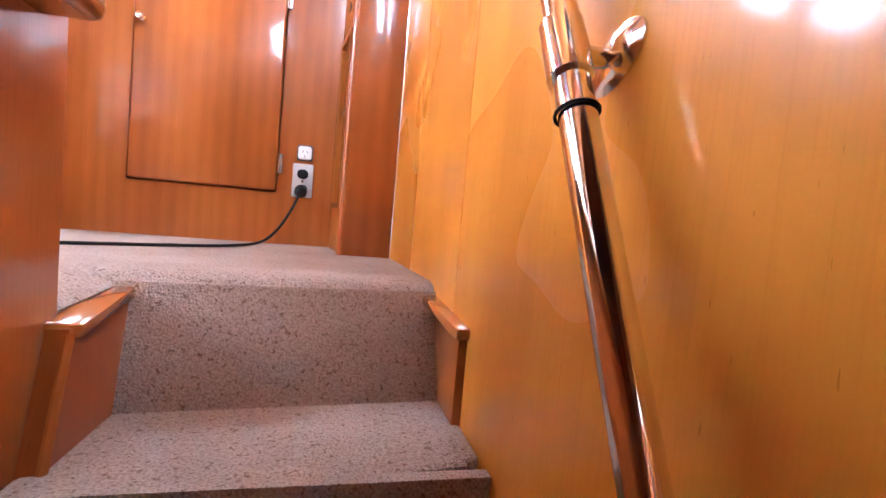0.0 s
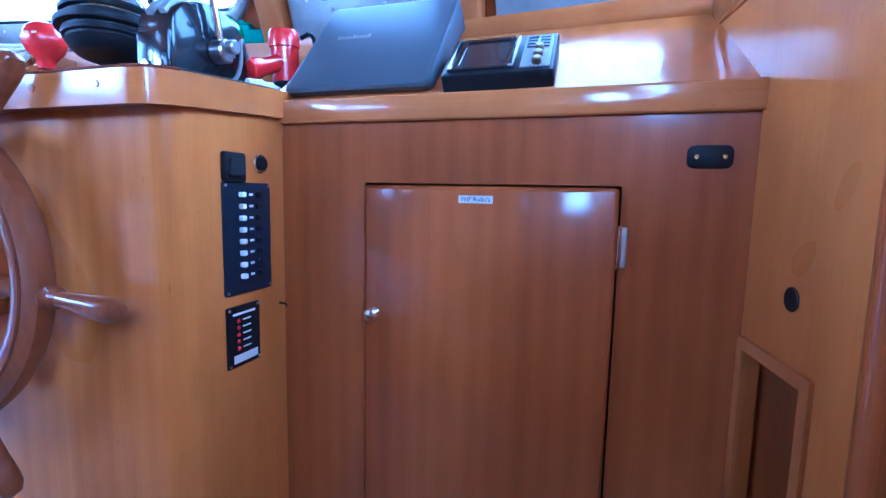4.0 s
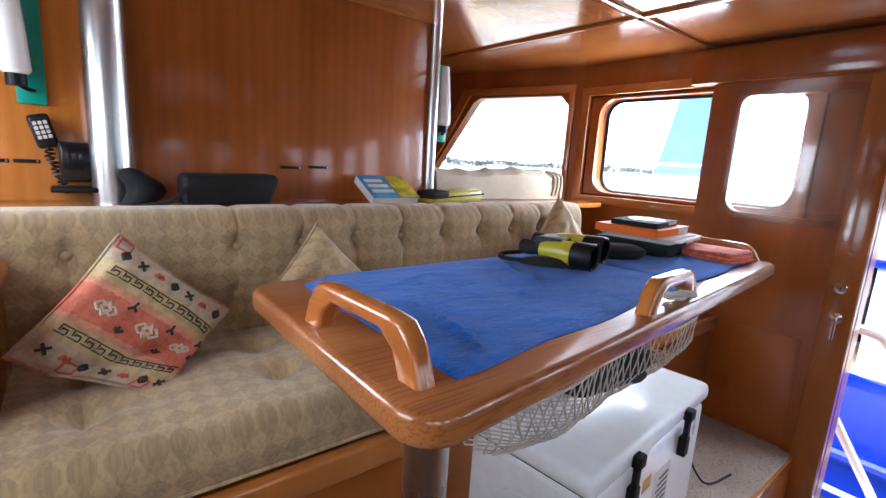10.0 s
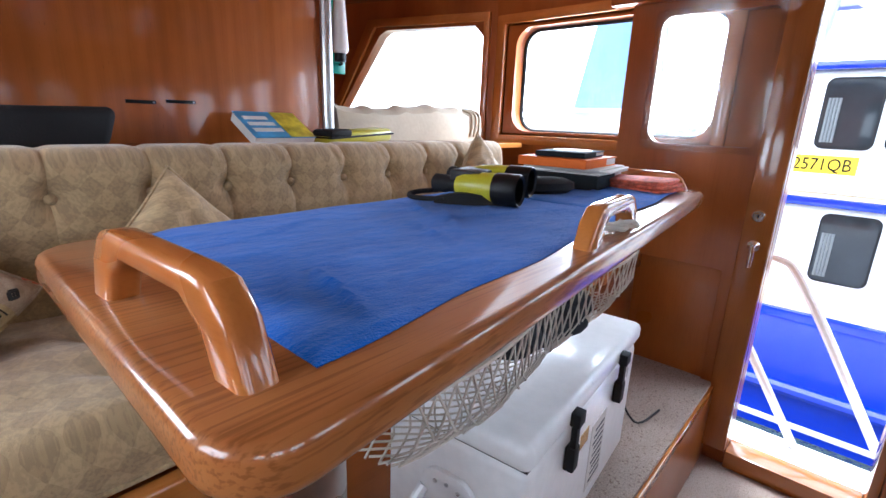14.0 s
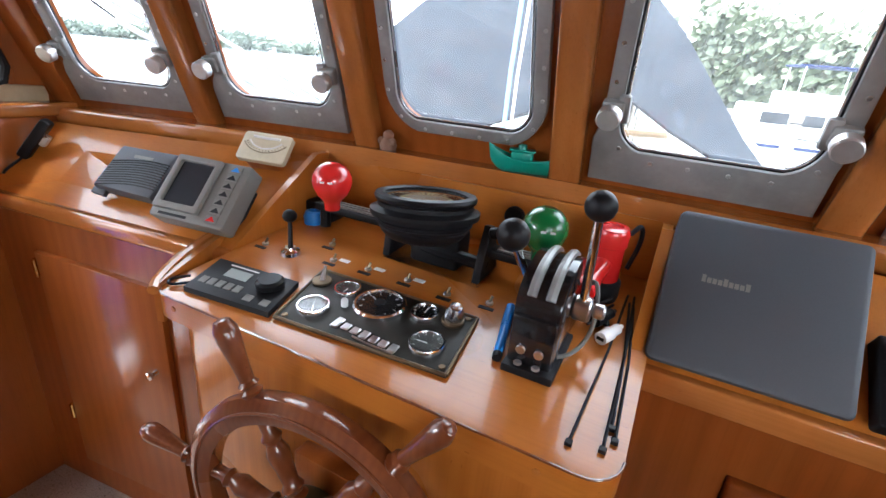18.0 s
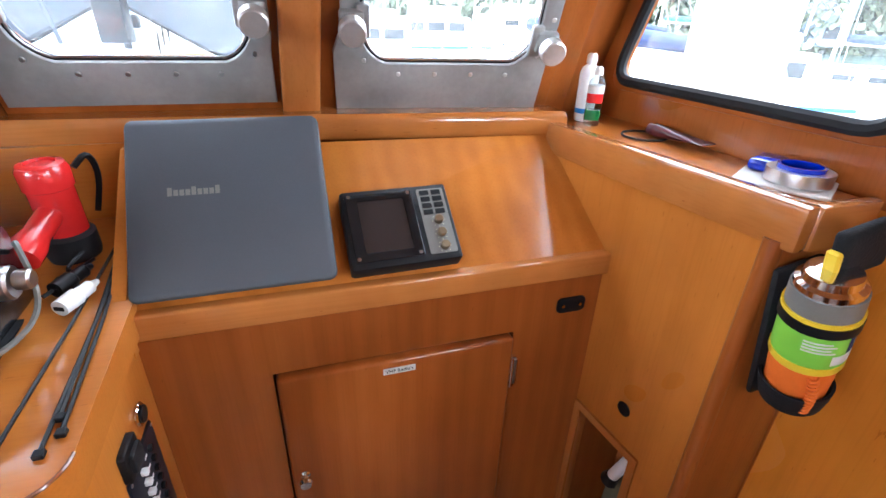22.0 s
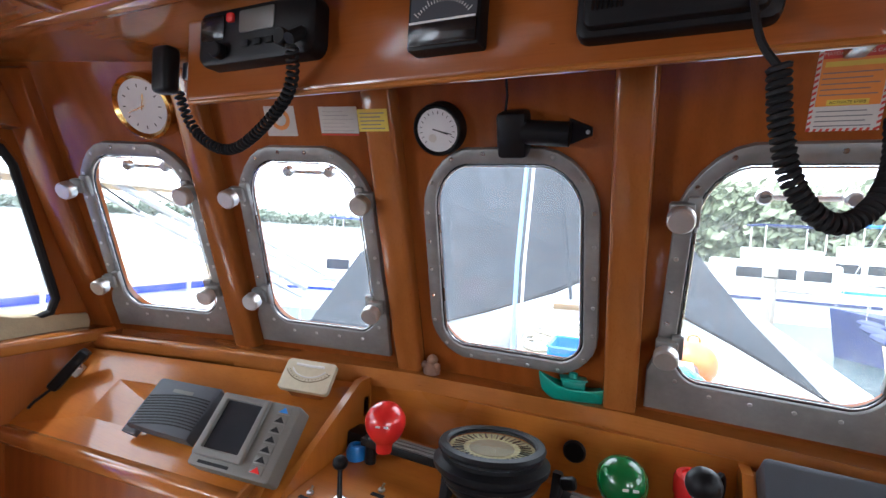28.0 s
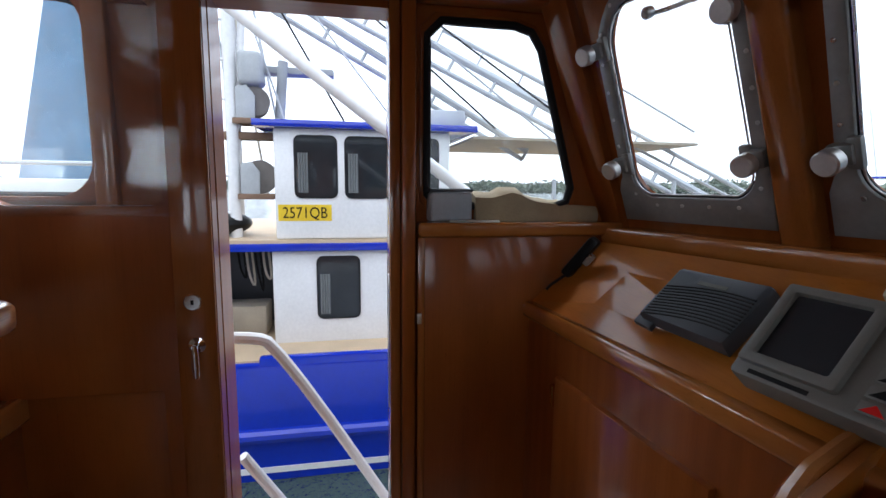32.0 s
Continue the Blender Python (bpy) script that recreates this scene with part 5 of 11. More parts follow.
def yacht(at, turn, L, hullmat, deckmat, covers, label, detail=False):
    y = thing("sailing_yacht", (at[0], at[1], WATER_Z), label, "yacht", turn=turn)
    M = y.matrix_basis
    B, F = L * 0.3, L * 0.11
    part("hull", hull_bm(L, B, F, M), hullmat, y)
    c = box(-L * 0.2, L * 0.22, -B * 0.26, B * 0.26, F * 0.95, F * 1.42, 0.08, 2, M)
    part("cabin", c, deckmat, y)
    for s in (-1, 1):
        for i in range(3):
            x = -L * 0.12 + i * L * 0.11
            part("window", box(x, x + L * 0.07, s * B * 0.262 - 0.01, s * B * 0.262 + 0.01, F * 1.12, F * 1.3, 0, 1, M), DARKGLASS, y)
    part("mast", rod(M @ Vector((L * 0.08, 0, F)), M @ Vector((L * 0.08, 0, F + L * 1.15)), 0.06, 8), DECKPAINT, y)
    part("boom", rod(M @ Vector((L * 0.08, 0, F * 2.2)), M @ Vector((-L * 0.33, 0, F * 2.1)), 0.05, 8), GALV, y)
    part("sail_cover", lathe([(0.0, 0), (0.14, 0.1), (0.17, L * 0.1), (0.1, L * 0.38), (0, L * 0.4)], 10, along(M @ Vector((L * 0.06, 0, F * 2.35)), M @ Vector((-L * 0.33, 0, F * 2.22)))[0]), covers, y)
    for p, q in (((L * 0.08, 0, F + L * 1.13), (L * 0.49, 0, F * 1.2)), ((L * 0.08, 0, F + L * 1.13), (-L * 0.48, 0, F)), ((L * 0.08, 0, F + L * 1.1), (L * 0.05, B * 0.45, F)), ((L * 0.08, 0, F + L * 1.1), (L * 0.05, -B * 0.45, F))):
        part("stay", rod(M @ Vector(p), M @ Vector(q), 0.012, 5), GALV, y)
    for s in (-1, 1):
        prev = None
        for i in range(7):
            t = -0.42 + i * 0.14
            half = B / 2 * (1 - max(0, (t + 0.5 - 0.45) / 0.55) ** 2.2) * 0.94
            foot = M @ Vector((L * t, s * half, F * 0.95))
            top = M @ Vector((L * t, s * half, F * 0.95 + 0.6))
            part("stanchion", rod(foot, top, 0.014, 6), STEEL, y)
            if prev:
                part("lifeline", rod(prev, top, 0.007, 5), STEEL, y)
            prev = top
    if detail:
        for i in range(9):
            t = -0.40 + i * 0.095
            s = 1
            half = B / 2 * (1 - max(0, (t + 0.5 - 0.45) / 0.55) ** 2.2) * 0.93
            part("rail_cover", lathe([(0.0, -0.02), (0.13, 0), (0.16, L * 0.05), (0.12, L * 0.095), (0, L * 0.1)], 10, along(M @ Vector((L * t, s * half, F * 0.95 + 0.42)), M @ Vector((L * (t + 0.1), s * half * 0.98, F * 0.95 + 0.42 + 0.02 * (i % 2))))[0] @ Matrix.Diagonal((1, 0.6, 1, 1))), covers, y)
    return y


def cruiser(at, turn, L, label, stripe):
    y = thing("motor_cruiser", (at[0], at[1], WATER_Z), label, "boat", turn=turn)
    M = y.matrix_basis
    B, F = L * 0.32, L * 0.14
    part("hull", hull_bm(L, B, F, M), WHITE, y)
    part("stripe", box(-L * 0.42, L * 0.2, -B * 0.49, B * 0.49, F * 0.66, F * 0.74, 0, 1, M), stripe, y)
    part("cabin", box(-L * 0.3, L * 0.14, -B * 0.36, B * 0.36, F * 0.95, F * 1.8, 0.12, 2, M), WHITE, y)
    part("flybridge", box(-L * 0.24, L * 0.02, -B * 0.28, B * 0.28, F * 1.8, F * 2.2, 0.1, 2, M), WHITE, y)
    for s in (-1, 1):
        for i in range(3):
            x = -L * 0.26 + i * L * 0.125
            part("window", box(x, x + L * 0.1, s * B * 0.362 - 0.01, s * B * 0.362 + 0.01, F * 1.3, F * 1.62, 0, 1, M), DARKGLASS, y)
    part("canopy", box(-L * 0.26, 0, -B * 0.3, B * 0.3, F * 2.9, F * 2.95, 0.02, 1, M), stripe, y)
    for x in (-0.24, -0.02):
        for s in (-1, 1):
            part("post", rod(M @ Vector((L * x, s * B * 0.27, F * 2.15)), M @ Vector((L * x, s * B * 0.27, F * 2.9)), 0.03, 6), STEEL, y)
    part("antenna", rod(M @ Vector((-L * 0.2, 0, F * 2.9)), M @ Vector((-L * 0.24, 0, F * 4.6)), 0.02, 6), WHITE, y)


CREAM = paint("cream_deck", (0.72, 0.58, 0.3), 0.5, 0, 0.08, 40, 0.05)
yacht((5.1, 8.0), 95, 11, CREAM, WHITE, NAVY, "cream decked yacht with navy canvas covers moored ahead", True)
yacht((9.5, 15.0), 160, 11, NAVY, WHITE, NAVY, "dark blue hulled yacht in the marina")
yacht((15, 22), 170, 11, WHITE, WHITE, NAVY, "white yacht with bare mast in the marina")
yacht((24, 26), 165, 12, WHITE, WHITE, SKYBLUE, "white yacht with blue sail cover in the marina")
yacht((20, 12), 120, 10, WHITE, WHITE, NAVY, "white yacht lying alongside a marina pontoon")
yacht((14, -2), 100, 10, WHITE, WHITE, NAVY, "white yacht beyond the timber piles")
yacht((-34, 62), 20, 10, WHITE, WHITE, NAVY, "small white yacht moored out on the water")
yacht((-17, 75), 40, 9, WHITE, WHITE, SKYBLUE, "small yacht moored out on the water")
cruiser((3.2, 24), 190, 10, "white motor cruiser berthed at the marina", NAVY)
cruiser((8.5, 31), 185, 11, "white flybridge cruiser berthed at the marina", SKYBLUE)
cruiser((16, 34), 195, 12, "white flybridge cruiser beside the sea wall", NAVY)
cruiser((27, 40), 190, 11, "white cruiser with blue stripe beside the sea wall", SKYBLUE)
cruiser((12.5, 11.5), 150, 9, "white and turquoise cruiser across the basin", SKYBLUE)
cruiser((24, 2), 110, 9, "white motor cruiser beyond the piles", NAVY)
cruiser((-9.5, 14), 25, 8, "white and blue launch across the fairway", BLUEHULL)

cb = thing("covered_boat", (3.9, -9.0, WATER_Z), "moored boat under a grey blue canvas cover", "boat")
COVER = paint("pale_grey_blue_canvas", (0.12, 0.15, 0.20), 0.85, 0.0, 0.12, 60, 0.3, scale=1.2)
part("hull", hull_bm(7.0, 2.6, 1.5, pose(3.9, -9.2, WATER_Z, 0, 0, -70)), WHITE, cb)
bm = nb()
rows = []
for i in range(9):
    t = i / 8
    c = Vector((2.7 + 2.6 * t, -8.2 - 1.0 * t, 0.0))
    h = 1.9 + 0.12 * math.sin(math.pi * t) - 0.10 * abs(math.sin(2 * math.pi * t))
    rows.append([bm.verts.new(c + Vector((0.35 * w, 0.95 * w, z))) for w, z in ((1.3, 0.1), (1.2, h * 0.75), (0.4, h), (-0.4, h * 0.99), (-1.2, h * 0.72), (-1.3, 0.1))])
for a, b in zip(rows, rows[1:]):
    for k in range(5):
        bm.faces.new((a[k], a[k + 1], b[k + 1], b[k]))
bm.faces.new(rows[0][::-1])
bm.faces.new(rows[-1])
part("cover", bm, COVER, cb)
for x0, x1 in ((2.75, 2.95), (3.25, 3.05), (3.9, 4.3)):
    part("stay", rod((x0, -7.0, 0.0), (x1, -7.15, 3.6), 0.02, 8), WHITEP, cb)
# bow rail of the vessel ahead to port
br = thing("bow_rail", (-3.6, 5.5, -0.2), "pale pipe rail and blue bulwark of a vessel ahead", "rail")
part("bulwark", quad((-5.4, 4.6, -0.4), (-2.6, 6.6, -0.4), (-2.6, 6.6, 0.15), (-5.4, 4.6, 0.05), 0.06), BLUEHULL, br)
part("rail", tube([(-5.2, 4.7, 0.75), (-2.7, 6.5, 0.9)], 0.02, 8), GALV, br)
for i in range(5):
    t = i / 4
    part("post", rod((-5.2 + 2.5 * t, 4.7 + 1.8 * t, -0.1), (-5.2 + 2.5 * t, 4.7 + 1.8 * t, 0.75 + 0.15 * t), 0.018, 8), GALV, br)
# tan canvas cover over gear on the port quarter
cv = thing("canvas_cover", (-2.15, -3.1, 0.9), "tan canvas cover over gear on the side deck", "canvas cover")
bm = plate(rrect(-3.9, -2.45, 0.6, 1.40, (0.02, 0.02, 0.12, 0.2), 5), [], 0.5, basis((-2.7, 0, 0), (0, 1, 0), (1, 0, 0)), 0.03)
part("cover", bm, TAN, cv)
part("seam", tube([(-2.19, -3.85, 1.36), (-2.19, -3.2, 1.385), (-2.19, -2.55, 1.36)], 0.012, 6), TAN, cv)
part("frame", box(-2.68, -2.22, -3.85, -2.5, -0.04, 0.62), BLACK, cv)

# steel vessel berthed off the starboard quarter
GREYHULL = paint("blue_grey_steel_hull", (0.20, 0.25, 0.31), 0.5, 0.0, 0.15, 12, 0.05)
wb = thing("work_boat", (5.4, -12.5, WATER_Z), "blue grey steel vessel berthed off the starboard quarter", "boat")
part("hull", box(3.7, 7.4, -19.0, -7.9, WATER_Z - 0.4, 2.0, 0.5, 4), GREYHULL, wb)
part("rubbing_strake", tube([(3.66, -18.6, 1.58), (3.66, -8.5, 1.55), (3.9, -8.0, 1.54)], 0.05, 8), DECKPAINT, wb)
part("gunwale", tube([(3.9, -18.6, 2.02), (3.9, -8.5, 2.02), (4.3, -7.95, 2.02)], 0.06, 8), DECKPAINT, wb)
for y0, y1 in ((-9.7, -10.3), (-11.6, -12.6), (-13.6, -13.0)):
    part("mooring_rope", tube([(3.6, y0, 2.05), (3.58, (y0 + y1) / 2, 0.9), (3.55, y1, -0.4)], 0.035, 6), ROPEW, wb)
# ==== windscreen lights ====
def bead(loop, m, r, seg=6, w=0.0, bm=None):
    return tube([m @ Vector((u, v, w)) for u, v in loop], r, seg, bm, closed=True)


def clamp_knob(m, u, z, parent, side):
    """Swing clamp: lug on the frame, screwed rod, flat turned knob."""
    v = sv(z)
    lug = box(u - 0.022, u + 0.022, v - 0.02, v + 0.02, 0.018, 0.04, 0.006, 2, m)
    box(u - 0.012 + 0.02 * side, u + 0.012 + 0.02 * side, v - 0.03, v + 0.03, 0.016, 0.032, 0.005, 2, m, lug)
    p, q = m @ Vector((u, v, 0.03)), m @ Vector((u, v, 0.062))
    k = part("clamp", lug, ALU, parent)
    part("rod", rod(p, q, 0.007, 10), STEEL, k)
    a, b = m @ Vector((u, v, 0.05)), m @ Vector((u, v, 0.082))
    mm, d = along(a, b)
    part("knob", lathe([(0.012, 0), (0.02, 0.006), (0.024, 0.008), (0.024, d - 0.004), (0.021, d), (0.0, d)], 20, mm), ALU_L, k)


def ship_window(k, opening):
    m, L = facet(k)
    c = m @ Vector((0.28, 0, 0))
    win = thing("window_%d" % (k + 1), tuple(c), "opening windscreen window in a cast alloy frame with clamp knobs" if opening else "fixed windscreen window in a screwed alloy frame", "window", "windscreen windows", "structure")
    u0, u1 = LIGHTS[k]
    hole = light_outline(0.0, u0=u0, u1=u1)
    hole_d = densify(hole)
    if opening:
        outer = []
        for u, v in densify(light_outline(0.034, u0=u0, u1=u1)):
            outer.append((u, v))
        foot = sv(FEET[k])
        mid = (u0 + u1) / 2
        # squared foot plate below the bowed light
        cut = sv(1.43)
        top = [p for p in outer if p[1] > cut]
        low = [(u0 - 0.038, cut), (u0 - 0.049, cut - 0.03), (u0 - 0.05, foot), (u1 + 0.028, foot), (u1 + 0.029, cut - 0.03), (u1 + 0.033, cut)]
        outer = low + top
        outer = sorted(outer, key=lambda p: math.atan2(p[1] - sv(1.6), p[0] - mid))
    else:
        outer = densify(light_outline(0.032, u0=u0, u1=u1))
    part("window_frame", plate(outer, [hole_d], 0.018, m, 0.004), ALU, win)
    part("gasket", bead(hole_d, m, 0.006, 6, 0.004), RUBBER, win)
    part("bright_rim", bead([(u, v) for u, v in densify(light_outline(-0.007, u0=u0, u1=u1))], m, 0.0022, 6, 0.012), STEEL, win)
    g = part("pane", plate(hole_d, [], 0.005, m @ Matrix.Translation((0, 0, -0.025))), GLASS, win)
    g.visible_shadow = False
    ring = densify(light_outline(0.021, u0=u0, u1=u1), 0.001)
    n = 22
    tot = len(ring)
    for i in range(n):
        u, v = ring[int(i * tot / n)]
        part("screw", disc(m @ Vector((u, v, 0.017)), m.col[2].xyz, 0.0048, 0.003, 8, 0.001), STEEL, win)
    if opening:
        low, high = (1.463, 1.742) if k == 4 else (1.475, 1.754)
        drop = 0.028 if k == 4 else 0.0
        clamp_knob(m, u0 - 0.012, low, win, 1)
        clamp_knob(m, u1 + 0.010, low - drop, win, -1)
        clamp_knob(m, u0 - 0.006, high, win, 1)
        clamp_knob(m, u1 + 0.018, high - drop, win, -1)
        # grab bar outside the glass, held by two round bosses
        a, b, gz = (mid - 0.062, mid + 0.058, 1.795) if k < 3 else (0.228, 0.357, 1.764)
        bar = part("grab_bar", tube([m @ Vector((a, sv(gz), -0.05)), m @ Vector((a + 0.012, sv(gz - 0.007), -0.062)), m @ Vector((b - 0.012, sv(gz - 0.007), -0.062)), m @ Vector((b, sv(gz), -0.05))], 0.0055, 8, None, False, 1), STEEL, win)
        for u in (a, b):
            part("boss", disc(m @ Vector((u, sv(gz), -0.055)), m.col[2].xyz, 0.014, 0.024, 16, 0.004), STEEL, bar)


for k in range(5):
    ship_window(k, k != 2)

# ==== side windows ====
def side_window(name, loop, m, out, label, frame_mat, rim=0.022, proud=0.012, gasket=True, grow=0.03):
    cu, cv = sum(p[0] for p in loop) / len(loop), sum(p[1] for p in loop) / len(loop)
    win = thing(name, tuple(m @ Vector((cu, cv, 0))), label, "window", kind="structure")
    d = densify(loop, 0.03)
    big = [(u + (1 if u > cu else -1) * grow * min(1, abs(u - cu) * 6), v + (1 if v > cv else -1) * grow * min(1, abs(v - cv) * 8)) for u, v in d]
    part("window_frame", plate(big, [d], proud, m, 0.003), frame_mat, win)
    if gasket:
        part("gasket", bead(d, m, 0.012, 8, 0.0), RUBBER, win)
    g = part("pane", plate(d, [], 0.005, m @ Matrix.Translation((0, 0, -out))), GLASS, win)
    g.visible_shadow = False
    return win


mP = basis((PX, 0, 0), (0, 1, 0), (1, 0, 0))
side_window("window_6", fore_light, mP, 0.02, "side window above the port ledge with a black rubber seal", CHERRY, proud=0.004, grow=0.02)
m6 = basis((-1.60, -3.22, 0), qa - qb, (1, 0.27, 0))
mS = basis(sa, sb - sa, (-1, 0, 0))
side_window("window_9", side_light, mS, 0.05, "starboard side window with thick black rubber seal", CHERRY, proud=0.003, grow=0.02)

# large port window: lining and proud casing
w2 = thing("window_7", (PX, -1.9, 1.6), "port window deep set in a light timber lining", "window", kind="structure")
casing = plate(rrect(-2.40, -1.28, 1.30, 1.93, 0.01), [rrect(-2.35, -1.33, 1.345, 1.885, 0.008)], 0.022, mP, 0.004)
part("window_frame", casing, TRIM_Y, w2)
part("lining", plate(rrect(-2.352, -1.328, 1.343, 1.887, 0.008), [rrect(-2.342, -1.338, 1.353, 1.877, 0.008)], -0.02, mP), HONEY, w2)
g = part("pane", plate(densify(w2_hole), [], 0.005, mP @ Matrix.Translation((0, 0, -0.09))), GLASS, w2)
g.visible_shadow = False
part("gasket", bead(densify(w2_hole), mP, 0.012, 8, -0.085), RUBBER, w2)

# quarter windows
w1 = thing("window_8", (-1.7, -2.8, 1.6), "port quarter window with a raked aft side", "window", kind="structure")
g = part("pane", plate([(-0.25, 1.33), (0.77, 1.33), (0.77, 1.90), (0.10, 1.90)], [], 0.005, m6 @ Matrix.Translation((0, 0, -0.06))), GLASS, w1)
g.visible_shadow = False
part("window_frame", plate([(-0.34, 1.27), (0.80, 1.27), (0.80, 1.955), (0.04, 1.955)], [[(-0.27, 1.32), (0.765, 1.32), (0.765, 1.91), (0.085, 1.91)]], 0.018, m6, 0.004), TRIM_Y, w1)
mQ = basis(sc_, sd - sc_, (-1, 0.5, 0))
w10 = thing("window_10", (0.95, -2.15, 1.6), "starboard quarter window tapering towards its top, deep timber surround", "window", kind="structure")
qd = densify(q_hole)
g = part("pane", plate(qd, [], 0.005, mQ @ Matrix.Translation((0, 0, -0.018))), GLASS, w10)
g.visible_shadow = False
part("gasket", bead(qd, mQ, 0.012, 8, -0.006), RUBBER, w10)
part("window_frame", plate([(0.03, 1.30), (0.665, 1.30), (0.66, 1.34), (0.50, 1.93), (0.03, 1.93)], [[(0.07, 1.34), (0.625, 1.34), (0.47, 1.89), (0.07, 1.89)]], 0.03, mQ, 0.004), TRIM_Z, w10)
w11 = thing("window_11", (1.05, -1.3, 1.6), "large starboard window beside the stairs in a timber frame", "window", kind="structure")
mM = basis(sb, sc_ - sb, (-1, 0, 0))
g = part("pane", plate(rrect(0.66, 1.41, 1.33, 1.88, 0.02), [], 0.005, mM @ Matrix.Translation((0, 0, -0.05))), GLASS, w11)
g.visible_shadow = False
part("window_frame", plate(rrect(0.60, 1.47, 1.28, 1.93, 0.008), [rrect(0.685, 1.385, 1.355, 1.855, 0.08)], 0.02, mM, 0.004), TRIM_Y, w11)

# ==== sliding door, slid open aft of the doorway ====
door = thing("door_1", (-1.79, -1.37, 0.08), "cherry sliding door standing open with a clear pane", "door", kind="structure")
mD = basis((-1.822, 0, 0), (0, 1, 0), (1, 0, 0))
DW = rrect(-1.565, -1.17, 1.345, 1.83, (0.06, 0.03, 0.03, 0.04), 5)
part("leaf", plate([(-1.69, 0.085), (-1.056, 0.085), (-1.056, 1.895), (-1.69, 1.895)], [DW, rrect(-1.64, -1.195, 0.20, 0.865, 0.01)], 0.04, mD), CHERRY, door)
part("stile", box(-1.785, -1.776, -1.155, -1.058, 0.09, 1.89, 0.003), TRIM_Z, door)
part("lower_panel", plate(rrect(-1.645, -1.19, 0.195, 0.87, 0.01), [], 0.026, mD, 0.006), CHERRY, door)
g = part("pane", plate(rrect(-1.59, -1.12, 1.32, 1.855, 0.025), [], 0.006, mD @ Matrix.Translation((0, 0, 0.042))), GLASS, door, "clear acrylic cover pane")
g.visible_shadow = False
lk = part("lock", disc((-1.782, -1.112, 1.10), (1, 0, 0), 0.022, 0.012, 24, 0.003), CHROME, door, "chrome lock cylinder")
part("keyhole", box(-1.770, -1.768, -1.115, -1.109, 1.094, 1.106, 0.0), BLACK, lk)
hd = part("handle", lathe([(0.021, 0), (0.021, 0.008), (0.008, 0.012), (0.008, 0.03)], 20, pose(-1.782, -1.107, 0.985, 0, 90, 0)), CHROME, door, "chrome drop handle")
part("grip", lathe([(0.006, 0), (0.009, 0.02), (0.01, 0.05), (0.008, 0.085), (0.0, 0.09)], 14, pose(-1.755, -1.107, 0.99, 180, 0, 0)), CHROME, hd)
jamb = thing("door_frame", (-1.81, -0.56, 0), "varnished door jamb with brass strike", "door frame", kind="structure")
part("jamb", box(PX - 0.09, PX + 0.03, -0.606, -0.576, 0.0, 1.89, 0.004), TRIM_Z, jamb)
part("jamb", box(PX + 0.0, PX + 0.052, -0.574, -0.536, 0.0, 1.89, 0.006), CHERRY, jamb)
part("strike", box(-1.765, -1.757, -0.535, -0.522, 1.02, 1.05, 0.002), STEEL, jamb)
part("strike_plate", box(PX - 0.02, PX + 0.005, -0.609, -0.604, 0.75, 1.15, 0.001), STEEL, jamb)
# ==== things on the helm console ====
BRONZE = paint("dulled_bronze", (0.2, 0.15, 0.09), 0.42, 0.85, 0.25, 60, 0.05)
VERDIGRIS = paint("green_bronze_hub", (0.075, 0.085, 0.05), 0.4, 0.7, 0.3, 40, 0.06)
PANELGREY = paint("grey_engine_panel", (0.045, 0.045, 0.038), 0.42, 0.3, 0.15, 200, 0.05)
LCD = paint("pale_lcd", (0.34, 0.38, 0.36), 0.2, 0.0, 0.05, 10, 0.0)
LABELW = paint("white_label", (0.75, 0.75, 0.73), 0.5, 0.0, 0.04, 50, 0.0)
CREAMP = paint("cream_dial", (0.62, 0.56, 0.4), 0.5, 0.0, 0.08, 80, 0.02)
BRASS = paint("polished_brass", (0.7, 0.46, 0.15), 0.18, 1.0, 0.1, 50, 0.0)
TEAL = paint("teal_plastic", (0.01, 0.3, 0.22), 0.35, 0.0, 0.06, 30, 0.0)


def top_pose(x, y, turn=0.0, dz=0.0):
    """A pose lying on the sloping helm top."""
    return pose(x, y, HT(y) + dz, math.degrees(math.atan(0.085)), 0, turn)


# edge lips and corner bungs
part("edge_lip", tube([(-0.985, 0.05, 1.105), (-0.93, -0.17, 1.083), (-0.880, -0.275, 1.066), (-0.855, -0.300, 1.060)], 0.011, 8, None, False, 1), TRIM_Y, helm)
part("side_board", quad((-0.872, -0.29, 0.98), (-0.872, -0.29, 1.068), (-0.985, 0.05, 1.11), (-0.985, 0.05, 0.98), 0.015), HONEY, helm)
edge_line = [(x, y, HT(y) + 0.001) for x, y in tl if y < 0.2]
part("edge_strip", tube([edge_line[-1]] + edge_line[:-1] if edge_line[0][1] > 0 else edge_line, 0.0022, 6), MAHOG, helm)
part("divider", plate([(-0.02, 1.0), (0.27, 1.0), (0.27, 1.25), (0.225, 1.25), (0.0, 1.075)], [], 0.02, basis((0.0, 0, 0), (0, 1, 0), (1, 0, 0))), HONEY, helm)
for x in (-0.80, -0.20, -0.07):
    part("bung", disc((x, -0.2985, 1.036), (0, -1, 0), 0.006, 0.0015, 10), TRIM_Z, helm)

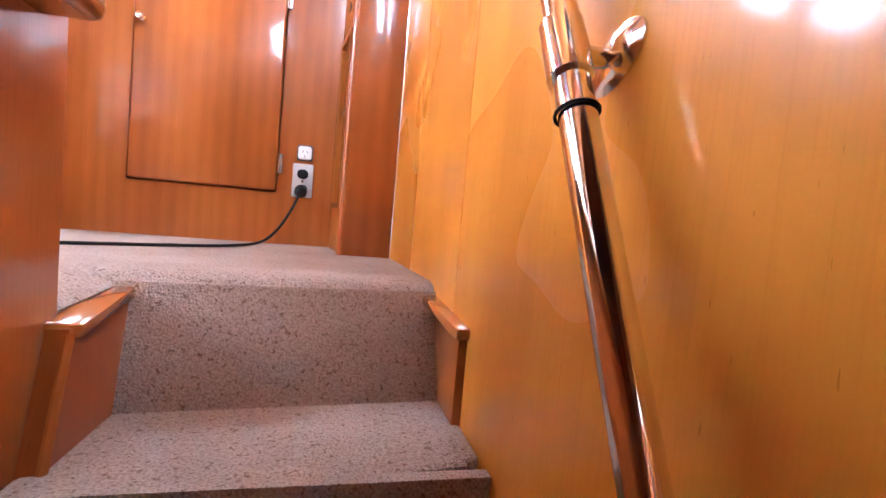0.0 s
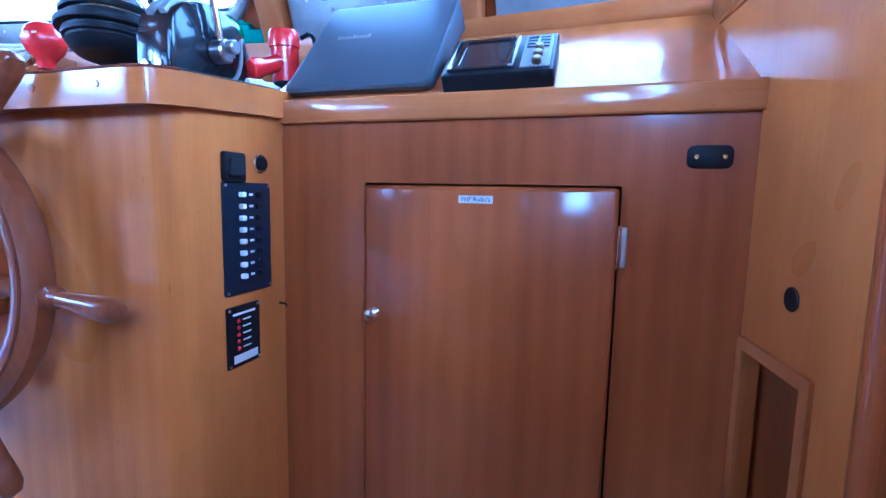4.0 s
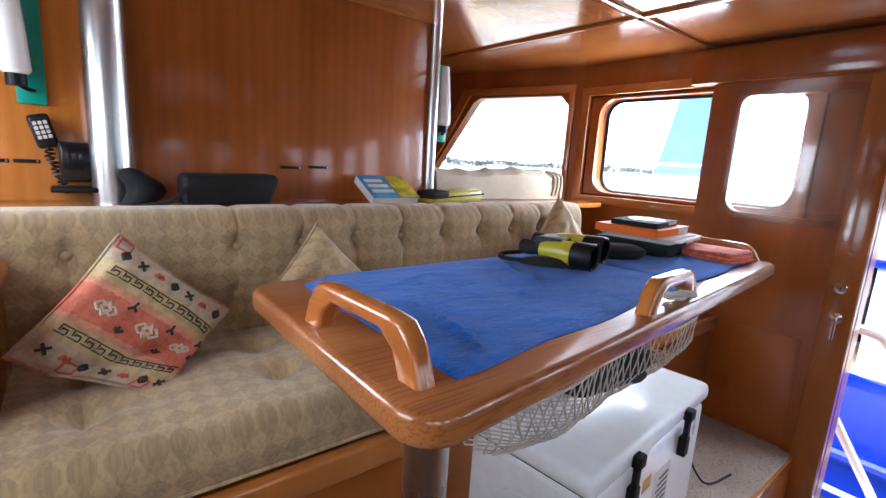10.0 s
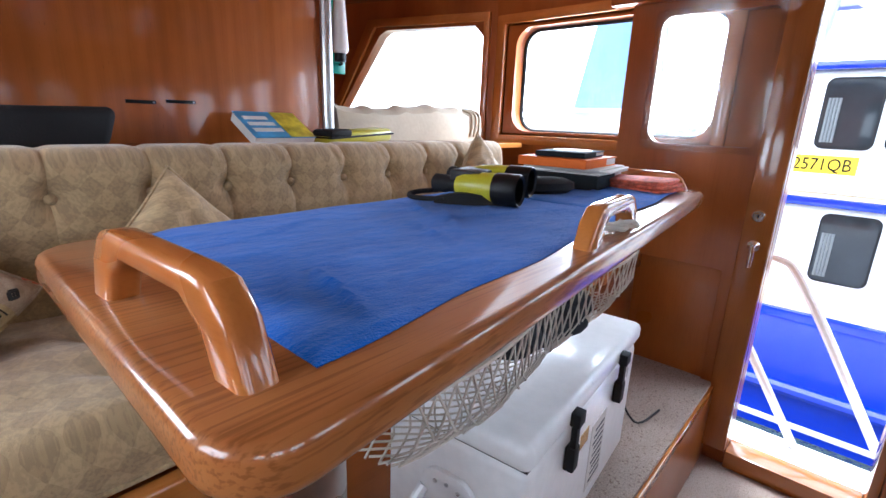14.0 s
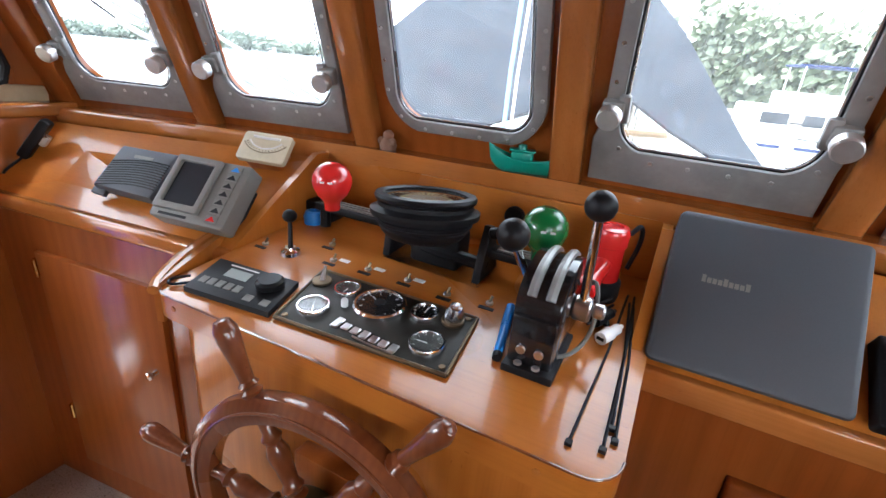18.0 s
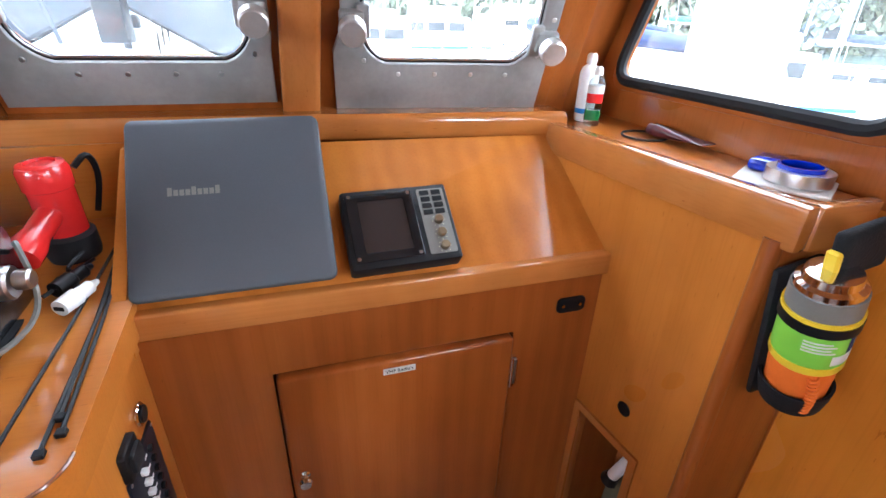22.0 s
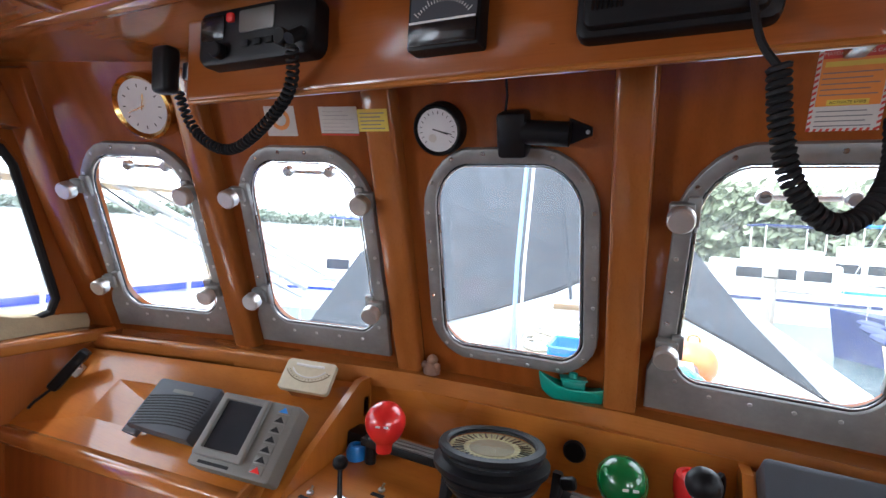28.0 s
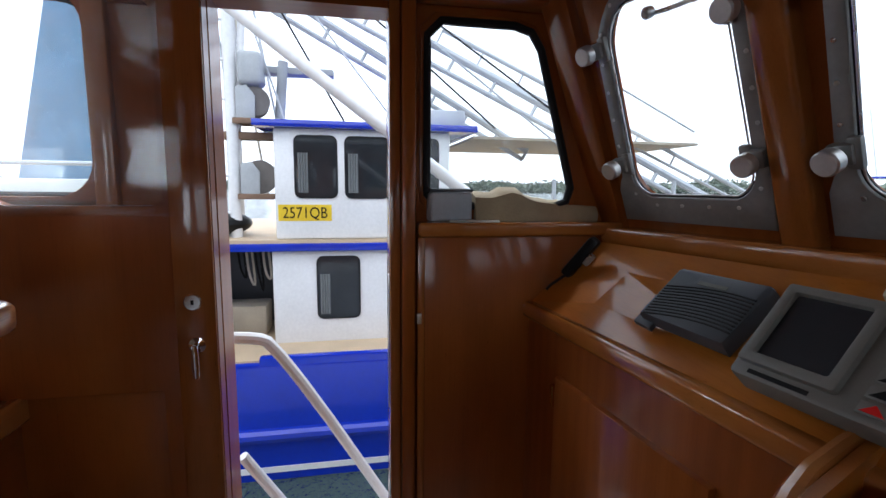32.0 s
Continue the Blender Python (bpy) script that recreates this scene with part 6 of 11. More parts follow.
# engine instrument panel
ep = thing("engine_gauges", (-0.43, -0.15, HT(-0.15)), "grey engine instrument panel with chrome gauges and raised maker's badge", "instrument panel")
E1 = [(-0.589, -0.246), (-0.245, -0.225), (-0.266, -0.056), (-0.629, -0.064)]
mT = Matrix(((1, 0, 0, 0), (0, 1, 0, 0), (0, 0.085, 1, 1.055 + 0.32 * 0.085), (0, 0, 0, 1)))
part("plate", plate(E1, [], 0.006, mT, 0.002), PANELGREY, ep)
rim = nb()
for (a, b), (c, d) in zip(E1, E1[1:] + E1[:1]):
    tube([mT @ Vector((a, b, 0.006)), mT @ Vector((c, d, 0.006))], 0.0035, 6, rim)
part("bezel", rim, BRONZE, ep)
for i, (u, v) in enumerate(E1):
    cx, cy = u + (0.014 if i in (0, 3) else -0.014), v + (0.013 if i in (0, 1) else -0.013)
    part("screw", disc(mT @ Vector((cx, cy, 0.006)), (0, -0.085, 1), 0.006, 0.003, 10, 0.001), BRONZE, ep)


# Black faces paled: the window's reflection is put into their colour.
DIAL_REFLECT = paint("reflection_paled_dial", (0.10, 0.105, 0.10), 0.5, 0.0, 0.1, 60, 0.0)


def gauge(x, y, r, parent, face=BLACK_G):
    c = mT @ Vector((x, y, 0.006))
    up = Vector((0, -0.085, 1)).normalized()
    mm, _ = along(c, c + up)
    g = part("gauge", lathe([(r * 1.04, 0), (r * 1.04, 0.007), (r * 0.98, 0.0105), (r * 0.90, 0.0105), (r * 0.86, 0.0048)], 36, mm), CHROME, parent)
    part("dial", lathe([(0, 0.0045), (r * 0.885, 0.0045), (r * 0.885, 0.005), (0, 0.005)], 24, mm), face, g)
    a = random.uniform(0, 6.28)
    p = c + up * 0.0062
    part("needle", rod(p, p + Vector((math.cos(a), math.sin(a), 0.085 * math.sin(a))) * r * 0.6, 0.001, 5), LABELW, g)
    gl = part("glass", lathe([(0, 0.0078), (r * 0.87, 0.0072), (r * 0.87, 0.0076), (0, 0.0083)], 24, mm), GLASS, g)
    gl.visible_shadow = False
    tick = nb()
    for k in range(9):
        t = radians(220 - k * 32.5)
        d = Vector((math.cos(t), math.sin(t), 0.085 * math.sin(t)))
        rod(p + d * r * 0.66, p + d * r * 0.78, 0.0006, 4, tick)
    part("scale", tick, LABELW, g)
    return g


for x, y, r in ((-0.547, -0.188, 0.031), (-0.53, -0.106, 0.027), (-0.444, -0.118, 0.05), (-0.356, -0.098, 0.027), (-0.308, -0.176, 0.032)):
    g = gauge(x, y, r, ep, DIAL_REFLECT if r < 0.04 and x != -0.356 else BLACK_G)
    if r > 0.04:
        part("hub", disc(mT @ Vector((x, y, 0.0145)), (0, -0.085, 1), 0.011, 0.003, 14, 0.001), BLACK, g)
sw = part("switch", disc(mT @ Vector((-0.597, -0.105, 0.006)), (0, -0.085, 1), 0.021, 0.006, 20, 0.002), BRONZE, ep)
part("lever", rod(mT @ Vector((-0.597, -0.105, 0.01)), mT @ Vector((-0.594, -0.098, 0.04)), 0.005, 10, None, 0.003), STEEL, sw)
part("button", lathe([(0.007, 0), (0.007, 0.012), (0.005, 0.016), (0, 0.016)], 12, Matrix.Translation(mT @ Vector((-0.502, -0.152, 0.006)))), LABELW, ep)
st = part("starter", disc(mT @ Vector((-0.30, -0.092, 0.006)), (0, -0.085, 1), 0.022, 0.008, 20, 0.002), BRONZE, ep)
part("hood", lathe([(0.018, 0), (0.018, 0.012), (0.012, 0.03), (0, 0.034)], 16, pose(-0.30, -0.09, HT(-0.09) + 0.014, 12, 10, 0)), STEEL, st)
# raised badge as a plain swash shape
for i in range(7):
    x = -0.485 + i * 0.021
    h = 0.030 if i == 0 else 0.022 if i in (3, 6) else 0.018
    part("badge_bar", box(x, x + 0.016, -0.203 - h / 2 - i * 0.0018, -0.203 + h / 2 - i * 0.0018, 0.006, 0.010, 0.002, 1, mT), STEEL, ep)
part("badge_swash", tube([mT @ Vector((-0.43, -0.222, 0.008)), mT @ Vector((-0.40, -0.226, 0.008)), mT @ Vector((-0.345, -0.226, 0.008))], 0.002, 5), STEEL, ep, "raised dull metal swash")

# autopilot control head
ap = thing("autopilot_control", (-0.72, -0.2, HT(-0.2)), "black autopilot control head with pale display and rotary knob", "control panel")
A1 = [(-0.808, -0.268), (-0.600, -0.249), (-0.632, -0.137), (-0.845, -0.150)]
part("body", plate(A1, [], 0.012, mT, 0.002), BLACK, ap)
def in_quad(q, s, t):
    a = Vector(q[0]).lerp(Vector(q[1]), s)
    b = Vector(q[3]).lerp(Vector(q[2]), s)
    return a.lerp(b, t)
def quad_patch(q, s0, s1, t0, t1, h, z=0.012, m=mT):
    return plate([tuple(in_quad(q, s, t)) for s, t in ((s0, t0), (s1, t0), (s1, t1), (s0, t1))], [], h, m @ Matrix.Translation((0, 0, z)))
part("display", quad_patch(A1, 0.24, 0.52, 0.55, 0.80, 0.001), LCD, ap)
for i in range(5):
    b = part("button", quad_patch(A1, 0.07 + i * 0.105, 0.145 + i * 0.105, 0.22, 0.40, 0.0015), GREYP, ap)
for s in (0.66, 0.85):
    part("button", quad_patch(A1, s, s + 0.09, 0.10, 0.26, 0.0015), GREYP, ap)
c = in_quad(A1, 0.80, 0.62)
part("knob", disc(mT @ Vector((c.x, c.y, 0.012)), (0, -0.085, 1), 0.028, 0.02, 28, 0.005), BLACK, ap)
part("caption", quad_patch(A1, 0.2, 0.55, 0.88, 0.91, 0.0006), LABELW, ap)

# small jog lever
jl = thing("jog_lever", (-0.75, -0.035, HT(-0.03)), "black jog lever on a chrome base", "lever")
part("base", lathe([(0.024, 0), (0.022, 0.008), (0.014, 0.012), (0.012, 0.018)], 20, top_pose(-0.752, -0.035)), CHROME, jl)
part("stem", rod((-0.752, -0.035, HT(-0.03) + 0.015), (-0.764, -0.022, HT(-0.03) + 0.075), 0.006, 10, None, 0.005), BLACK, jl)
part("grip", ball((-0.766, -0.02, HT(-0.03) + 0.085), 0.017, 16, 0.9), BLACK, jl)

# row of small toggles with labels
for x, y in ((-0.835, -0.032), (-0.645, -0.012), (-0.554, -0.004), (-0.455, 0.001), (-0.357, -0.004), (-0.269, 0.010), (-0.70, 0.05)):
    tg = thing("toggle_switch", (x, y, HT(y)), "small metal toggle switch with a dark label", "switch", "console toggle switches")
    part("collar", disc((x, y, HT(y)), (0, -0.085, 1), 0.008, 0.006, 12, 0.001), STEEL, tg)
    part("lever", rod((x, y, HT(y) + 0.005), (x + 0.003, y + 0.005, HT(y) + 0.017), 0.0028, 8, None, 0.0032), BRONZE, tg)
    part("label", box(-0.016, 0.016, -0.022, -0.012, 0, 0.0012, 0, 1, top_pose(x, y)), BLACK, tg)
    if x > -0.7 and x < -0.4:
        part("tag", box(0.008, 0.034, 0.008, 0.02, 0, 0.0012, 0, 1, top_pose(x, y)), LABELW, tg)

# engine and gear control head with two levers
ec = thing("engine_control", (-0.14, -0.03, HT(-0.03)), "black cast engine control with two chrome levers", "engine control")
part("foot", box(-0.18, -0.095, -0.16, 0.07, 1.065, 1.082, 0.003), BLACK, ec)
prof = [(-0.135, 1.075), (0.055, 1.085), (0.055, 1.16)] + [(-0.04 + 0.095 * math.cos(radians(a)), 1.175 + 0.065 * math.sin(radians(a))) for a in range(0, 181, 15)] + [(-0.135, 1.16)]
part("body", plate(prof, [], 0.075, basis((-0.178, 0, 0), (0, 1, 0), (1, 0, 0)), 0.006), BLACK_G, ec)
part("front_plate", box(-0.176, -0.105, -0.143, -0.132, 1.07, 1.165, 0.003), BLACK_G, ec)
for x in (-0.155, -0.125):
    b = tube([(x, -0.04 + 0.097 * math.cos(radians(a)), 1.175 + 0.0665 * math.sin(radians(a))) for a in range(40, 165, 15)], 0.008, 8)
    part("scale_strip", b, ALU, ec)
    part("screw", disc((x, -0.143, 1.108), (0, -1, 0), 0.008, 0.005, 14, 0.001), STEEL, ec)
    part("bolt", disc((x, -0.15, 1.083), (0, 0, 1), 0.007, 0.005, 8, 0.001), STEEL, ec)
l1 = part("lever", rod((-0.187, -0.02, 1.16), (-0.187, -0.155, 1.285), 0.0075, 12), CHROME, ec)
part("ball", ball((-0.187, -0.171, 1.304), 0.0245), BLACK, l1)
part("boss", disc((-0.178, -0.02, 1.158), (-1, 0, 0), 0.018, 0.02, 18, 0.003), STEEL, l1)
l2 = part("lever", rod((-0.088, -0.035, 1.15), (-0.088, -0.074, 1.325), 0.0075, 12), CHROME, ec)
part("ball", ball((-0.089, -0.076, 1.346), 0.0245), BLACK, l2)
part("boss", disc((-0.103, -0.035, 1.155), (1, 0, 0), 0.022, 0.03, 18, 0.003), STEEL, l2)
part("wing_nut", disc((-0.07, -0.04, 1.16), (1, 0, 0), 0.013, 0.02, 12, 0.003), STEEL, l2)

# compass on its bracket
cp = thing("compass", (-0.47, 0.1, 1.095), "large black steering compass on a cast bracket", "compass")
mc = pose(-0.443, 0.035, 1.262, -5, -3, 0)
part("bowl", lathe([(0.0, -0.086), (0.062, -0.086), (0.078, -0.080), (0.089, -0.068), (0.094, -0.060), (0.092, -0.058), (0.093, -0.054), (0.099, -0.051), (0.101, -0.044), (0.098, -0.042), (0.099, -0.037), (0.112, -0.034), (0.114, -0.029), (0.114, -0.022), (0.104, -0.018), (0.099, -0.015), (0.099, -0.008), (0.0, -0.006)], 44, mc), BLACK, cp)
card = part("card", lathe([(0.0, -0.004), (0.086, -0.004), (0.086, -0.002), (0.0, -0.002)], 32, mc), paint("compass_card", (0.42, 0.36, 0.2), 0.7, 0.0, 0.1, 80, 0.0, spec=0.1), cp)
bm = nb()
for k in range(36):
    a = 2 * math.pi * k / 36
    rod(mc @ Vector((0.056 * math.cos(a), 0.056 * math.sin(a), -0.001)), mc @ Vector((0.078 * math.cos(a), 0.078 * math.sin(a), -0.001)), 0.0012 if k % 3 else 0.0022, 4, bm)
part("graduations", bm, BLACK, card)
part("rose", lathe([(0, -0.002), (0.045, -0.002), (0.045, -0.001), (0, -0.001)], 16, mc), BRONZE, card)
ringp = [(0.086, 0.0), (0.104, -0.002), (0.106, 0.004), (0.103, 0.010), (0.090, 0.012), (0.085, 0.008)]
bm = nb()
rows = [[bm.verts.new(mc @ Vector((r * math.cos(k * math.pi / 22), r * math.sin(k * math.pi / 22), z))) for r, z in ringp] for k in range(44)]
for a, b in zip(rows, rows[1:] + rows[:1]):
    for k in range(6):
        bm.faces.new((a[k], a[(k + 1) % 6], b[(k + 1) % 6], b[k]))
part("top_ring", bm, BLACK, cp)
gl = part("glass", lathe([(0, 0.007), (0.087, 0.005), (0.087, 0.006), (0, 0.008)], 32, mc), GLASS, cp)
gl.visible_shadow = False
part("cheek", plate([(0.0, 1.09), (0.10, 1.095), (0.085, 1.15), (0.06, 1.215), (0.03, 1.222), (0.012, 1.16)], [], 0.018, basis((-0.570, 0.075, 0), (0, 1, 0), (1, 0, 0)), 0.005), BLACK, cp)
part("cheek", plate([(-0.005, 1.09), (0.10, 1.095), (0.085, 1.15), (0.06, 1.205), (0.035, 1.21), (0.012, 1.15)], [], 0.018, basis((-0.335, 0.07, 0), (0, 1, 0), (1, 0, 0)), 0.005), BLACK, cp)
part("foot_plate", quad((-0.57, 0.065, HT(0.065)), (-0.31, 0.05, HT(0.05)), (-0.31, 0.19, HT(0.19)), (-0.57, 0.20, HT(0.20)), 0.012, 0.004), BLACK, cp)
part("bracket", tube([(-0.565, 0.12, 1.15), (-0.52, 0.105, 1.135), (-0.44, 0.09, 1.13), (-0.36, 0.10, 1.125), (-0.32, 0.11, 1.115)], 0.015, 10, None, False, 2), BLACK, cp)
part("pedestal", box(-0.505, -0.382, 0.085, 0.155, HT(0.09), 1.178, 0.012, 3), BLACK, cp)
part("arm", box(-0.80, -0.56, 0.10, 0.145, 1.145, 1.165, 0.004), BLACK, cp)
part("arm", box(-0.33, -0.16, 0.10, 0.145, 1.14, 1.16, 0.004), BLACK, cp)
for ax0, ax1, az in ((-0.78, -0.60, 1.165), (-0.30, -0.18, 1.16)):
    for k in range(3):
        part("arm_rib", box(ax0, ax1, 0.103 + 0.0145 * k, 0.112 + 0.0145 * k, az, az + 0.004, 0.001), GREYP, cp)
part("post", rod((-0.78, 0.12, 1.10), (-0.78, 0.12, 1.15), 0.014, 10), BLACK, cp)
part("post", rod((-0.18, 0.12, 1.09), (-0.18, 0.12, 1.145), 0.014, 10), BLACK, cp)
part("pivot_knob", disc((-0.315, 0.09, 1.20), (1, 0, 0.3), 0.013, 0.03, 12, 0.004), BLACK, cp)

# compensating spheres, red and green
for (x, y, z), mat, word in (((-0.70, 0.05, 1.245), RED, "red"), ((-0.205, 0.095, 1.235), GREEN, "green")):
    sp = thing("compensator_ball", (x, y, 1.165), "glossy %s compass correcting ball on the compass arm" % word, "compass ball", "compass correcting balls")
    part("ball", lathe([(0.018, -0.066), (0.0195, -0.048), (0.026, -0.04), (0.037, -0.028), (0.0445, -0.012), (0.0465, 0.002), (0.044, 0.017), (0.036, 0.031), (0.025, 0.040), (0.012, 0.0455), (0.0, 0.0468)], 26, pose(x, y, z)), mat, sp)
    for k in range(2):
        part("lettering", box(-0.012 + 0.018 * k, -0.002 + 0.018 * k, -0.0475, -0.0455, 0.006, 0.010, 0, 1, pose(x, y, z, 0, 0, 20)), LABELW, sp)

# clutter behind the compass
solid("plug_socket", disc((-0.318, 0.262, 1.195), (0, -1, 0), 0.026, 0.012, 20, 0.004), BLACK, "round black socket on the back board", "socket")
cl = thing("compass_light_switch", (-0.91, 0.22, 1.2), "grey switch box with a white rocker", "switch box")
part("body", box(-0.955, -0.875, 0.215, 0.243, 1.155, 1.215, 0.004), BLACK, cl)
part("rocker", box(-0.945, -0.90, 0.208, 0.216, 1.17, 1.205, 0.002), LABELW, cl)
bc = thing("stopper", (-0.84, 0.13, 1.12), "small blue plastic stopper beside the compass", "stopper")
part("cap", lathe([(0.024, 0), (0.026, 0.02), (0.02, 0.034), (0.012, 0.036), (0.012, 0.028), (0, 0.028)], 18, pose(-0.83, 0.13, HT(0.13))), SKYBLUE, bc)
part("base", box(-0.88, -0.79, 0.15, 0.21, HT(0.15) - 0.004, HT(0.15) + 0.05, 0.008), BLACK, bc)

# red spotlight torch
to = thing("handheld_torch", (-0.085, 0.17, HT(0.17)), "red waterproof torch with pistol handle standing on its lens", "torch")
part("lens_ring", lathe([(0.036, 0), (0.038, 0.01), (0.038, 0.04), (0.032, 0.046)], 24, top_pose(-0.085, 0.165)), RUBBER, to)
part("body", lathe([(0.031, 0.04), (0.031, 0.12), (0.034, 0.122), (0.034, 0.15), (0.03, 0.158), (0.02, 0.16), (0.02, 0.155), (0, 0.155)], 24, top_pose(-0.085, 0.165)), RED, to)
mm, dd = along((-0.085, 0.15, 1.185), (-0.105, 0.055, 1.145))
part("handle", lathe([(0.018, 0), (0.019, dd * 0.6), (0.024, dd * 0.8), (0.024, dd), (0.015, dd + 0.004), (0, dd + 0.004)], 18, mm), RED, to)
part("strap", tube([(-0.052, 0.17, 1.24), (-0.035, 0.19, 1.26), (-0.03, 0.2, 1.22), (-0.045, 0.19, 1.16)], 0.005, 6, None, False, 2), BLACK, to)

# charging leads, plugs, pen, cable ties
def lead(name, pts, r, mat, label, cat="cable"):
    return solid(name, tube(pts, r, 6, None, False, 2), mat, label, cat)


lead("cable", [(-0.10, 0.05, 1.16), (-0.075, 0.0, 1.20), (-0.065, -0.01, 1.13), (-0.07, -0.03, 1.095), (-0.085, -0.075, 1.085), (-0.11, -0.10, 1.083)], 0.004, GREYP, "grey charging lead hanging from the torch")
lead("cable", [(-0.05, 0.13, 1.10), (-0.075, 0.06, 1.10), (-0.04, 0.03, 1.097), (-0.06, 0.08, 1.105), (-0.08, 0.10, 1.10), (-0.055, 0.12, 1.12)], 0.003, BLACK, "tangled thin black lead")
lead("cable", [(-0.08, 0.02, 1.10), (-0.06, 0.05, 1.105), (-0.085, 0.08, 1.10), (-0.065, 0.03, 1.10)], 0.003, BLACK, "loop of thin black lead")
solid("usb_plug", box(-0.014, 0.014, -0.006, 0.006, 0, 0.008, 0.002, 2, top_pose(-0.118, -0.112, 30)), BLACK, "small black charging plug", "plug")
for at, mat, lab in (((-0.058, 0.062, 0.014), BLACK, "black car charger lying on the console"), ((-0.038, 0.015, 0.014), WHITEP, "white car charger lying on the console")):
    ch = thing("car_charger", (at[0], at[1], HT(at[1])), lab, "charger", "car chargers")
    mm, _ = along(Vector((at[0] - 0.012, at[1] - 0.03, HT(at[1]) + at[2])), Vector((at[0] + 0.018, at[1] + 0.04, HT(at[1] + 0.04) + at[2])))
    part("body", lathe([(0.0, 0), (0.012, 0.001), (0.013, 0.03), (0.010, 0.034), (0.010, 0.055), (0.006, 0.06), (0.004, 0.07), (0, 0.07)], 16, mm), mat, ch)
    part("slot", box(-0.007, 0.007, -0.003, 0.003, -0.0008, 0.0004, 0, 1, mm), BLACK, ch)
for ox, lab in ((0.0, "bright blue marker pen beside the engine control"), (0.021, "second blue marker pen against the engine control")):
    pen = thing("marker_pen", (-0.205 + ox, -0.06, HT(-0.06)), lab, "pen", "marker pens")
    mm, dd = along((-0.193 + ox, -0.140 + ox * 0.8, HT(-0.14) + 0.008), (-0.225 + ox, 0.012 + ox * 0.4, HT(0.01) + 0.008))
    part("barrel", lathe([(0.003, 0), (0.007, 0.006), (0.008, 0.02), (0.008, dd * 0.55), (0.0, dd * 0.55)], 12, mm), SKYBLUE, pen)
    part("cap", lathe([(0.009, dd * 0.55), (0.009, dd), (0.006, dd + 0.004), (0, dd + 0.004)], 12, mm), SKYBLUE, pen)
    part("clip", box(-0.002, 0.002, 0.0085, 0.011, dd * 0.58, dd * 0.95, 0.0008, 1, mm), SKYBLUE, pen)
    part("end", lathe([(0.0075, -0.008), (0.0085, 0.004)], 12, mm), BLACK, pen)
for p, q in (((-0.029, 0.19), (-0.043, -0.255)), ((-0.012, 0.146), (0.012, -0.222)), ((-0.016, 0.19), (0.0, -0.245)), ((-0.022, 0.16), (0.004, -0.20))):
    bm = tube([(p[0], p[1], HT(p[1]) + 0.004), ((p[0] + q[0]) / 2 + 0.004, (p[1] + q[1]) / 2, HT((p[1] + q[1]) / 2) + 0.006), (q[0], q[1], HT(q[1]) + 0.004)], 0.0026, 5)
    box(-0.005, 0.005, -0.004, 0.006, 0, 0.007, 0.001, 1, top_pose(q[0], q[1]), bm)
    solid("cable_tie", bm, BLACK, "long black nylon cable tie lying on the console", "cable tie", "cable ties")
lead("lanyard", [(-0.83, -0.235, 1.075), (-0.86, -0.262, 1.07), (-0.845, -0.275, 1.065), (-0.815, -0.25, 1.07), (-0.79, -0.235, 1.07)], 0.003, BLACK, "thin dark lanyard loop on the console edge", "lanyard")

# ship's wheel
whl = thing("ships_wheel", (-0.421, -0.352, 0.756), "dark turned hardwood ship's wheel with bronze hub", "wheel")
mw = pose(-0.421, -0.347, 0.756, 90, 0, 5)
R = 0.238
ring = [(R - 0.024, -0.016), (R - 0.028, 0.0), (R - 0.024, 0.015), (R - 0.010, 0.021), (R + 0.010, 0.021), (R + 0.025, 0.013), (R + 0.027, -0.004), (R + 0.021, -0.017), (R, -0.021)]
bm = nb()
rows = []
for i in range(72):
    a = 2 * math.pi * i / 72
    rows.append([bm.verts.new(mw @ Vector((r * math.cos(a), r * math.sin(a), z))) for r, z in ring])
for a, b in zip(rows, rows[1:] + rows[:1]):
    for k in range(len(ring)):
        bm.faces.new((a[k], a[(k + 1) % len(ring)], b[(k + 1) % len(ring)], b[k]))
part("rim", bm, MAHOG, whl)
part("rim_band", tube([mw @ Vector(((R + 0.002) * math.cos(a), (R + 0.002) * math.sin(a), 0.0215)) for a in [k * math.pi / 36 for k in range(72)]], 0.003, 6, None, True), MAHOG, whl)
spoke = [(0.02, 0.055), (0.021, 0.062), (0.014, 0.07), (0.02, 0.08), (0.014, 0.09), (0.016, 0.12), (0.02, 0.15), (0.013, 0.17), (0.018, 0.18), (0.012, 0.19), (0.014, R + 0.02), (0.0185, R + 0.03), (0.011, R + 0.036), (0.0175, R + 0.043), (0.012, R + 0.05), (0.0135, R + 0.075), (0.019, R + 0.125), (0.0195, R + 0.142), (0.013, R + 0.157), (0.0, R + 0.162)]
for k in range(6):
    a = radians(-6.3 + 60 * k)
    d = mw.to_3x3() @ Vector((math.cos(a), math.sin(a), 0))
    mm, _ = along(mw.translation, mw.translation + d)
    part("spoke", lathe(spoke, 16, mm), MAHOG, whl)
hub = part("hub", lathe([(0.02, -0.045), (0.028, -0.028), (0.06, -0.026), (0.064, -0.018), (0.064, 0.018), (0.057, 0.024), (0.033, 0.028)], 32, mw), VERDIGRIS, whl)
part("nut", lathe([(0.024, 0.028), (0.024, 0.045), (0.019, 0.05), (0.019, 0.068), (0.008, 0.07), (0, 0.07)], 6, mw), BRONZE, hub)
part("shaft", rod(mw @ Vector((0, 0, -0.08)), mw @ Vector((0, 0, -0.02)), 0.02, 14), BRONZE, whl)
part("bearing_block", box(-0.50, -0.34, -0.30, -0.262, 0.67, 0.84, 0.006), CHERRY, whl)

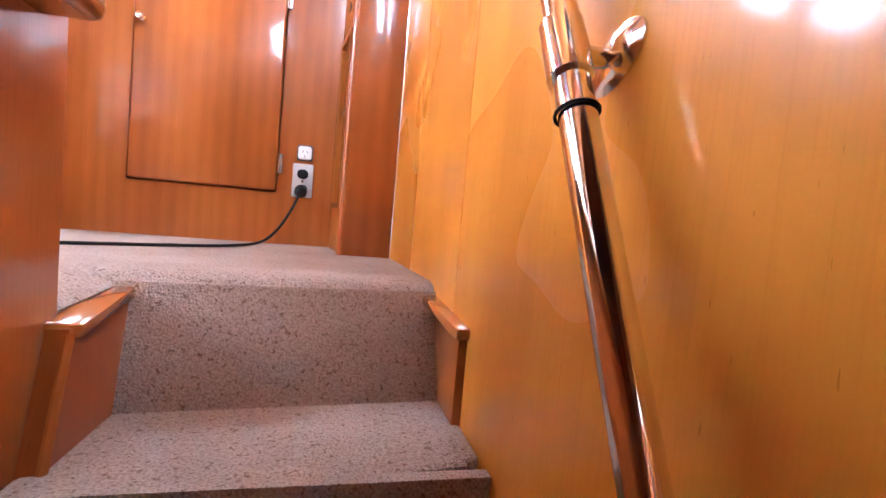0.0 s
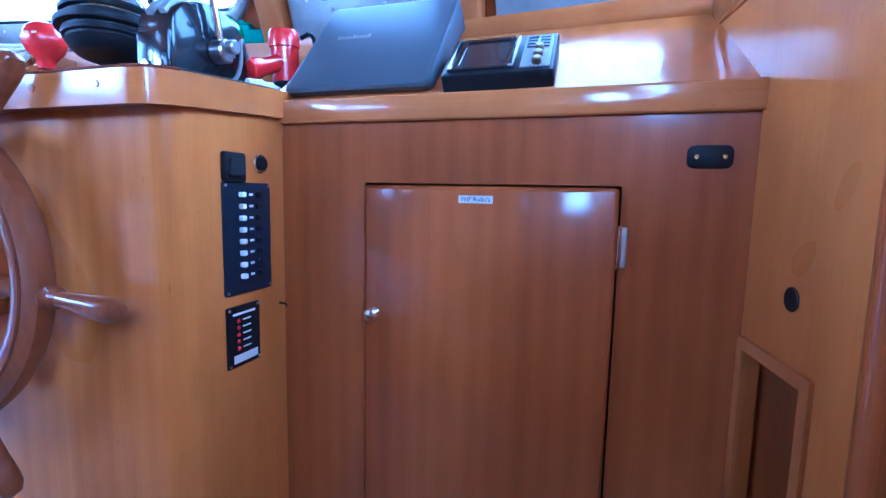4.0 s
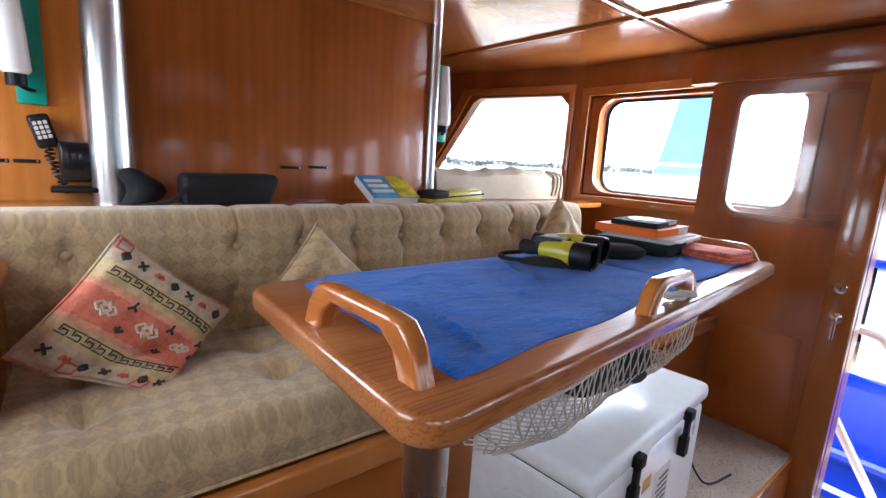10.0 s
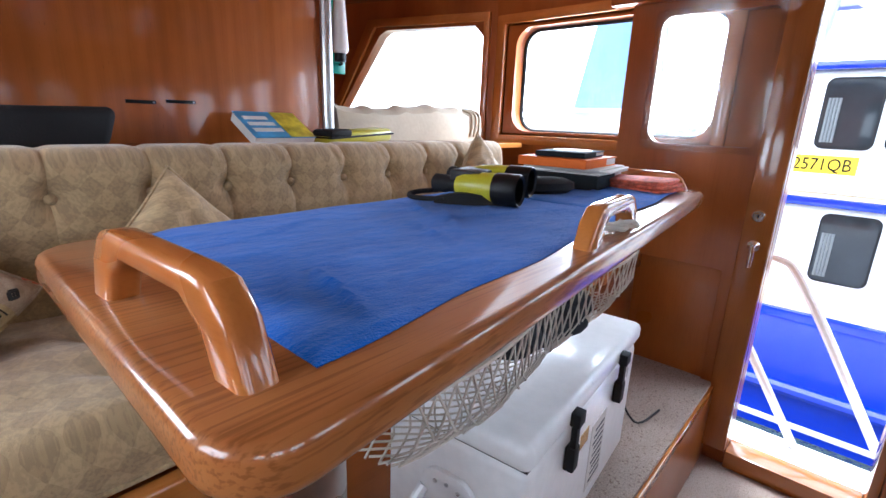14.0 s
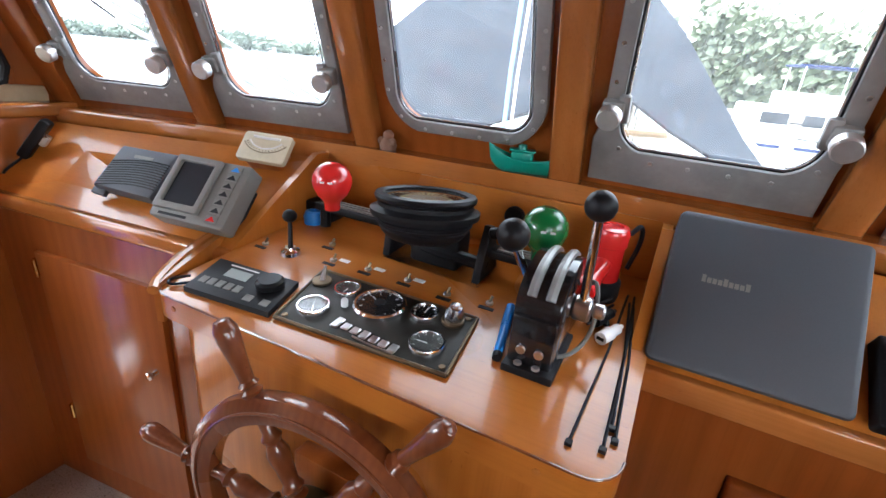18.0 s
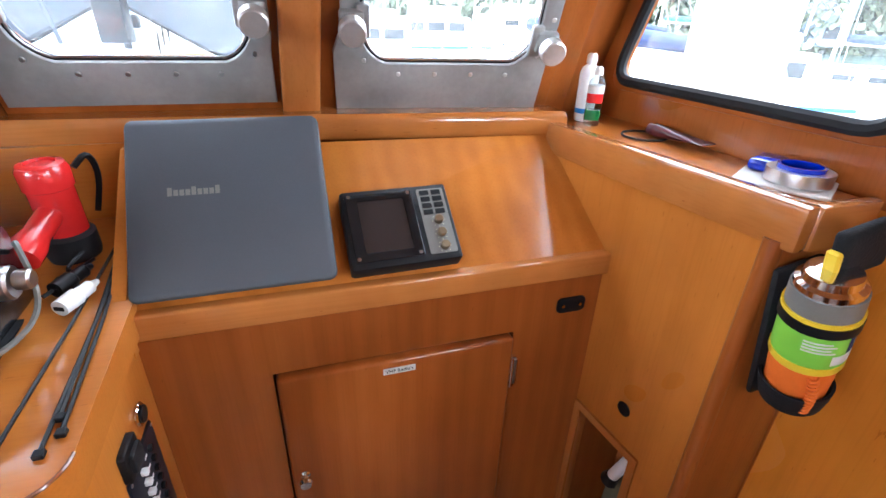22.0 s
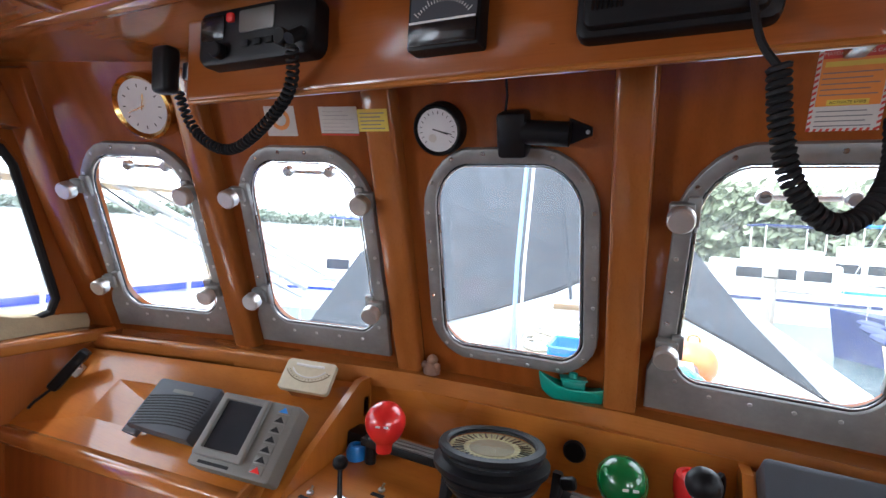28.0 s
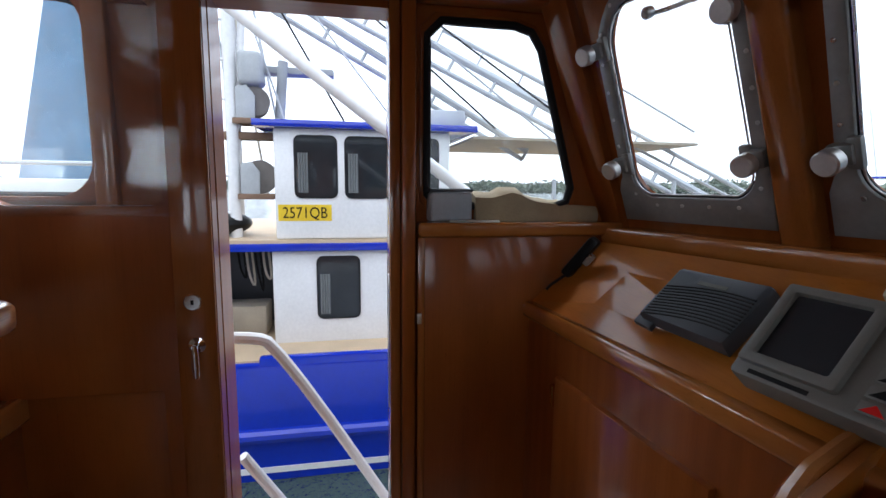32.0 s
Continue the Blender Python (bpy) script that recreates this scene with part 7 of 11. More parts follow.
# ==== starboard dash instruments ====
SL = Vector((0, 0.222, 0.18)).normalized()
mR = basis((0, 0, 1.06), (1, 0, 0), (0, -SL.z, SL.y))
rc = thing("display_cover", (0.17, 0.1, 1.1), "large charcoal plastic sun cover over a chart display", "display cover")
mCv = basis((0, -0.006, 1.086), (1, 0, 0), (0, -0.745, 0.667))
cover = plate(rrect(0.024, 0.322, 0.0, 0.296, 0.014, 5), [], 0.07, mCv @ Matrix.Translation((0, 0, -0.07)), 0.009)
for v in cover.verts:
    q = mR.inverted() @ v.co
    if q.z < 0.002:
        v.co = mR @ Vector((q.x, max(q.y, 0.012), 0.002))
part("cover", cover, CHARCOAL, rc)
for i in range(9):
    part("maker_mark", box(0.083 + i * 0.0085, 0.0895 + i * 0.0085, 0.164 - 0.004, 0.164 + (0.006 if i % 4 else 0.010), -0.0004, 0.0004, 0, 1, mCv), GREYP, rc)
rd = thing("radar_display", (0.44, 0.05, 1.08), "small black radar display with round knobs", "radar display")
mRd = mR @ Matrix.Translation((0.018, 0.008, -0.006)) @ pose(0, 0, 0, 0, 0, 1.0) @ Matrix.Diagonal((0.945, 1.0, 0.72, 1))
part("body", plate(rrect(0.345, 0.548, 0.002, 0.152, 0.006, 3), [], 0.05, mRd, 0.006), BLACK, rd)
part("bezel", plate(rrect(0.354, 0.478, 0.014, 0.142, 0.004, 3), [rrect(0.374, 0.460, 0.030, 0.128, 0.003, 3)], 0.006, mRd @ Matrix.Translation((0, 0, 0.049)), 0.002), BLACK_G, rd)
part("screen", plate(rrect(0.372, 0.462, 0.028, 0.130, 0.002, 2), [], 0.0015, mRd @ Matrix.Translation((0, 0, 0.0495))), paint("brown_dark_screen", (0.028, 0.02, 0.018), 0.2, 0, 0.1, 10, 0, coat=0.3), rd)
part("key_panel", plate(rrect(0.488, 0.54, 0.014, 0.142, 0.003, 2), [], 0.002, mRd @ Matrix.Translation((0, 0, 0.0495))), GREYP, rd)
for i in range(2):
    for j in range(4):
        part("key", plate(rrect(0.493 + 0.023 * i, 0.511 + 0.023 * i, 0.09 + 0.013 * j, 0.099 + 0.013 * j, 0.001, 2), [], 0.003, mRd @ Matrix.Translation((0, 0, 0.051))), BLACK, rd)
for j in range(3):
    k = part("knob", disc(mRd @ Vector((0.517, 0.026 + 0.025 * j, 0.051)), mRd.col[2].xyz, 0.008, 0.012, 16, 0.002), BRONZE, rd)
    bm = nb()
    for a in range(0, 360, 45):
        c = mRd @ Vector((0.517 + 0.011 * math.cos(radians(a)), 0.026 + 0.025 * j + 0.011 * math.sin(radians(a)), 0.0516))
        ball(c, 0.0009, 6, 1, bm)
    part("graduation", bm, CREAMP, k)
for u, v in ((0.360, 0.020), (0.470, 0.020), (0.360, 0.137), (0.470, 0.137)):
    part("screw", disc(mRd @ Vector((u, v, 0.054)), mRd.col[2].xyz, 0.0035, 0.002, 8), STEEL, rd)

# ==== port dash instruments ====
pa, pb = Vector((-1.80, -0.21, 1.065)), Vector((-0.875, -0.10, 1.065))
pc, pd_ = Vector((-1.80, -0.005, 1.245)), Vector((-0.875, 0.232, 1.245))


def port_pose(s, t, lift=0.0):
    """Pose on the port slope: s across, t up it."""
    o = pa.lerp(pb, s).lerp(pc.lerp(pd_, s), t)
    u = (pb - pa).lerp(pd_ - pc, t).normalized()
    up = (pc.lerp(pd_, s) - pa.lerp(pb, s)).normalized()
    m = basis(o, u, u.cross(up))
    return m @ Matrix.Translation((0, 0, lift))


fs = thing("fish_finder", (-1.02, -0.05, 1.12), "grey fish finder with triangular keys", "fish finder")
mF = port_pose(0.753, 0.097) @ Matrix.Rotation(0.279, 4, "X") @ Matrix.Translation((0, 0, 0.022)) @ Matrix.Diagonal((0.936, 0.855, 1, 1))
part("stand", box(0.03, 0.2, 0.02, 0.17, -0.05, 0.002, 0.004, 1, mF), BLACK, fs)
part("body", plate(rrect(0.0, 0.235, 0.0, 0.20, 0.01, 3), [], 0.045, mF, 0.006), GREYP, fs)
part("bezel", plate(rrect(0.008, 0.15, 0.025, 0.195, 0.006, 3), [rrect(0.026, 0.134, 0.045, 0.178, 0.004, 3)], 0.012, mF @ Matrix.Translation((0, 0, 0.044)), 0.003), GREYP, fs)
part("screen", plate(rrect(0.024, 0.136, 0.043, 0.18, 0.003, 2), [], 0.002, mF @ Matrix.Translation((0, 0, 0.0445))), SCREEN, fs)
for j in range(7):
    mat = SKYBLUE if j == 6 else RED if j == 0 else BLACK
    part("key", plate([(0.176, 0.014 + 0.026 * j), (0.212, 0.014 + 0.026 * j), (0.212, 0.034 + 0.026 * j), (0.176, 0.034 + 0.026 * j)], [], 0.003, mF @ Matrix.Translation((0, 0, 0.0445)), 0.001), GREYP, fs)
    part("arrow", plate([(0.18, 0.017 + 0.026 * j), (0.208, 0.017 + 0.026 * j), (0.194, 0.032 + 0.026 * j)], [], 0.0008, mF @ Matrix.Translation((0, 0, 0.0476))), mat, fs)
part("maker_mark", plate(rrect(0.03, 0.12, 0.008, 0.016, 0.001, 2), [], 0.0008, mF @ Matrix.Translation((0, 0, 0.045))), BLACK, fs)
pc2 = thing("instrument_cover", (-1.27, -0.05, 1.15), "charcoal instrument cover with curved ribs", "instrument cover")
mI = port_pose(0.466, 0.232) @ Matrix.Rotation(0.13, 4, "X") @ Matrix.Translation((0, 0, 0.011)) @ Matrix.Diagonal((0.98, 0.91, 1, 1))
part("stand", box(0.03, 0.18, 0.02, 0.13, -0.025, 0.002, 0.003, 1, mI), BLACK, pc2)
part("cover", plate([(0.0, 0.008), (0.205, 0.0), (0.215, 0.15), (0.205, 0.158), (0.012, 0.158), (0.004, 0.15)], [], 0.035, mI, 0.011), CHARCOAL, pc2)
bm = nb()
for j in range(11):
    y = 0.012 + 0.0085 * j
    tube([mI @ Vector((x, y + 0.018 * math.sin((x - 0.02) * 12), 0.0355)) for x in [0.014 + 0.019 * i for i in range(11)]], 0.0018, 4, bm)
part("ribs", bm, BLACK, pc2)
part("tab", plate([(-0.02, -0.005), (0.03, -0.01), (0.03, 0.02), (-0.02, 0.03)], [], 0.012, mI, 0.004), CHARCOAL, pc2)
part("maker_mark", plate(rrect(0.075, 0.14, 0.118, 0.128, 0.001, 2), [], 0.001, mI @ Matrix.Translation((0, 0, 0.0353))), GREYP, pc2)
ic = thing("inclinometer", (-0.97, 0.14, 1.22), "cream clinometer plate with curved scales", "inclinometer")
mC = basis((-1.077, 0.105, 1.226), Vector((0.974, 0.225, -0.02)), Vector((0.165, -0.713, 0.682))) @ Matrix.Diagonal((1.08, 0.80, 1, 1))
part("backing", plate(rrect(0.02, 0.115, 0.0, 0.08, 0.01, 3), [], 0.05, mC @ Matrix.Translation((0, 0, -0.05)), 0.003), CHERRY, ic)
part("plate", plate(rrect(0.0, 0.135, 0.0, 0.11, 0.012, 4), [], 0.016, mC, 0.003), CREAMP, ic)
for r, w in ((0.05, 0.0022), (0.066, 0.0012)):
    part("scale", tube([mC @ Vector((0.0675 + r * math.sin(a), 0.098 - r * math.cos(a), 0.0165)) for a in [-1.1 + k * 0.2 for k in range(12)]], w, 5), LABELW if r < 0.06 else BRONZE, ic)
part("scale", tube([mC @ Vector((0.03, 0.09, 0.018)), mC @ Vector((0.0675, 0.088, 0.018)), mC @ Vector((0.105, 0.09, 0.018))], 0.004, 6), LABELW, ic)
tk = nb()
for k in range(15):
    a = -1.05 + k * 0.15
    rod(mC @ Vector((0.0675 + 0.056 * math.sin(a), 0.098 - 0.056 * math.cos(a), 0.0165)), mC @ Vector((0.0675 + 0.062 * math.sin(a), 0.098 - 0.062 * math.cos(a), 0.0165)), 0.0006, 4, tk)
part("graduations", tk, BLACK, ic)
mc_ = thing("hand_microphone", (-1.72, -0.1, 1.2), "black handset hanging on the side cabinet", "microphone")
part("body", box(-0.021, 0.021, -0.015, 0.015, -0.135, 0.0, 0.008, 2, look((-1.676, -0.052, 1.262), (-1.735, -0.112, 1.152))), BLACK, mc_)
part("clip", box(-0.012, 0.012, -0.03, -0.012, -0.075, -0.04, 0.003, 1, look((-1.676, -0.052, 1.262), (-1.735, -0.112, 1.152))), STEEL, mc_)
part("lead", tube([(-1.733, -0.110, 1.155), (-1.74, -0.135, 1.135), (-1.742, -0.15, 1.125), (-1.738, -0.165, 1.112)], 0.004, 6, None, False, 1), BLACK, mc_)

# port cabinet door
pdoor = part("door", plate([(0.205, 0.12), (0.685, 0.12), (0.685, 0.912), (0.205, 0.912)], [], 0.016, basis(pe0, pe1 - pe0, (0, -1, 0)), 0.006), CHERRY, pcab)
for v in (0.858, 0.33):
    part("hinge", box(0.190, 0.204, v - 0.03, v + 0.03, 0.0, 0.02, 0.003, 1, basis(pe0, pe1 - pe0, (0, -1, 0))), BRASS, pdoor)
part("knob", lathe([(0.009, 0), (0.006, 0.012), (0.012, 0.02), (0.012, 0.026), (0, 0.028)], 16, basis(pe0, pe1 - pe0, (0, -1, 0)) @ Matrix.Translation((0.632, 0.638, 0.016))), CHROME, pdoor)

# toys on the sill
tb_ = thing("toy_boat", (-0.342, 0.30, 1.289), "small teal plastic toy boat on the sill", "toy boat")
mB = pose(-0.347, 0.320, 1.289, 0, 0, 196)
bm = nb()
rows = []
for i in range(15):
    t = i / 14
    x = -0.072 + 0.150 * t
    half = 0.027 * (1 - max(0, (t - 0.5) / 0.5) ** 2.4) * (0.8 + 0.2 * min(1, t * 5)) + 0.0008
    rim = 0.034 + 0.030 * max(0, (t - 0.45) / 0.55) ** 1.8 + 0.006 * (1 - min(1, t * 4)) ** 2
    keel = 0.020 * max(0, (t - 0.75) / 0.25) ** 2
    row = ((x, -half * 0.86, rim - 0.006), (x, -half, rim), (x, -half * 1.04, rim - 0.003), (x - 0.006 * t, -half * 0.75, keel + 0.010), (x - 0.01 * t, -half * 0.3, keel), (x - 0.01 * t, half * 0.3, keel), (x - 0.006 * t, half * 0.75, keel + 0.010), (x, half * 1.04, rim - 0.003), (x, half, rim), (x, half * 0.86, rim - 0.006))
    rows.append([bm.verts.new(mB @ Vector(v)) for v in row])
for a, b in zip(rows, rows[1:]):
    for k in range(10):
        bm.faces.new((a[k], a[(k + 1) % 10], b[(k + 1) % 10], b[k]))
bm.faces.new(rows[0])
bm.faces.new(rows[-1][::-1])
part("hull", bm, TEAL, tb_)
part("cabin", box(-0.032, 0.022, -0.018, 0.018, 0.028, 0.052, 0.006, 3, mB), TEAL, tb_)
part("cabin_roof", box(-0.036, 0.027, -0.020, 0.020, 0.051, 0.056, 0.002, 2, mB), TEAL, tb_)
part("funnel", lathe([(0.011, 0.055), (0.010, 0.066), (0.008, 0.067), (0.007, 0.060), (0.0, 0.060)], 16, mB @ Matrix.Translation((-0.004, 0, 0))), TEAL, tb_)
fg = nb()
ball((-0.715, 0.30, 1.326), 0.015, 12, 1.0, fg)
lathe([(0.022, 0), (0.024, 0.01), (0.018, 0.022), (0.012, 0.026)], 14, pose(-0.715, 0.30, 1.289) @ Matrix.Diagonal((1, 1, 1.2, 1)), fg)
ball((-0.697, 0.293, 1.312), 0.010, 10, 1.0, fg)
ball((-0.733, 0.293, 1.312), 0.010, 10, 1.0, fg)
solid("figurine", fg, paint("painted_clay", (0.3, 0.16, 0.1), 0.6, 0, 0.4, 120, 0.3), "tiny brown clay ornament on the sill", "ornament")
# ==== settee, table and what lies on them ====
def damask(name):
    """Woven cloth in two olive tones with a small diamond check."""
    m, nt, p = mat_base(name)
    co = nd(nt, "ShaderNodeTexCoord").outputs["Object"]
    sx = nd(nt, "ShaderNodeSeparateXYZ")
    nt.links.new(co, sx.inputs[0])

    def calc(op, a, b):
        n = nd(nt, "ShaderNodeMath")
        n.operation = op
        for k, v in enumerate((a, b)):
            if hasattr(v, "is_output"):
                nt.links.new(v, n.inputs[k])
            else:
                n.inputs[k].default_value = v
        return n.outputs[0]
    s = calc("ADD", sx.outputs["Y"], sx.outputs["Z"])
    cb = nd(nt, "ShaderNodeCombineXYZ")
    nt.links.new(calc("ADD", sx.outputs["X"], s), cb.inputs[0])
    nt.links.new(calc("SUBTRACT", sx.outputs["X"], s), cb.inputs[1])
    cb.inputs[2].default_value = 0.021
    wob = noise_node(nt, cb.outputs[0], 30, 3)
    jig = nd(nt, "ShaderNodeVectorMath")
    jig.operation = "MULTIPLY_ADD"
    nt.links.new(wob.outputs["Color"], jig.inputs[0])
    jig.inputs[1].default_value = (0.008, 0.008, 0)
    nt.links.new(cb.outputs[0], jig.inputs[2])
    ck = nd(nt, "ShaderNodeTexChecker", Scale=21.0)
    nt.links.new(jig.outputs[0], ck.inputs["Vector"])
    weave = noise_node(nt, co, 500, 2)
    motif = noise_node(nt, cb.outputs[0], 110, 2)
    worn = noise_node(nt, co, 3.5, 4)
    c = mixc(nt, (0.415, 0.295, 0.15), (0.34, 0.238, 0.12), ck.outputs["Fac"])
    mo = ramp(nt, motif.outputs["Fac"], [(0.42, (0.72, 0.72, 0.72)), (0.55, (1.08, 1.06, 1.02))])
    c = mixc(nt, c, mo.outputs["Color"], 0.55, "MULTIPLY")
    fade = ramp(nt, worn.outputs["Fac"], [(0.3, (0.8, 0.8, 0.8)), (0.7, (1.12, 1.1, 1.06))])
    c = mixc(nt, c, fade.outputs["Color"], 0.8, "MULTIPLY")
    nt.links.new(c, p.inputs["Base Color"])
    p.inputs["Roughness"].default_value = 0.8
    p.inputs["Sheen Weight"].default_value = 0.25
    bump(nt, p, weave.outputs["Fac"], 0.4, 0.003)
    return m


def kilim(name):
    """Woven bands: cream with dark motifs, terracotta field, key borders."""
    m, nt, p = mat_base(name)
    co = nd(nt, "ShaderNodeTexCoord").outputs["Object"]
    sx = nd(nt, "ShaderNodeSeparateXYZ")
    nt.links.new(co, sx.inputs[0])
    mr = nd(nt, "ShaderNodeMapRange")
    mr.inputs["From Min"].default_value, mr.inputs["From Max"].default_value = -0.16, 0.16
    nt.links.new(sx.outputs["Y"], mr.inputs["Value"])
    cream, terra, key, blush = (0.42, 0.33, 0.23), (0.50, 0.135, 0.075), (0.44, 0.34, 0.17), (0.52, 0.24, 0.15)
    fray = noise_node(nt, co, 95, 2)
    edge = nd(nt, "ShaderNodeMath")
    edge.operation = "MULTIPLY_ADD"
    nt.links.new(fray.outputs["Fac"], edge.inputs[0])
    edge.inputs[1].default_value = 0.045
    nt.links.new(mr.outputs["Result"], edge.inputs[2])
    bands = ramp(nt, edge.outputs[0], [(0.0, terra), (0.07, cream), (0.25, key), (0.355, blush), (0.40, terra), (0.62, blush), (0.67, key), (0.80, cream), (0.985, terra)])
    bands.color_ramp.interpolation = "CONSTANT"
    tint = noise_node(nt, co, 60, 2)
    tc = ramp(nt, tint.outputs["Fac"], [(0.35, (0.78, 0.72, 0.66)), (0.6, (1.08, 1.05, 1.0))])
    c2 = mixc(nt, bands.outputs["Color"], tc.outputs["Color"], 0.8, "MULTIPLY")
    weave = noise_node(nt, co, 420, 2)
    wv = ramp(nt, weave.outputs["Fac"], [(0.3, (0.75, 0.75, 0.75)), (0.7, (1.1, 1.1, 1.1))])
    nt.links.new(mixc(nt, c2, wv.outputs["Color"], 0.7, "MULTIPLY"), p.inputs["Base Color"])
    p.inputs["Roughness"].default_value = 0.9
    bump(nt, p, weave.outputs["Fac"], 0.6, 0.003)
    return m


DAMASK = damask("olive_damask")
KILIM = kilim("kilim_weave")
def towelling(name):
    """Creased blue cotton: looped weave and soft fold lines."""
    m, nt, p = mat_base(name)
    co = nd(nt, "ShaderNodeTexCoord").outputs["Object"]
    folds = noise_node(nt, co, 1.0, 4, 0.6, (7, 16, 7))
    creases = nd(nt, "ShaderNodeTexWave", Scale=2.3, Distortion=9.0, Detail=3.0)
    nt.links.new(co, creases.inputs["Vector"])
    loops = noise_node(nt, co, 380, 2)
    tone = ramp(nt, folds.outputs["Fac"], [(0.3, (0.002, 0.085, 0.42)), (0.7, (0.006, 0.125, 0.55))])
    nt.links.new(tone.outputs["Color"], p.inputs["Base Color"])
    p.inputs["Roughness"].default_value = 0.95
    p.inputs["Specular IOR Level"].default_value = 0.12
    p.inputs["Sheen Weight"].default_value = 0.15
    a = nd(nt, "ShaderNodeMath")
    a.operation = "MULTIPLY_ADD"
    nt.links.new(loops.outputs["Fac"], a.inputs[0])
    a.inputs[1].default_value = 0.16
    nt.links.new(folds.outputs["Fac"], a.inputs[2])
    b = nd(nt, "ShaderNodeMath")
    b.operation = "MULTIPLY_ADD"
    nt.links.new(creases.outputs["Fac"], b.inputs[0])
    b.inputs[1].default_value = 0.12
    nt.links.new(a.outputs["Value"], b.inputs[2])
    bump(nt, p, b.outputs["Value"], 0.8, 0.02)
    return m


TERRY = towelling("blue_towelling")
DARKCLOTH = paint("dark_grey_cloth", (0.03, 0.035, 0.04), 0.9, 0.0, 0.3, 200, 0.4, scale=14)
BAGCLOTH = paint("black_nylon", (0.008, 0.008, 0.009), 0.8, 0.0, 0.25, 220, 0.3)
NETCORD = paint("beige_net_cord", (0.6, 0.55, 0.46), 0.9, 0.0, 0.15, 200, 0.2)
LIME = paint("lime_yellow_plastic", (0.42, 0.39, 0.02), 0.35, 0.0, 0.1, 60, 0.03)
ORANGEP = paint("orange_cover", (0.75, 0.16, 0.02), 0.6, 0.0, 0.08, 80, 0.05, spec=0.15)
BOOKDARK = paint("dark_book_cloth", (0.018, 0.022, 0.024), 0.8, 0.0, 0.15, 120, 0.1, spec=0.08)
PAPER = paint("paper_white", (0.62, 0.6, 0.56), 0.8, 0.0, 0.08, 120, 0.1)
ROPE_W = paint("white_cord", (0.6, 0.57, 0.5), 0.9, 0.0, 0.12, 300, 0.4)


def gauss(d, s):
    return math.exp(-(d / s) ** 2)


def loft(xs, section, move):
    """A closed skin over stations xs of a yz section; move(x, y, z) gives the finished place."""
    bm = nb()
    rings = [[bm.verts.new(move(x, y, z)) for y, z in section] for x in xs]
    n = len(section)
    for a, b in zip(rings, rings[1:]):
        for k in range(n):
            bm.faces.new((a[k], a[(k + 1) % n], b[(k + 1) % n], b[k]))
    bm.faces.new(rings[0][::-1])
    bm.faces.new(rings[-1])
    return bm


def ends(x, x0, x1, r):
    """How much a cushion shrinks near its rounded ends."""
    d = min(x - x0, x1 - x)
    return 1.0 if d >= r else math.sqrt(max(0.0, 1 - ((r - d) / r) ** 2))


settee = thing("settee", (-0.35, -1.9, 0.868), "long olive diamond-patterned settee with a buttoned back", "settee")
BUTTONS = [(x, 1.225) for x in (0.505, 0.141, -0.04, -0.213, -0.39, -0.57, -0.75, -0.93, -1.1, -1.25)]
LOWER = [(x, 1.09) for x in (0.505, 0.141, -0.213)]
sec = densify(rrect(-2.175, -2.03, 0.93, 1.327, 0.045, 6), 0.016)


def back_move(x, y, z):
    s = ends(x, -1.41, 0.645, 0.04)
    cy, cz = -2.105, 1.13
    y, z = cy + (y - cy) * (0.25 + 0.75 * s), cz + (z - cz) * (0.93 + 0.07 * s)
    front = min(1, max(0, (y + 2.12) / 0.05))
    d = -0.018 * (1 - min(1, abs(z - 1.20) / 0.13) ** 2) * -1
    for bx, bz in BUTTONS:
        w = 0.35 if bx > 0.2 else 1.0
        d -= 0.030 * gauss(x - bx, 0.032) * gauss(z - bz, 0.03)
        if z > bz - 0.02:
            t = (z - bz) / 0.1
            d -= w * 0.009 * gauss(x - bx, 0.006)
            for o, a in ((0.055, 0.4), (-0.05, 0.35), (0.022, 0.3), (-0.025, 0.28)):
                d -= w * 0.006 * a * 2 * gauss(x - bx - o * max(0, min(1, t)), 0.006) * min(1, max(0, t * 2))
        else:
            d -= 0.004 * gauss(x - bx, 0.007)
    for bx, bz in LOWER:
        d -= 0.02 * gauss(x - bx, 0.03) * gauss(z - bz, 0.03)
    if z > 1.29:
        z -= 0.006 * sum(gauss(x - bx, 0.015) for bx, _ in BUTTONS if bx < 0.2)
    return (x, y + d * front, z)


steps = [-1.41 + 2.055 * i / 290 for i in range(291)]
backrest = part("backrest", loft(steps, sec, back_move), DAMASK, settee)
for bx, bz in BUTTONS + LOWER:
    part("button", lathe([(0.0, 0.0), (0.011, 0.001), (0.0115, 0.004), (0.007, 0.008), (0.0, 0.009)], 12, basis((bx, -2.042, bz), (1, 0, 0), (0, 1, 0))), DAMASK, backrest)
sec = densify(rrect(-2.06, -1.545, 0.868, 0.985, (0.02, 0.02, 0.045, 0.03), 5), 0.02)
TUFTS = [(0.5 - 0.36 * i, y) for i in range(6) for y in (-1.72, -1.9)]


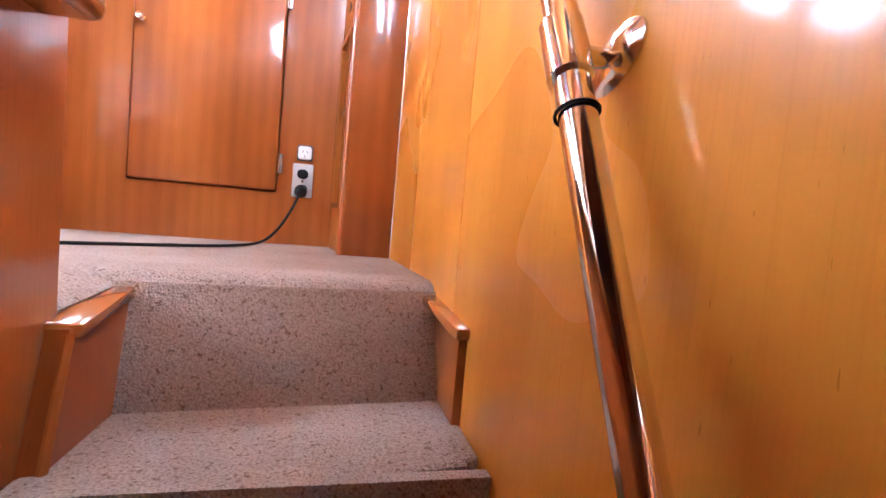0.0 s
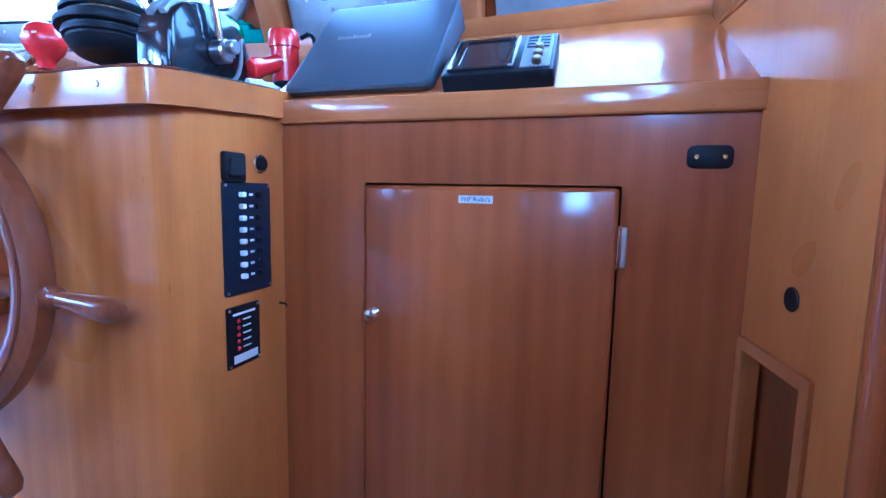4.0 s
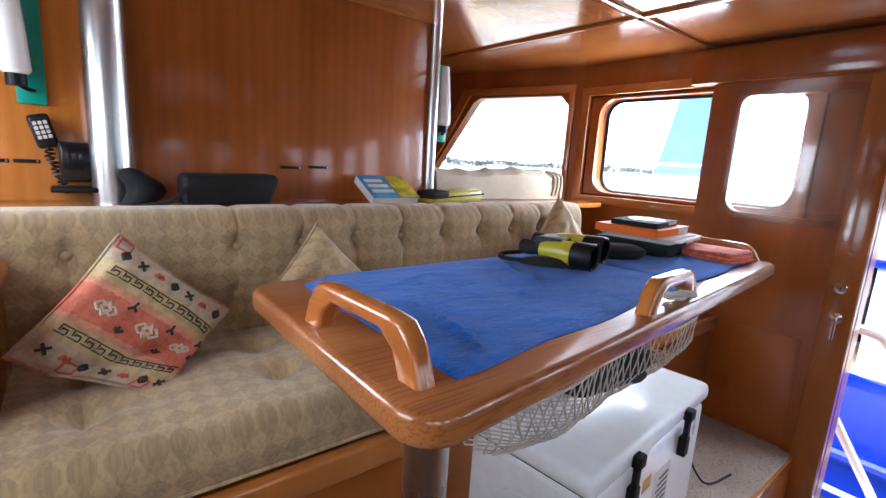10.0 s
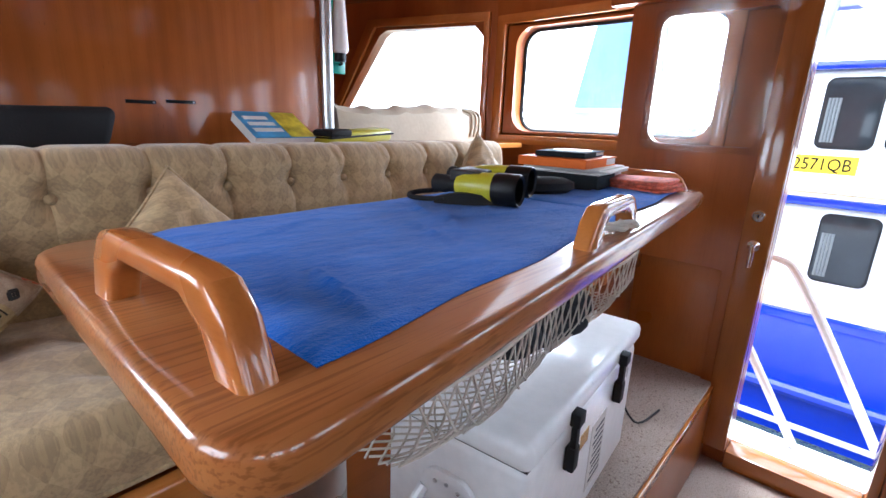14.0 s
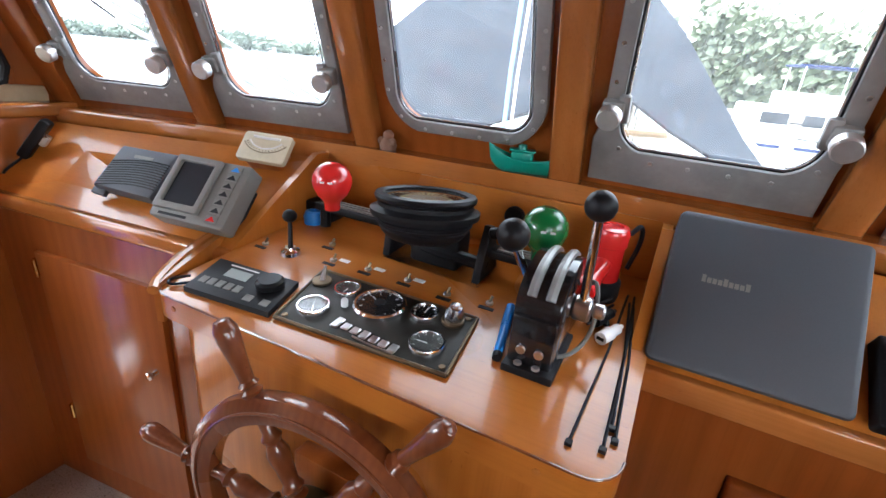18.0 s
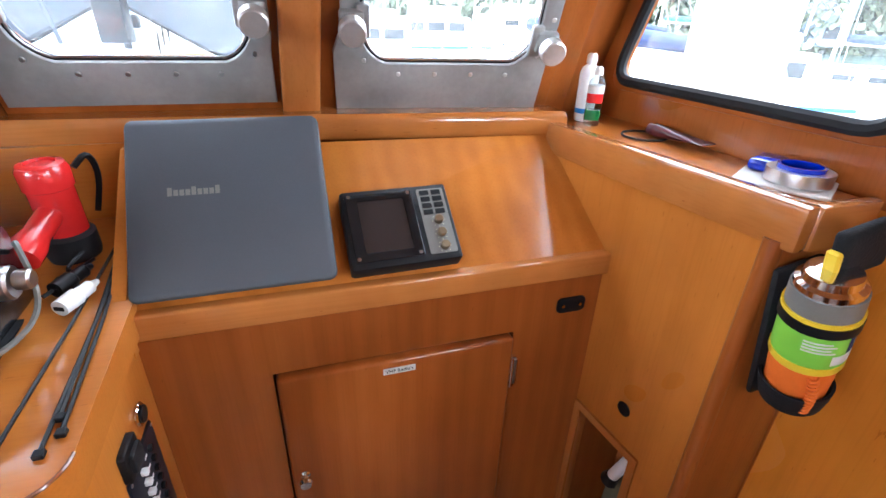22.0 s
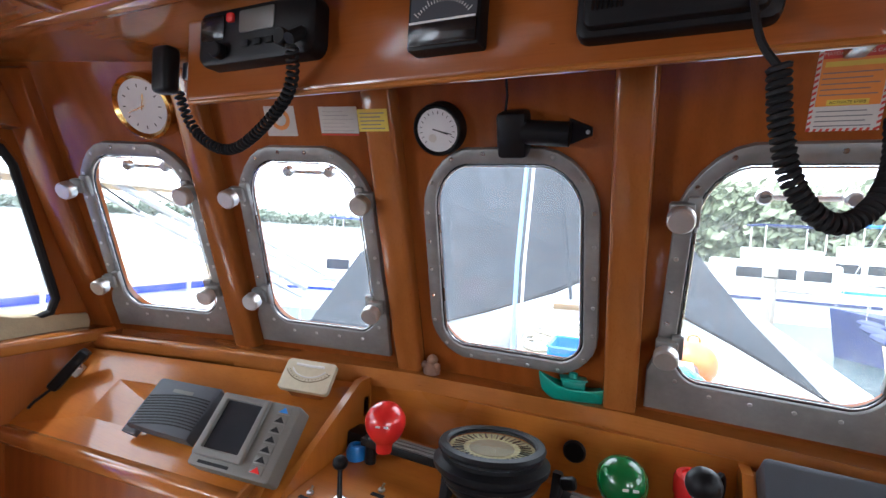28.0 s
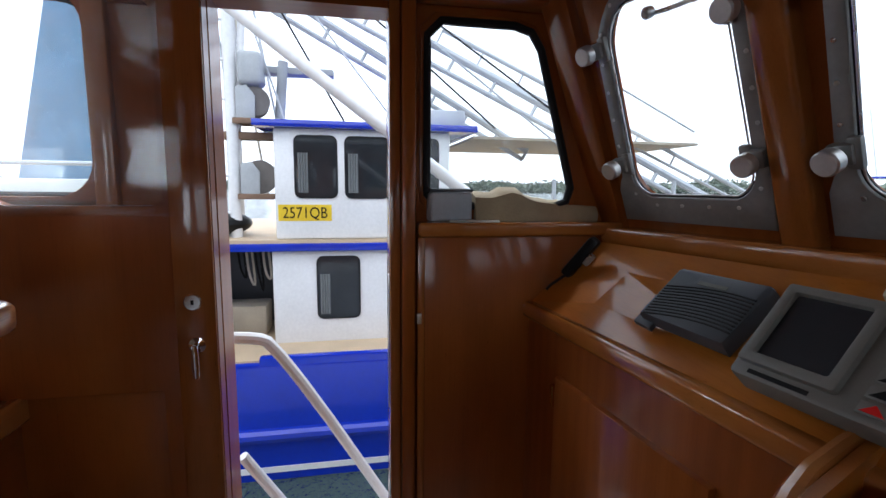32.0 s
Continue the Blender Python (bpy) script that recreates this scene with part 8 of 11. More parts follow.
def seat_move(x, y, z):
    s = ends(x, -1.41, 0.645, 0.03)
    z = 0.868 + (z - 0.868) * (0.55 + 0.45 * s)
    if z > 0.95:
        z += 0.012 * (1 - abs(y + 1.75) / 0.3)
        for bx, by in TUFTS:
            r = math.hypot(x - bx, y - by)
            z -= 0.030 * gauss(r, 0.04)
            z -= 0.009 * gauss(y - by, 0.008) * gauss(x - bx, 0.15)
            z -= 0.005 * gauss(x - bx, 0.008) * gauss(y - by, 0.10)
        z += 0.003 * math.sin(x * 31 + y * 17) * math.sin(y * 43 - x * 9)
    elif y > -1.56:
        y += 0.006 * math.sin(math.pi * min(1, max(0, (z - 0.868) / 0.1)))
    return (x, y, z)


steps = [-1.41 + 2.055 * i / 140 for i in range(141)]
seat = part("seat", loft(steps, sec, seat_move), DAMASK, settee)
for z in (0.880,):
    part("piping", tube([(-1.39, -1.541, z), (0.63, -1.541, z), (0.645, -1.56, z), (0.648, -1.75, z), (0.648, -2.0, z)], 0.0045, 6, smooth=2), DAMASK, seat)


def skin(u0, v0, thick, fold, a, b, side=1):
    """Point on a square scatter cushion; fold bends its low corner forward."""
    t = max(0.0, (1 - a ** 4) * (1 - b ** 4)) ** 0.55
    pinch = 1 - 0.07 * (1 - a * a) * abs(b) ** 3 - 0.07 * (1 - b * b) * abs(a) ** 3
    wob = 0.006 * math.sin(9 * a + 4 * b) * math.cos(7 * b - 3 * a)
    q = Vector((a * u0 * pinch, b * v0 * pinch, side * (thick * t + wob * t)))
    if fold:
        low = (a - b) / 2
        over = max(0.0, low - 0.25)
        q += Vector((-0.42 * u0, 0.42 * v0, 0)) * over
        q.z += fold * over - 0.016 * gauss(low - 0.25, 0.09)
    return q


def pillow(u0, v0, thick, fold=0.0, n=26):
    bm = nb()
    for side in (1, -1):
        g = [[bm.verts.new(skin(u0, v0, thick, fold, 2 * i / n - 1, 2 * j / n - 1, side)) for i in range(n + 1)] for j in range(n + 1)]
        for j in range(n):
            for i in range(n):
                f = (g[j][i], g[j][i + 1], g[j + 1][i + 1], g[j + 1][i])
                bm.faces.new(f if side > 0 else f[::-1])
    bmesh.ops.remove_doubles(bm, verts=bm.verts, dist=0.0004)
    return bm


def cushion(at, u, w, half, thick, mat, label, fold=0.0):
    m = basis(at, u, w)
    ob = thing("cushion", (0, 0, 0), label, "cushion")
    ob.matrix_basis = m
    bm = pillow(half[0], half[1], thick, fold)
    bm.transform(m)
    part("cover", bm, mat, ob)
    loop = [m @ skin(half[0], half[1], thick, fold, a, b)
            for a, b in [(-1 + k / 6, -1) for k in range(12)] + [(1, -1 + k / 6) for k in range(12)] + [(1 - k / 6, 1) for k in range(12)] + [(-1, 1 - k / 6) for k in range(12)]]
    part("piping", tube(loop, 0.004, 6, closed=True), mat, ob)
    return ob


KEYINK = paint("woven_charcoal_yarn", (0.035, 0.032, 0.028), 0.9, 0.0, 0.3, 200, 0.2)
REDYARN = paint("woven_madder_yarn", (0.42, 0.075, 0.045), 0.9, 0.0, 0.3, 200, 0.2)
PALEYARN = paint("woven_pale_yarn", (0.55, 0.46, 0.34), 0.9, 0.0, 0.3, 200, 0.2)
KQ = (0.15, 0.15, 0.052, 0.10)
kc = cushion((0.398, -1.875, 1.085), (-0.76, 0.05, -0.70), (0, 0.84, 0.45), KQ[:2], KQ[2], KILIM, "terracotta and cream kilim cushion on the settee", KQ[3])
kcover = kc.children[0]


def woven(name, lines, mat, radius=0.0016):
    """Yarn figures lying on the kilim cushion, given in its own square."""
    for line in lines:
        fine = []
        for (a0, b0), (a1, b1) in zip(line, line[1:]):
            fine += [(a0 + (a1 - a0) * k / 4, b0 + (b1 - b0) * k / 4) for k in range(4)]
        fine.append(line[-1])
        part(name, tube([kc.matrix_basis @ (skin(*KQ, a, b) + Vector((0, 0, 0.0004))) for a, b in fine], radius, 4), mat, kcover)


def meander(b0, h):
    w, out = 0.17, []
    for k in range(-5, 5):
        x = (k + 0.5) * w
        out.append([(x - 0.09, b0), (x + 0.05, b0), (x + 0.05, b0 + 0.6 * h), (x - 0.02, b0 + 0.6 * h), (x - 0.02, b0 + 0.35 * h)])
        out.append([(x + 0.11, b0 + h), (x - 0.05, b0 + h), (x - 0.05, b0 + 0.3 * h)])
    return out


woven("key_border", meander(0.43, 0.12), KEYINK)
woven("key_border", meander(-0.53, 0.12), KEYINK)
for k in range(7):
    a = -0.78 + 0.26 * k
    for b in (0.76, -0.77):
        j = k + (b < 0)
        if j % 3 == 0:
            woven("motif", [[(a - 0.055, b), (a, b - 0.065), (a + 0.055, b), (a, b + 0.065), (a - 0.055, b)], [(a - 0.012, b), (a + 0.012, b)]], KEYINK, 0.0036)
        elif j % 3 == 1:
            woven("motif", [[(a - 0.055, b - 0.055), (a + 0.055, b + 0.055)], [(a - 0.055, b + 0.055), (a + 0.055, b - 0.055)], [(a - 0.02, b), (a + 0.02, b)]], KEYINK, 0.0036)
        else:
            woven("motif", [[(a - 0.06, b - 0.03), (a - 0.03, b + 0.03), (a, b - 0.03), (a + 0.03, b + 0.03), (a + 0.06, b - 0.03)]], REDYARN, 0.0036)
for a in (-0.55, 0.05, 0.62):
    woven("motif", [[(a - 0.15, 0), (a - 0.08, 0.07), (a - 0.04, 0.04), (a, 0.11), (a + 0.04, 0.04), (a + 0.08, 0.07), (a + 0.15, 0), (a + 0.08, -0.07), (a + 0.04, -0.04), (a, -0.11), (a - 0.04, -0.04), (a - 0.08, -0.07), (a - 0.15, 0)],
                    [(a - 0.07, 0), (a, 0.05), (a + 0.07, 0), (a, -0.05), (a - 0.07, 0)]], PALEYARN, 0.003)
    woven("motif", [[(a + 0.22, 0.12), (a + 0.27, 0.18), (a + 0.33, 0.14)], [(a + 0.27, 0.18), (a + 0.28, 0.26)], [(a + 0.24, -0.16), (a + 0.30, -0.2), (a + 0.36, -0.15)], [(a + 0.30, -0.2), (a + 0.29, -0.12)]], KEYINK, 0.0034)
for a, b in ((-0.86, 0.9), (0.86, -0.88), (0.55, -0.86), (-0.4, -0.86)):
    woven("motif", [[(a - 0.09, b - 0.08), (a + 0.09, b - 0.08), (a + 0.09, b + 0.08), (a - 0.09, b + 0.08), (a - 0.09, b - 0.08)]], REDYARN, 0.0024)
cushion((-0.06, -1.93, 1.095), (0.70, 0, 0.71), (0, 0.9, 0.4), (0.14, 0.14), 0.05, DAMASK, "olive cushion matching the settee")
cushion((-1.13, -1.93, 1.17), (0.72, 0, 0.69), (0.1, 0.9, 0.35), (0.14, 0.14), 0.05, DAMASK, "small olive cushion in the corner of the settee")

# table
TABLE = 1.222
table = thing("table", (0.018, -1.308, DAIS), "varnished timber table on a steel post with grab rails", "table")
bm = plate(rrect(-1.33, 0.228, -1.66, -1.048, 0.06, 6), [], 0.044, Matrix.Translation((0, 0, TABLE - 0.044)))
# the fore edge runs at a small angle to the room
for v in bm.verts:
    if v.co.y > -1.2:
        v.co.y -= 0.152 * max(0.0, (0.228 - v.co.x)) / 1.558
rim = [e for e in bm.edges if len(e.link_faces) == 2 and e.calc_face_angle(0) > 1.2 and abs(e.verts[0].co.z - e.verts[1].co.z) < 1e-5]
bmesh.ops.bevel(bm, geom=rim, offset=0.013, segments=4, affect="EDGES", profile=0.5)
part("tabletop", bm, TABLEWOOD, table)
part("post", rod((0.018, -1.308, DAIS), (0.018, -1.308, TABLE - 0.05), 0.041, 28), STEEL, table)
part("foot_plate", lathe([(0.0, 0), (0.095, 0), (0.095, 0.008), (0.06, 0.012), (0.0, 0.012)], 28, pose(0.018, -1.308, DAIS)), STEEL, table)
part("head_plate", lathe([(0.0, 0), (0.05, 0), (0.10, 0.012), (0.10, 0.02), (0.0, 0.02)], 28, pose(0.018, -1.308, TABLE - 0.064)), STEEL, table)


def grab_rail(p, q, h, wide, mat, parent):
    """A timber rail bowed up between two feet."""
    d = (Vector(q) - Vector(p))
    L = d.length
    e, t = 0.05, 0.026
    outer = [(-0.012, 0), (0.006, h * 0.62), (0.03, h * 0.95), (0.055, h), (L - 0.055, h), (L - 0.03, h * 0.95), (L - 0.006, h * 0.62), (L + 0.012, 0)]
    inner = [(L - 0.035, 0), (L - 0.048, (h - t) * 0.6), (L - 0.075, h - t), (0.075, h - t), (0.048, (h - t) * 0.6), (0.035, 0)]
    bm = plate(outer + inner, [], wide)
    edges = [x for x in bm.edges if len(x.link_faces) == 2 and x.calc_face_angle(0) > 1.0 and not all(v.co.y < 1e-4 for v in x.verts)]
    bmesh.ops.bevel(bm, geom=edges, offset=0.009, segments=3, affect="EDGES", profile=0.5)
    bm.transform(Matrix.Translation((0, 0, -wide / 2)))
    u = d.normalized()
    side = u.cross(Vector((0, 0, 1)))
    bm.transform(basis(p, u, side))
    return part("grab_rail", bm, mat, parent)


RAILWOOD_Y = wood("rail_foreaft", (0.33, 0.1, 0.022), (0.46, 0.16, 0.035), (0.56, 0.23, 0.06), axis="y", rough=0.25, coat=0.5, scale=2)
grab_rail((0.19, -1.40, TABLE), (0.172, -1.128, TABLE), 0.075, 0.032, RAILWOOD_Y, table)
grab_rail((-0.36, -1.14, TABLE), (-0.60, -1.165, TABLE), 0.065, 0.032, TRIM_X, table)
grab_rail((-1.30, -1.26, TABLE), (-1.30, -1.58, TABLE), 0.05, 0.028, RAILWOOD_Y, table)


# blue cloth in two pieces
FOLDS = (((0.1, -1.2), (-0.02, -1.42), 0.004), ((0.05, -1.13), (0.0, -1.33), 0.005), ((-0.28, -1.32), (-0.43, -1.50), 0.004), ((-0.2, -1.22), (-0.30, -1.5), 0.003),
         ((-0.35, -1.45), (-0.42, -1.60), 0.004), ((0.0, -1.5), (-0.2, -1.58), 0.003), ((-0.45, -1.38), (-0.6, -1.52), 0.003), ((-0.85, -1.3), (-1.0, -1.45), 0.003))


def cloth(x0, x1, lift):
    bm = nb()
    nx, ny = int(abs(x1 - x0) / 0.011), 56
    tops = []
    for i in range(nx + 1):
        row = []
        for j in range(ny + 1):
            x = x0 + (x1 - x0) * i / nx
            yf = -1.118 - 0.118 * (0.13 - x) / 1.2 + 0.004 * math.sin(x * 19)
            yb = -1.648 + 0.05 * max(0, x - 0.05) / 0.08
            y = yf + (yb - yf) * j / ny
            z = 0.004 + lift + 0.0012 * math.sin(23 * x + 11 * y) * math.sin(31 * y - 7 * x)
            for (ax, ay), (bx, by), h in FOLDS:
                ux, uy = bx - ax, by - ay
                L = math.hypot(ux, uy)
                s = ((x - ax) * ux + (y - ay) * uy) / L / L
                n = ((x - ax) * uy - (y - ay) * ux) / L
                z += 1.7 * h * gauss(n, 0.007) * max(0, 1 - (2 * s - 1) ** 2)
            if i in (0, nx) or j in (0, ny):
                z = 0.0015 + lift
            row.append(bm.verts.new((x, y, TABLE + z)))
        tops.append(row)
    for a, b in zip(tops, tops[1:]):
        for k in range(ny):
            bm.faces.new((a[k], a[k + 1], b[k + 1], b[k]))
    r = bmesh.ops.extrude_face_region(bm, geom=bm.faces[:])
    for v in [g for g in r["geom"] if isinstance(g, bmesh.types.BMVert)]:
        v.co.z = TABLE + lift + 0.0004
    return bm


tc = thing("tablecloth", (-0.4, -1.4, TABLE), "royal blue towelling cloth spread in two pieces", "tablecloth")
part("towel", cloth(0.13, -0.72, 0.0), TERRY, tc)
part("towel", cloth(-0.69, -1.24, 0.0035), TERRY, tc)

# binoculars
binoc = thing("binoculars", (-0.56, -1.5, TABLE + 0.006), "lime and black marine binoculars lying on the cloth", "binoculars")
aim = Vector((-0.05, 0.22, 0.0)).normalized()
wide = Vector((0.975, 0.22, 0.0)).normalized()
c0 = Vector((-0.565, -1.50, TABLE + 0.042))
for s in (-1, 1):
    b0 = c0 + wide * 0.036 * s + Vector((0, 0, 0.012 if s < 0 else 0.0))
    M, _ = along(b0 - aim * 0.02, b0 + aim)
    barrel = part("barrel", lathe([(0.0, -0.02), (0.024, -0.02), (0.03, 0.0), (0.033, 0.03), (0.034, 0.06), (0.034, 0.075), (0.0, 0.075)], 24, M), LIME, binoc)
    part("objective", lathe([(0.0, 0.07), (0.033, 0.07), (0.036, 0.076), (0.036, 0.125), (0.033, 0.13), (0.029, 0.126), (0.029, 0.1), (0.0, 0.1)], 24, M), BLACK, barrel)
    part("eyepiece", lathe([(0.0, -0.085), (0.016, -0.085), (0.021, -0.08), (0.021, -0.05), (0.018, -0.045), (0.018, -0.015), (0.0, -0.015)], 20, M), RUBBER, barrel)
part("bridge", box(-0.045, 0.05, -0.06, 0.022, -0.012, 0.036, 0.008, 2, Matrix.Translation(c0) @ Matrix.Rotation(math.radians(12), 4, "Z")), BLACK, binoc)
part("strap", tube([c0 + Vector((0.04, -0.1, -0.02)), (-0.45, -1.62, TABLE + 0.02), (-0.43, -1.60, TABLE + 0.012), (-0.46, -1.52, TABLE + 0.016)], 0.006, 8, smooth=2), BAGCLOTH, binoc)
bm = nb()
for k in range(13):
    t = k / 12
    p = Vector((-0.455, -1.545, TABLE)).lerp(Vector((-0.545, -1.425, TABLE)), t)
    h = 0.012 + 0.012 * math.sin(math.pi * t)
    n = Vector((0.8, 0.6, 0)).normalized() * (0.012 + 0.012 * math.sin(math.pi * min(1, t * 1.1)))
    for q in (p - n + Vector((0, 0, 0.007)), p - n * 0.7 + Vector((0, 0, 0.007 + h)), p + n * 0.7 + Vector((0, 0, 0.007 + h)), p + n + Vector((0, 0, 0.007))):
        bm.verts.new(q)
bm.verts.ensure_lookup_table()
for k in range(12):
    for a in range(4):
        b = (a + 1) % 4
        bm.faces.new((bm.verts[4 * k + a], bm.verts[4 * k + b], bm.verts[4 * k + 4 + b], bm.verts[4 * k + 4 + a]))
bm.faces.new(bm.verts[0:4])
bm.faces.new(bm.verts[48:52][::-1])
part("neck_pad", bm, BAGCLOTH, binoc)
solid("pouch", lathe([(0.0, 0.0), (0.055, 0.0), (0.07, 0.012), (0.068, 0.03), (0.045, 0.042), (0.0, 0.045)], 24, pose(-0.80, -1.475, TABLE + 0.007, 0, 0, -30) @ Matrix.Diagonal((1.35, 0.7, 0.95, 1))), BAGCLOTH, "black padded pouch lying beside the binoculars", "pouch")

# books and papers on the port end of the table
def book(name, at, turn, w, d, h, cover, label, category="book"):
    M = pose(*at, 0, 0, turn)
    b = thing(name, at, label, category, turn=turn)
    part("page_block", box(-w / 2 + 0.003, w / 2 - 0.004, -d / 2 + 0.004, d / 2 - 0.004, 0.003, h - 0.003, 0.001, 1, M), PAPER, b)
    c = box(-w / 2, w / 2, -d / 2, d / 2, 0, 0.003, 0.001, 1, M)
    box(-w / 2, w / 2, -d / 2, d / 2, h - 0.003, h, 0.001, 1, M, c)
    box(w / 2 - 0.003, w / 2, -d / 2, d / 2, 0.002, h - 0.002, 0.0, 1, M, c)
    box(-w / 2 + 0.1, w / 2, d / 2 - 0.003, d / 2 + 0.001, 0.002, h - 0.002, 0.0, 1, M, c)
    part("cover", c, cover, b)
    return b, M


BX, BY = -1.06, -1.53
z = TABLE + 0.007
b, M = book("ring_binder", (BX - 0.01, BY, z), 8, 0.28, 0.24, 0.04, BOOKDARK, "black ring binder lying under loose papers", "binder")
for k in range(3):
    part("ring", tube([M @ Vector((-0.135 + 0.012 * math.cos(a / 8 * 6.28), -0.06 + 0.06 * k, 0.02 + 0.014 * math.sin(a / 8 * 6.28))) for a in range(8)], 0.0015, 5, closed=True), CHROME, b)
z += 0.041
for k, (dx, dy, r) in enumerate(((-0.02, 0.012, 5), (-0.035, 0.02, 11), (-0.015, 0.005, 8))):
    solid("paper_sheet", box(-0.14, 0.13, -0.115, 0.115, 0.0, 0.005, 0.001, 1, pose(BX + dx, BY + dy, z, 0, 0, r)), PAPER, "loose white papers stacked on the binder", "papers", "papers on the table")
    z += 0.0055
b, M = book("hardback_book", (BX + 0.0, BY - 0.01, z), 5, 0.27, 0.21, 0.026, ORANGEP, "orange hardback book on the pile")
z += 0.027
b, M = book("hardback_book", (BX - 0.0, BY - 0.005, z), 9, 0.21, 0.15, 0.016, BOOKDARK, "dark grey book topped with a pale disc")
solid("disc", lathe([(0.0, 0), (0.058, 0), (0.06, 0.001), (0.058, 0.0018), (0.009, 0.0018), (0.0, 0.0012)], 32, pose(BX, BY, z + 0.0165)), WHITEP, "pale printed disc lying on the top book", "disc")

bm = nb()
for k, (w, d, zz) in enumerate(((0.075, 0.105, 0.0), (0.07, 0.10, 0.010), (0.066, 0.096, 0.019))):
    box(-w, w, -d, d, zz, zz + 0.010, 0.0045, 2, pose(-1.15 + 0.004 * k, -1.345, TABLE + 0.008, 1.5 * (k - 1), 2, -12 + 5 * k), bm)
solid("folded_cloth", bm, paint("orange_print_cloth", (0.62, 0.13, 0.07), 0.9, 0.0, 0.5, 160, 0.6, scale=60), "folded orange printed cloth on the table end", "cloth")

rope = thing("lashing", (-0.5, -1.15, TABLE), "short pale cord knotted round a grab rail", "cord")
pts = [(-0.52 + 0.05 * math.cos(a * 0.9), -1.15 + 0.022 * math.sin(a * 1.3), TABLE + 0.012 + 0.006 * math.sin(a * 2.1)) for a in range(14)]
part("cord", tube(pts, 0.004, 6, smooth=2), ROPE_W, rope)

# net slung under the fore edge, with clothes in it
def sag(a, b):
    """Point on the net: a from starboard to port, b from the fore edge aft."""
    x = 0.06 - 0.66 * a
    yf = -1.062 - 0.0976 * (0.228 - x)
    bag = math.sin(math.pi * min(1, b)) ** 0.42
    deep = 0.095 + 0.035 * math.sin(math.pi * min(1, a * 1.1)) + 0.015 * a
    return Vector((x, yf - 0.36 * b ** 1.7 + 0.01 * math.sin(a * 9), 1.177 - deep * bag))


net = thing("storage_net", (-0.25, -1.2, 1.1), "beige cord net slung under the table", "net")
bm = nb()
NA, NB_ = 26, 16
for i in range(-NB_, NA + 1, 1):
    for sgn in (1, -1):
        pts = []
        for j in range(NB_ + 1):
            a = (i + j) / NA if sgn > 0 else (i + NB_ - j) / NA
            if 0 <= a <= 1:
                p = sag(a, j / NB_)
                pts.append(p + Vector((0.002 * math.sin(7 * i + 3 * j), 0.002 * math.cos(5 * i + j), 0)))
        if len(pts) > 1:
            tube(pts, 0.0013, 4, bm)
tagged(part("netting", bm, NETCORD, net), kind="stuff")
part("head_rope", tube([sag(k / 20, 0.0) for k in range(21)], 0.003, 6), NETCORD, net)
cb_ = thing("clothes_bundle", (-0.33, -1.22, 1.05), "dark crumpled clothes stuffed in the net", "clothes")
for x, y, z, r in ((-0.24, -1.19, 1.10, 0.055), (-0.33, -1.21, 1.085, 0.07), (-0.44, -1.22, 1.09, 0.07), (-0.38, -1.17, 1.09, 0.045), (-0.28, -1.28, 1.09, 0.06)):
    own = ball((0, 0, 0), r, 16, 0.5)
    for v in own.verts:
        n = 1 + 0.16 * math.sin(40 * v.co.x + 9 * x) * math.sin(37 * v.co.y + 4) + 0.1 * math.sin(90 * v.co.z + 30 * v.co.x)
        v.co = Vector((x, y, z)) + v.co * n
        v.co.z = min(v.co.z, 1.175)
    part("garment", own, DARKCLOTH, cb_)

# cool box on the platform
cool = thing("cool_box", (-0.70, -1.40, DAIS), "white plastic cool box with black latches and stickers", "cool box", turn=5.5)
MC = pose(-0.70, -1.40, DAIS, 0, 0, 5.5)
bm = box(-0.365, 0.365, -0.235, 0.175, 0.03, 0.392, 0.018, 3, MC)
body = part("body", bm, WHITE, cool)
part("lid", box(-0.378, 0.378, -0.243, 0.182, 0.398, 0.455, 0.02, 4, MC), WHITE, cool)
part("gasket", box(-0.36, 0.36, -0.23, 0.17, 0.391, 0.399, 0.0, 1, MC), BLACK, cool)
for x in (-0.3, 0.3):
    for y in (-0.12, 0.12):
        part("foot", box(x - 0.03, x + 0.03, y - 0.025, y + 0.025, 0.0, 0.034, 0.004, 1, MC), RUBBER, cool)
for x in (-0.17, 0.17):
    la = part("latch", box(x - 0.016, x + 0.016, 0.176, 0.20, 0.29, 0.35, 0.004, 2, MC), RUBBER, cool)
    box_ = box(x - 0.011, x + 0.011, 0.183, 0.198, 0.34, 0.43, 0.004, 2, MC)
    part("strap", box_, RUBBER, la)
    part("catch", box(x - 0.018, x + 0.018, 0.18, 0.204, 0.405, 0.438, 0.004, 2, MC), RUBBER, la)
part("sticker", box(0.02, 0.075, 0.1752, 0.1762, 0.27, 0.31, 0.0, 1, MC), BRASS, cool)
st = part("sticker", box(-0.12, -0.01, 0.1752, 0.1765, 0.09, 0.29, 0.0, 1, MC), PAPER, cool, "pale printed information sticker")
for k in range(9):
    part("print", box(-0.11, -0.03 - 0.006 * (k % 3), 0.1766, 0.1771, 0.105 + k * 0.019, 0.113 + k * 0.019, 0.0, 1, MC), CHARCOAL, st)
ha = part("handle_plate", plate(rrect(-0.07, 0.07, 0.19, 0.31, 0.05, 6), [], 0.012, MC @ basis((0.366, 0, 0), (0, 1, 0), (1, 0, 0)), 0.004), WHITE, cool)
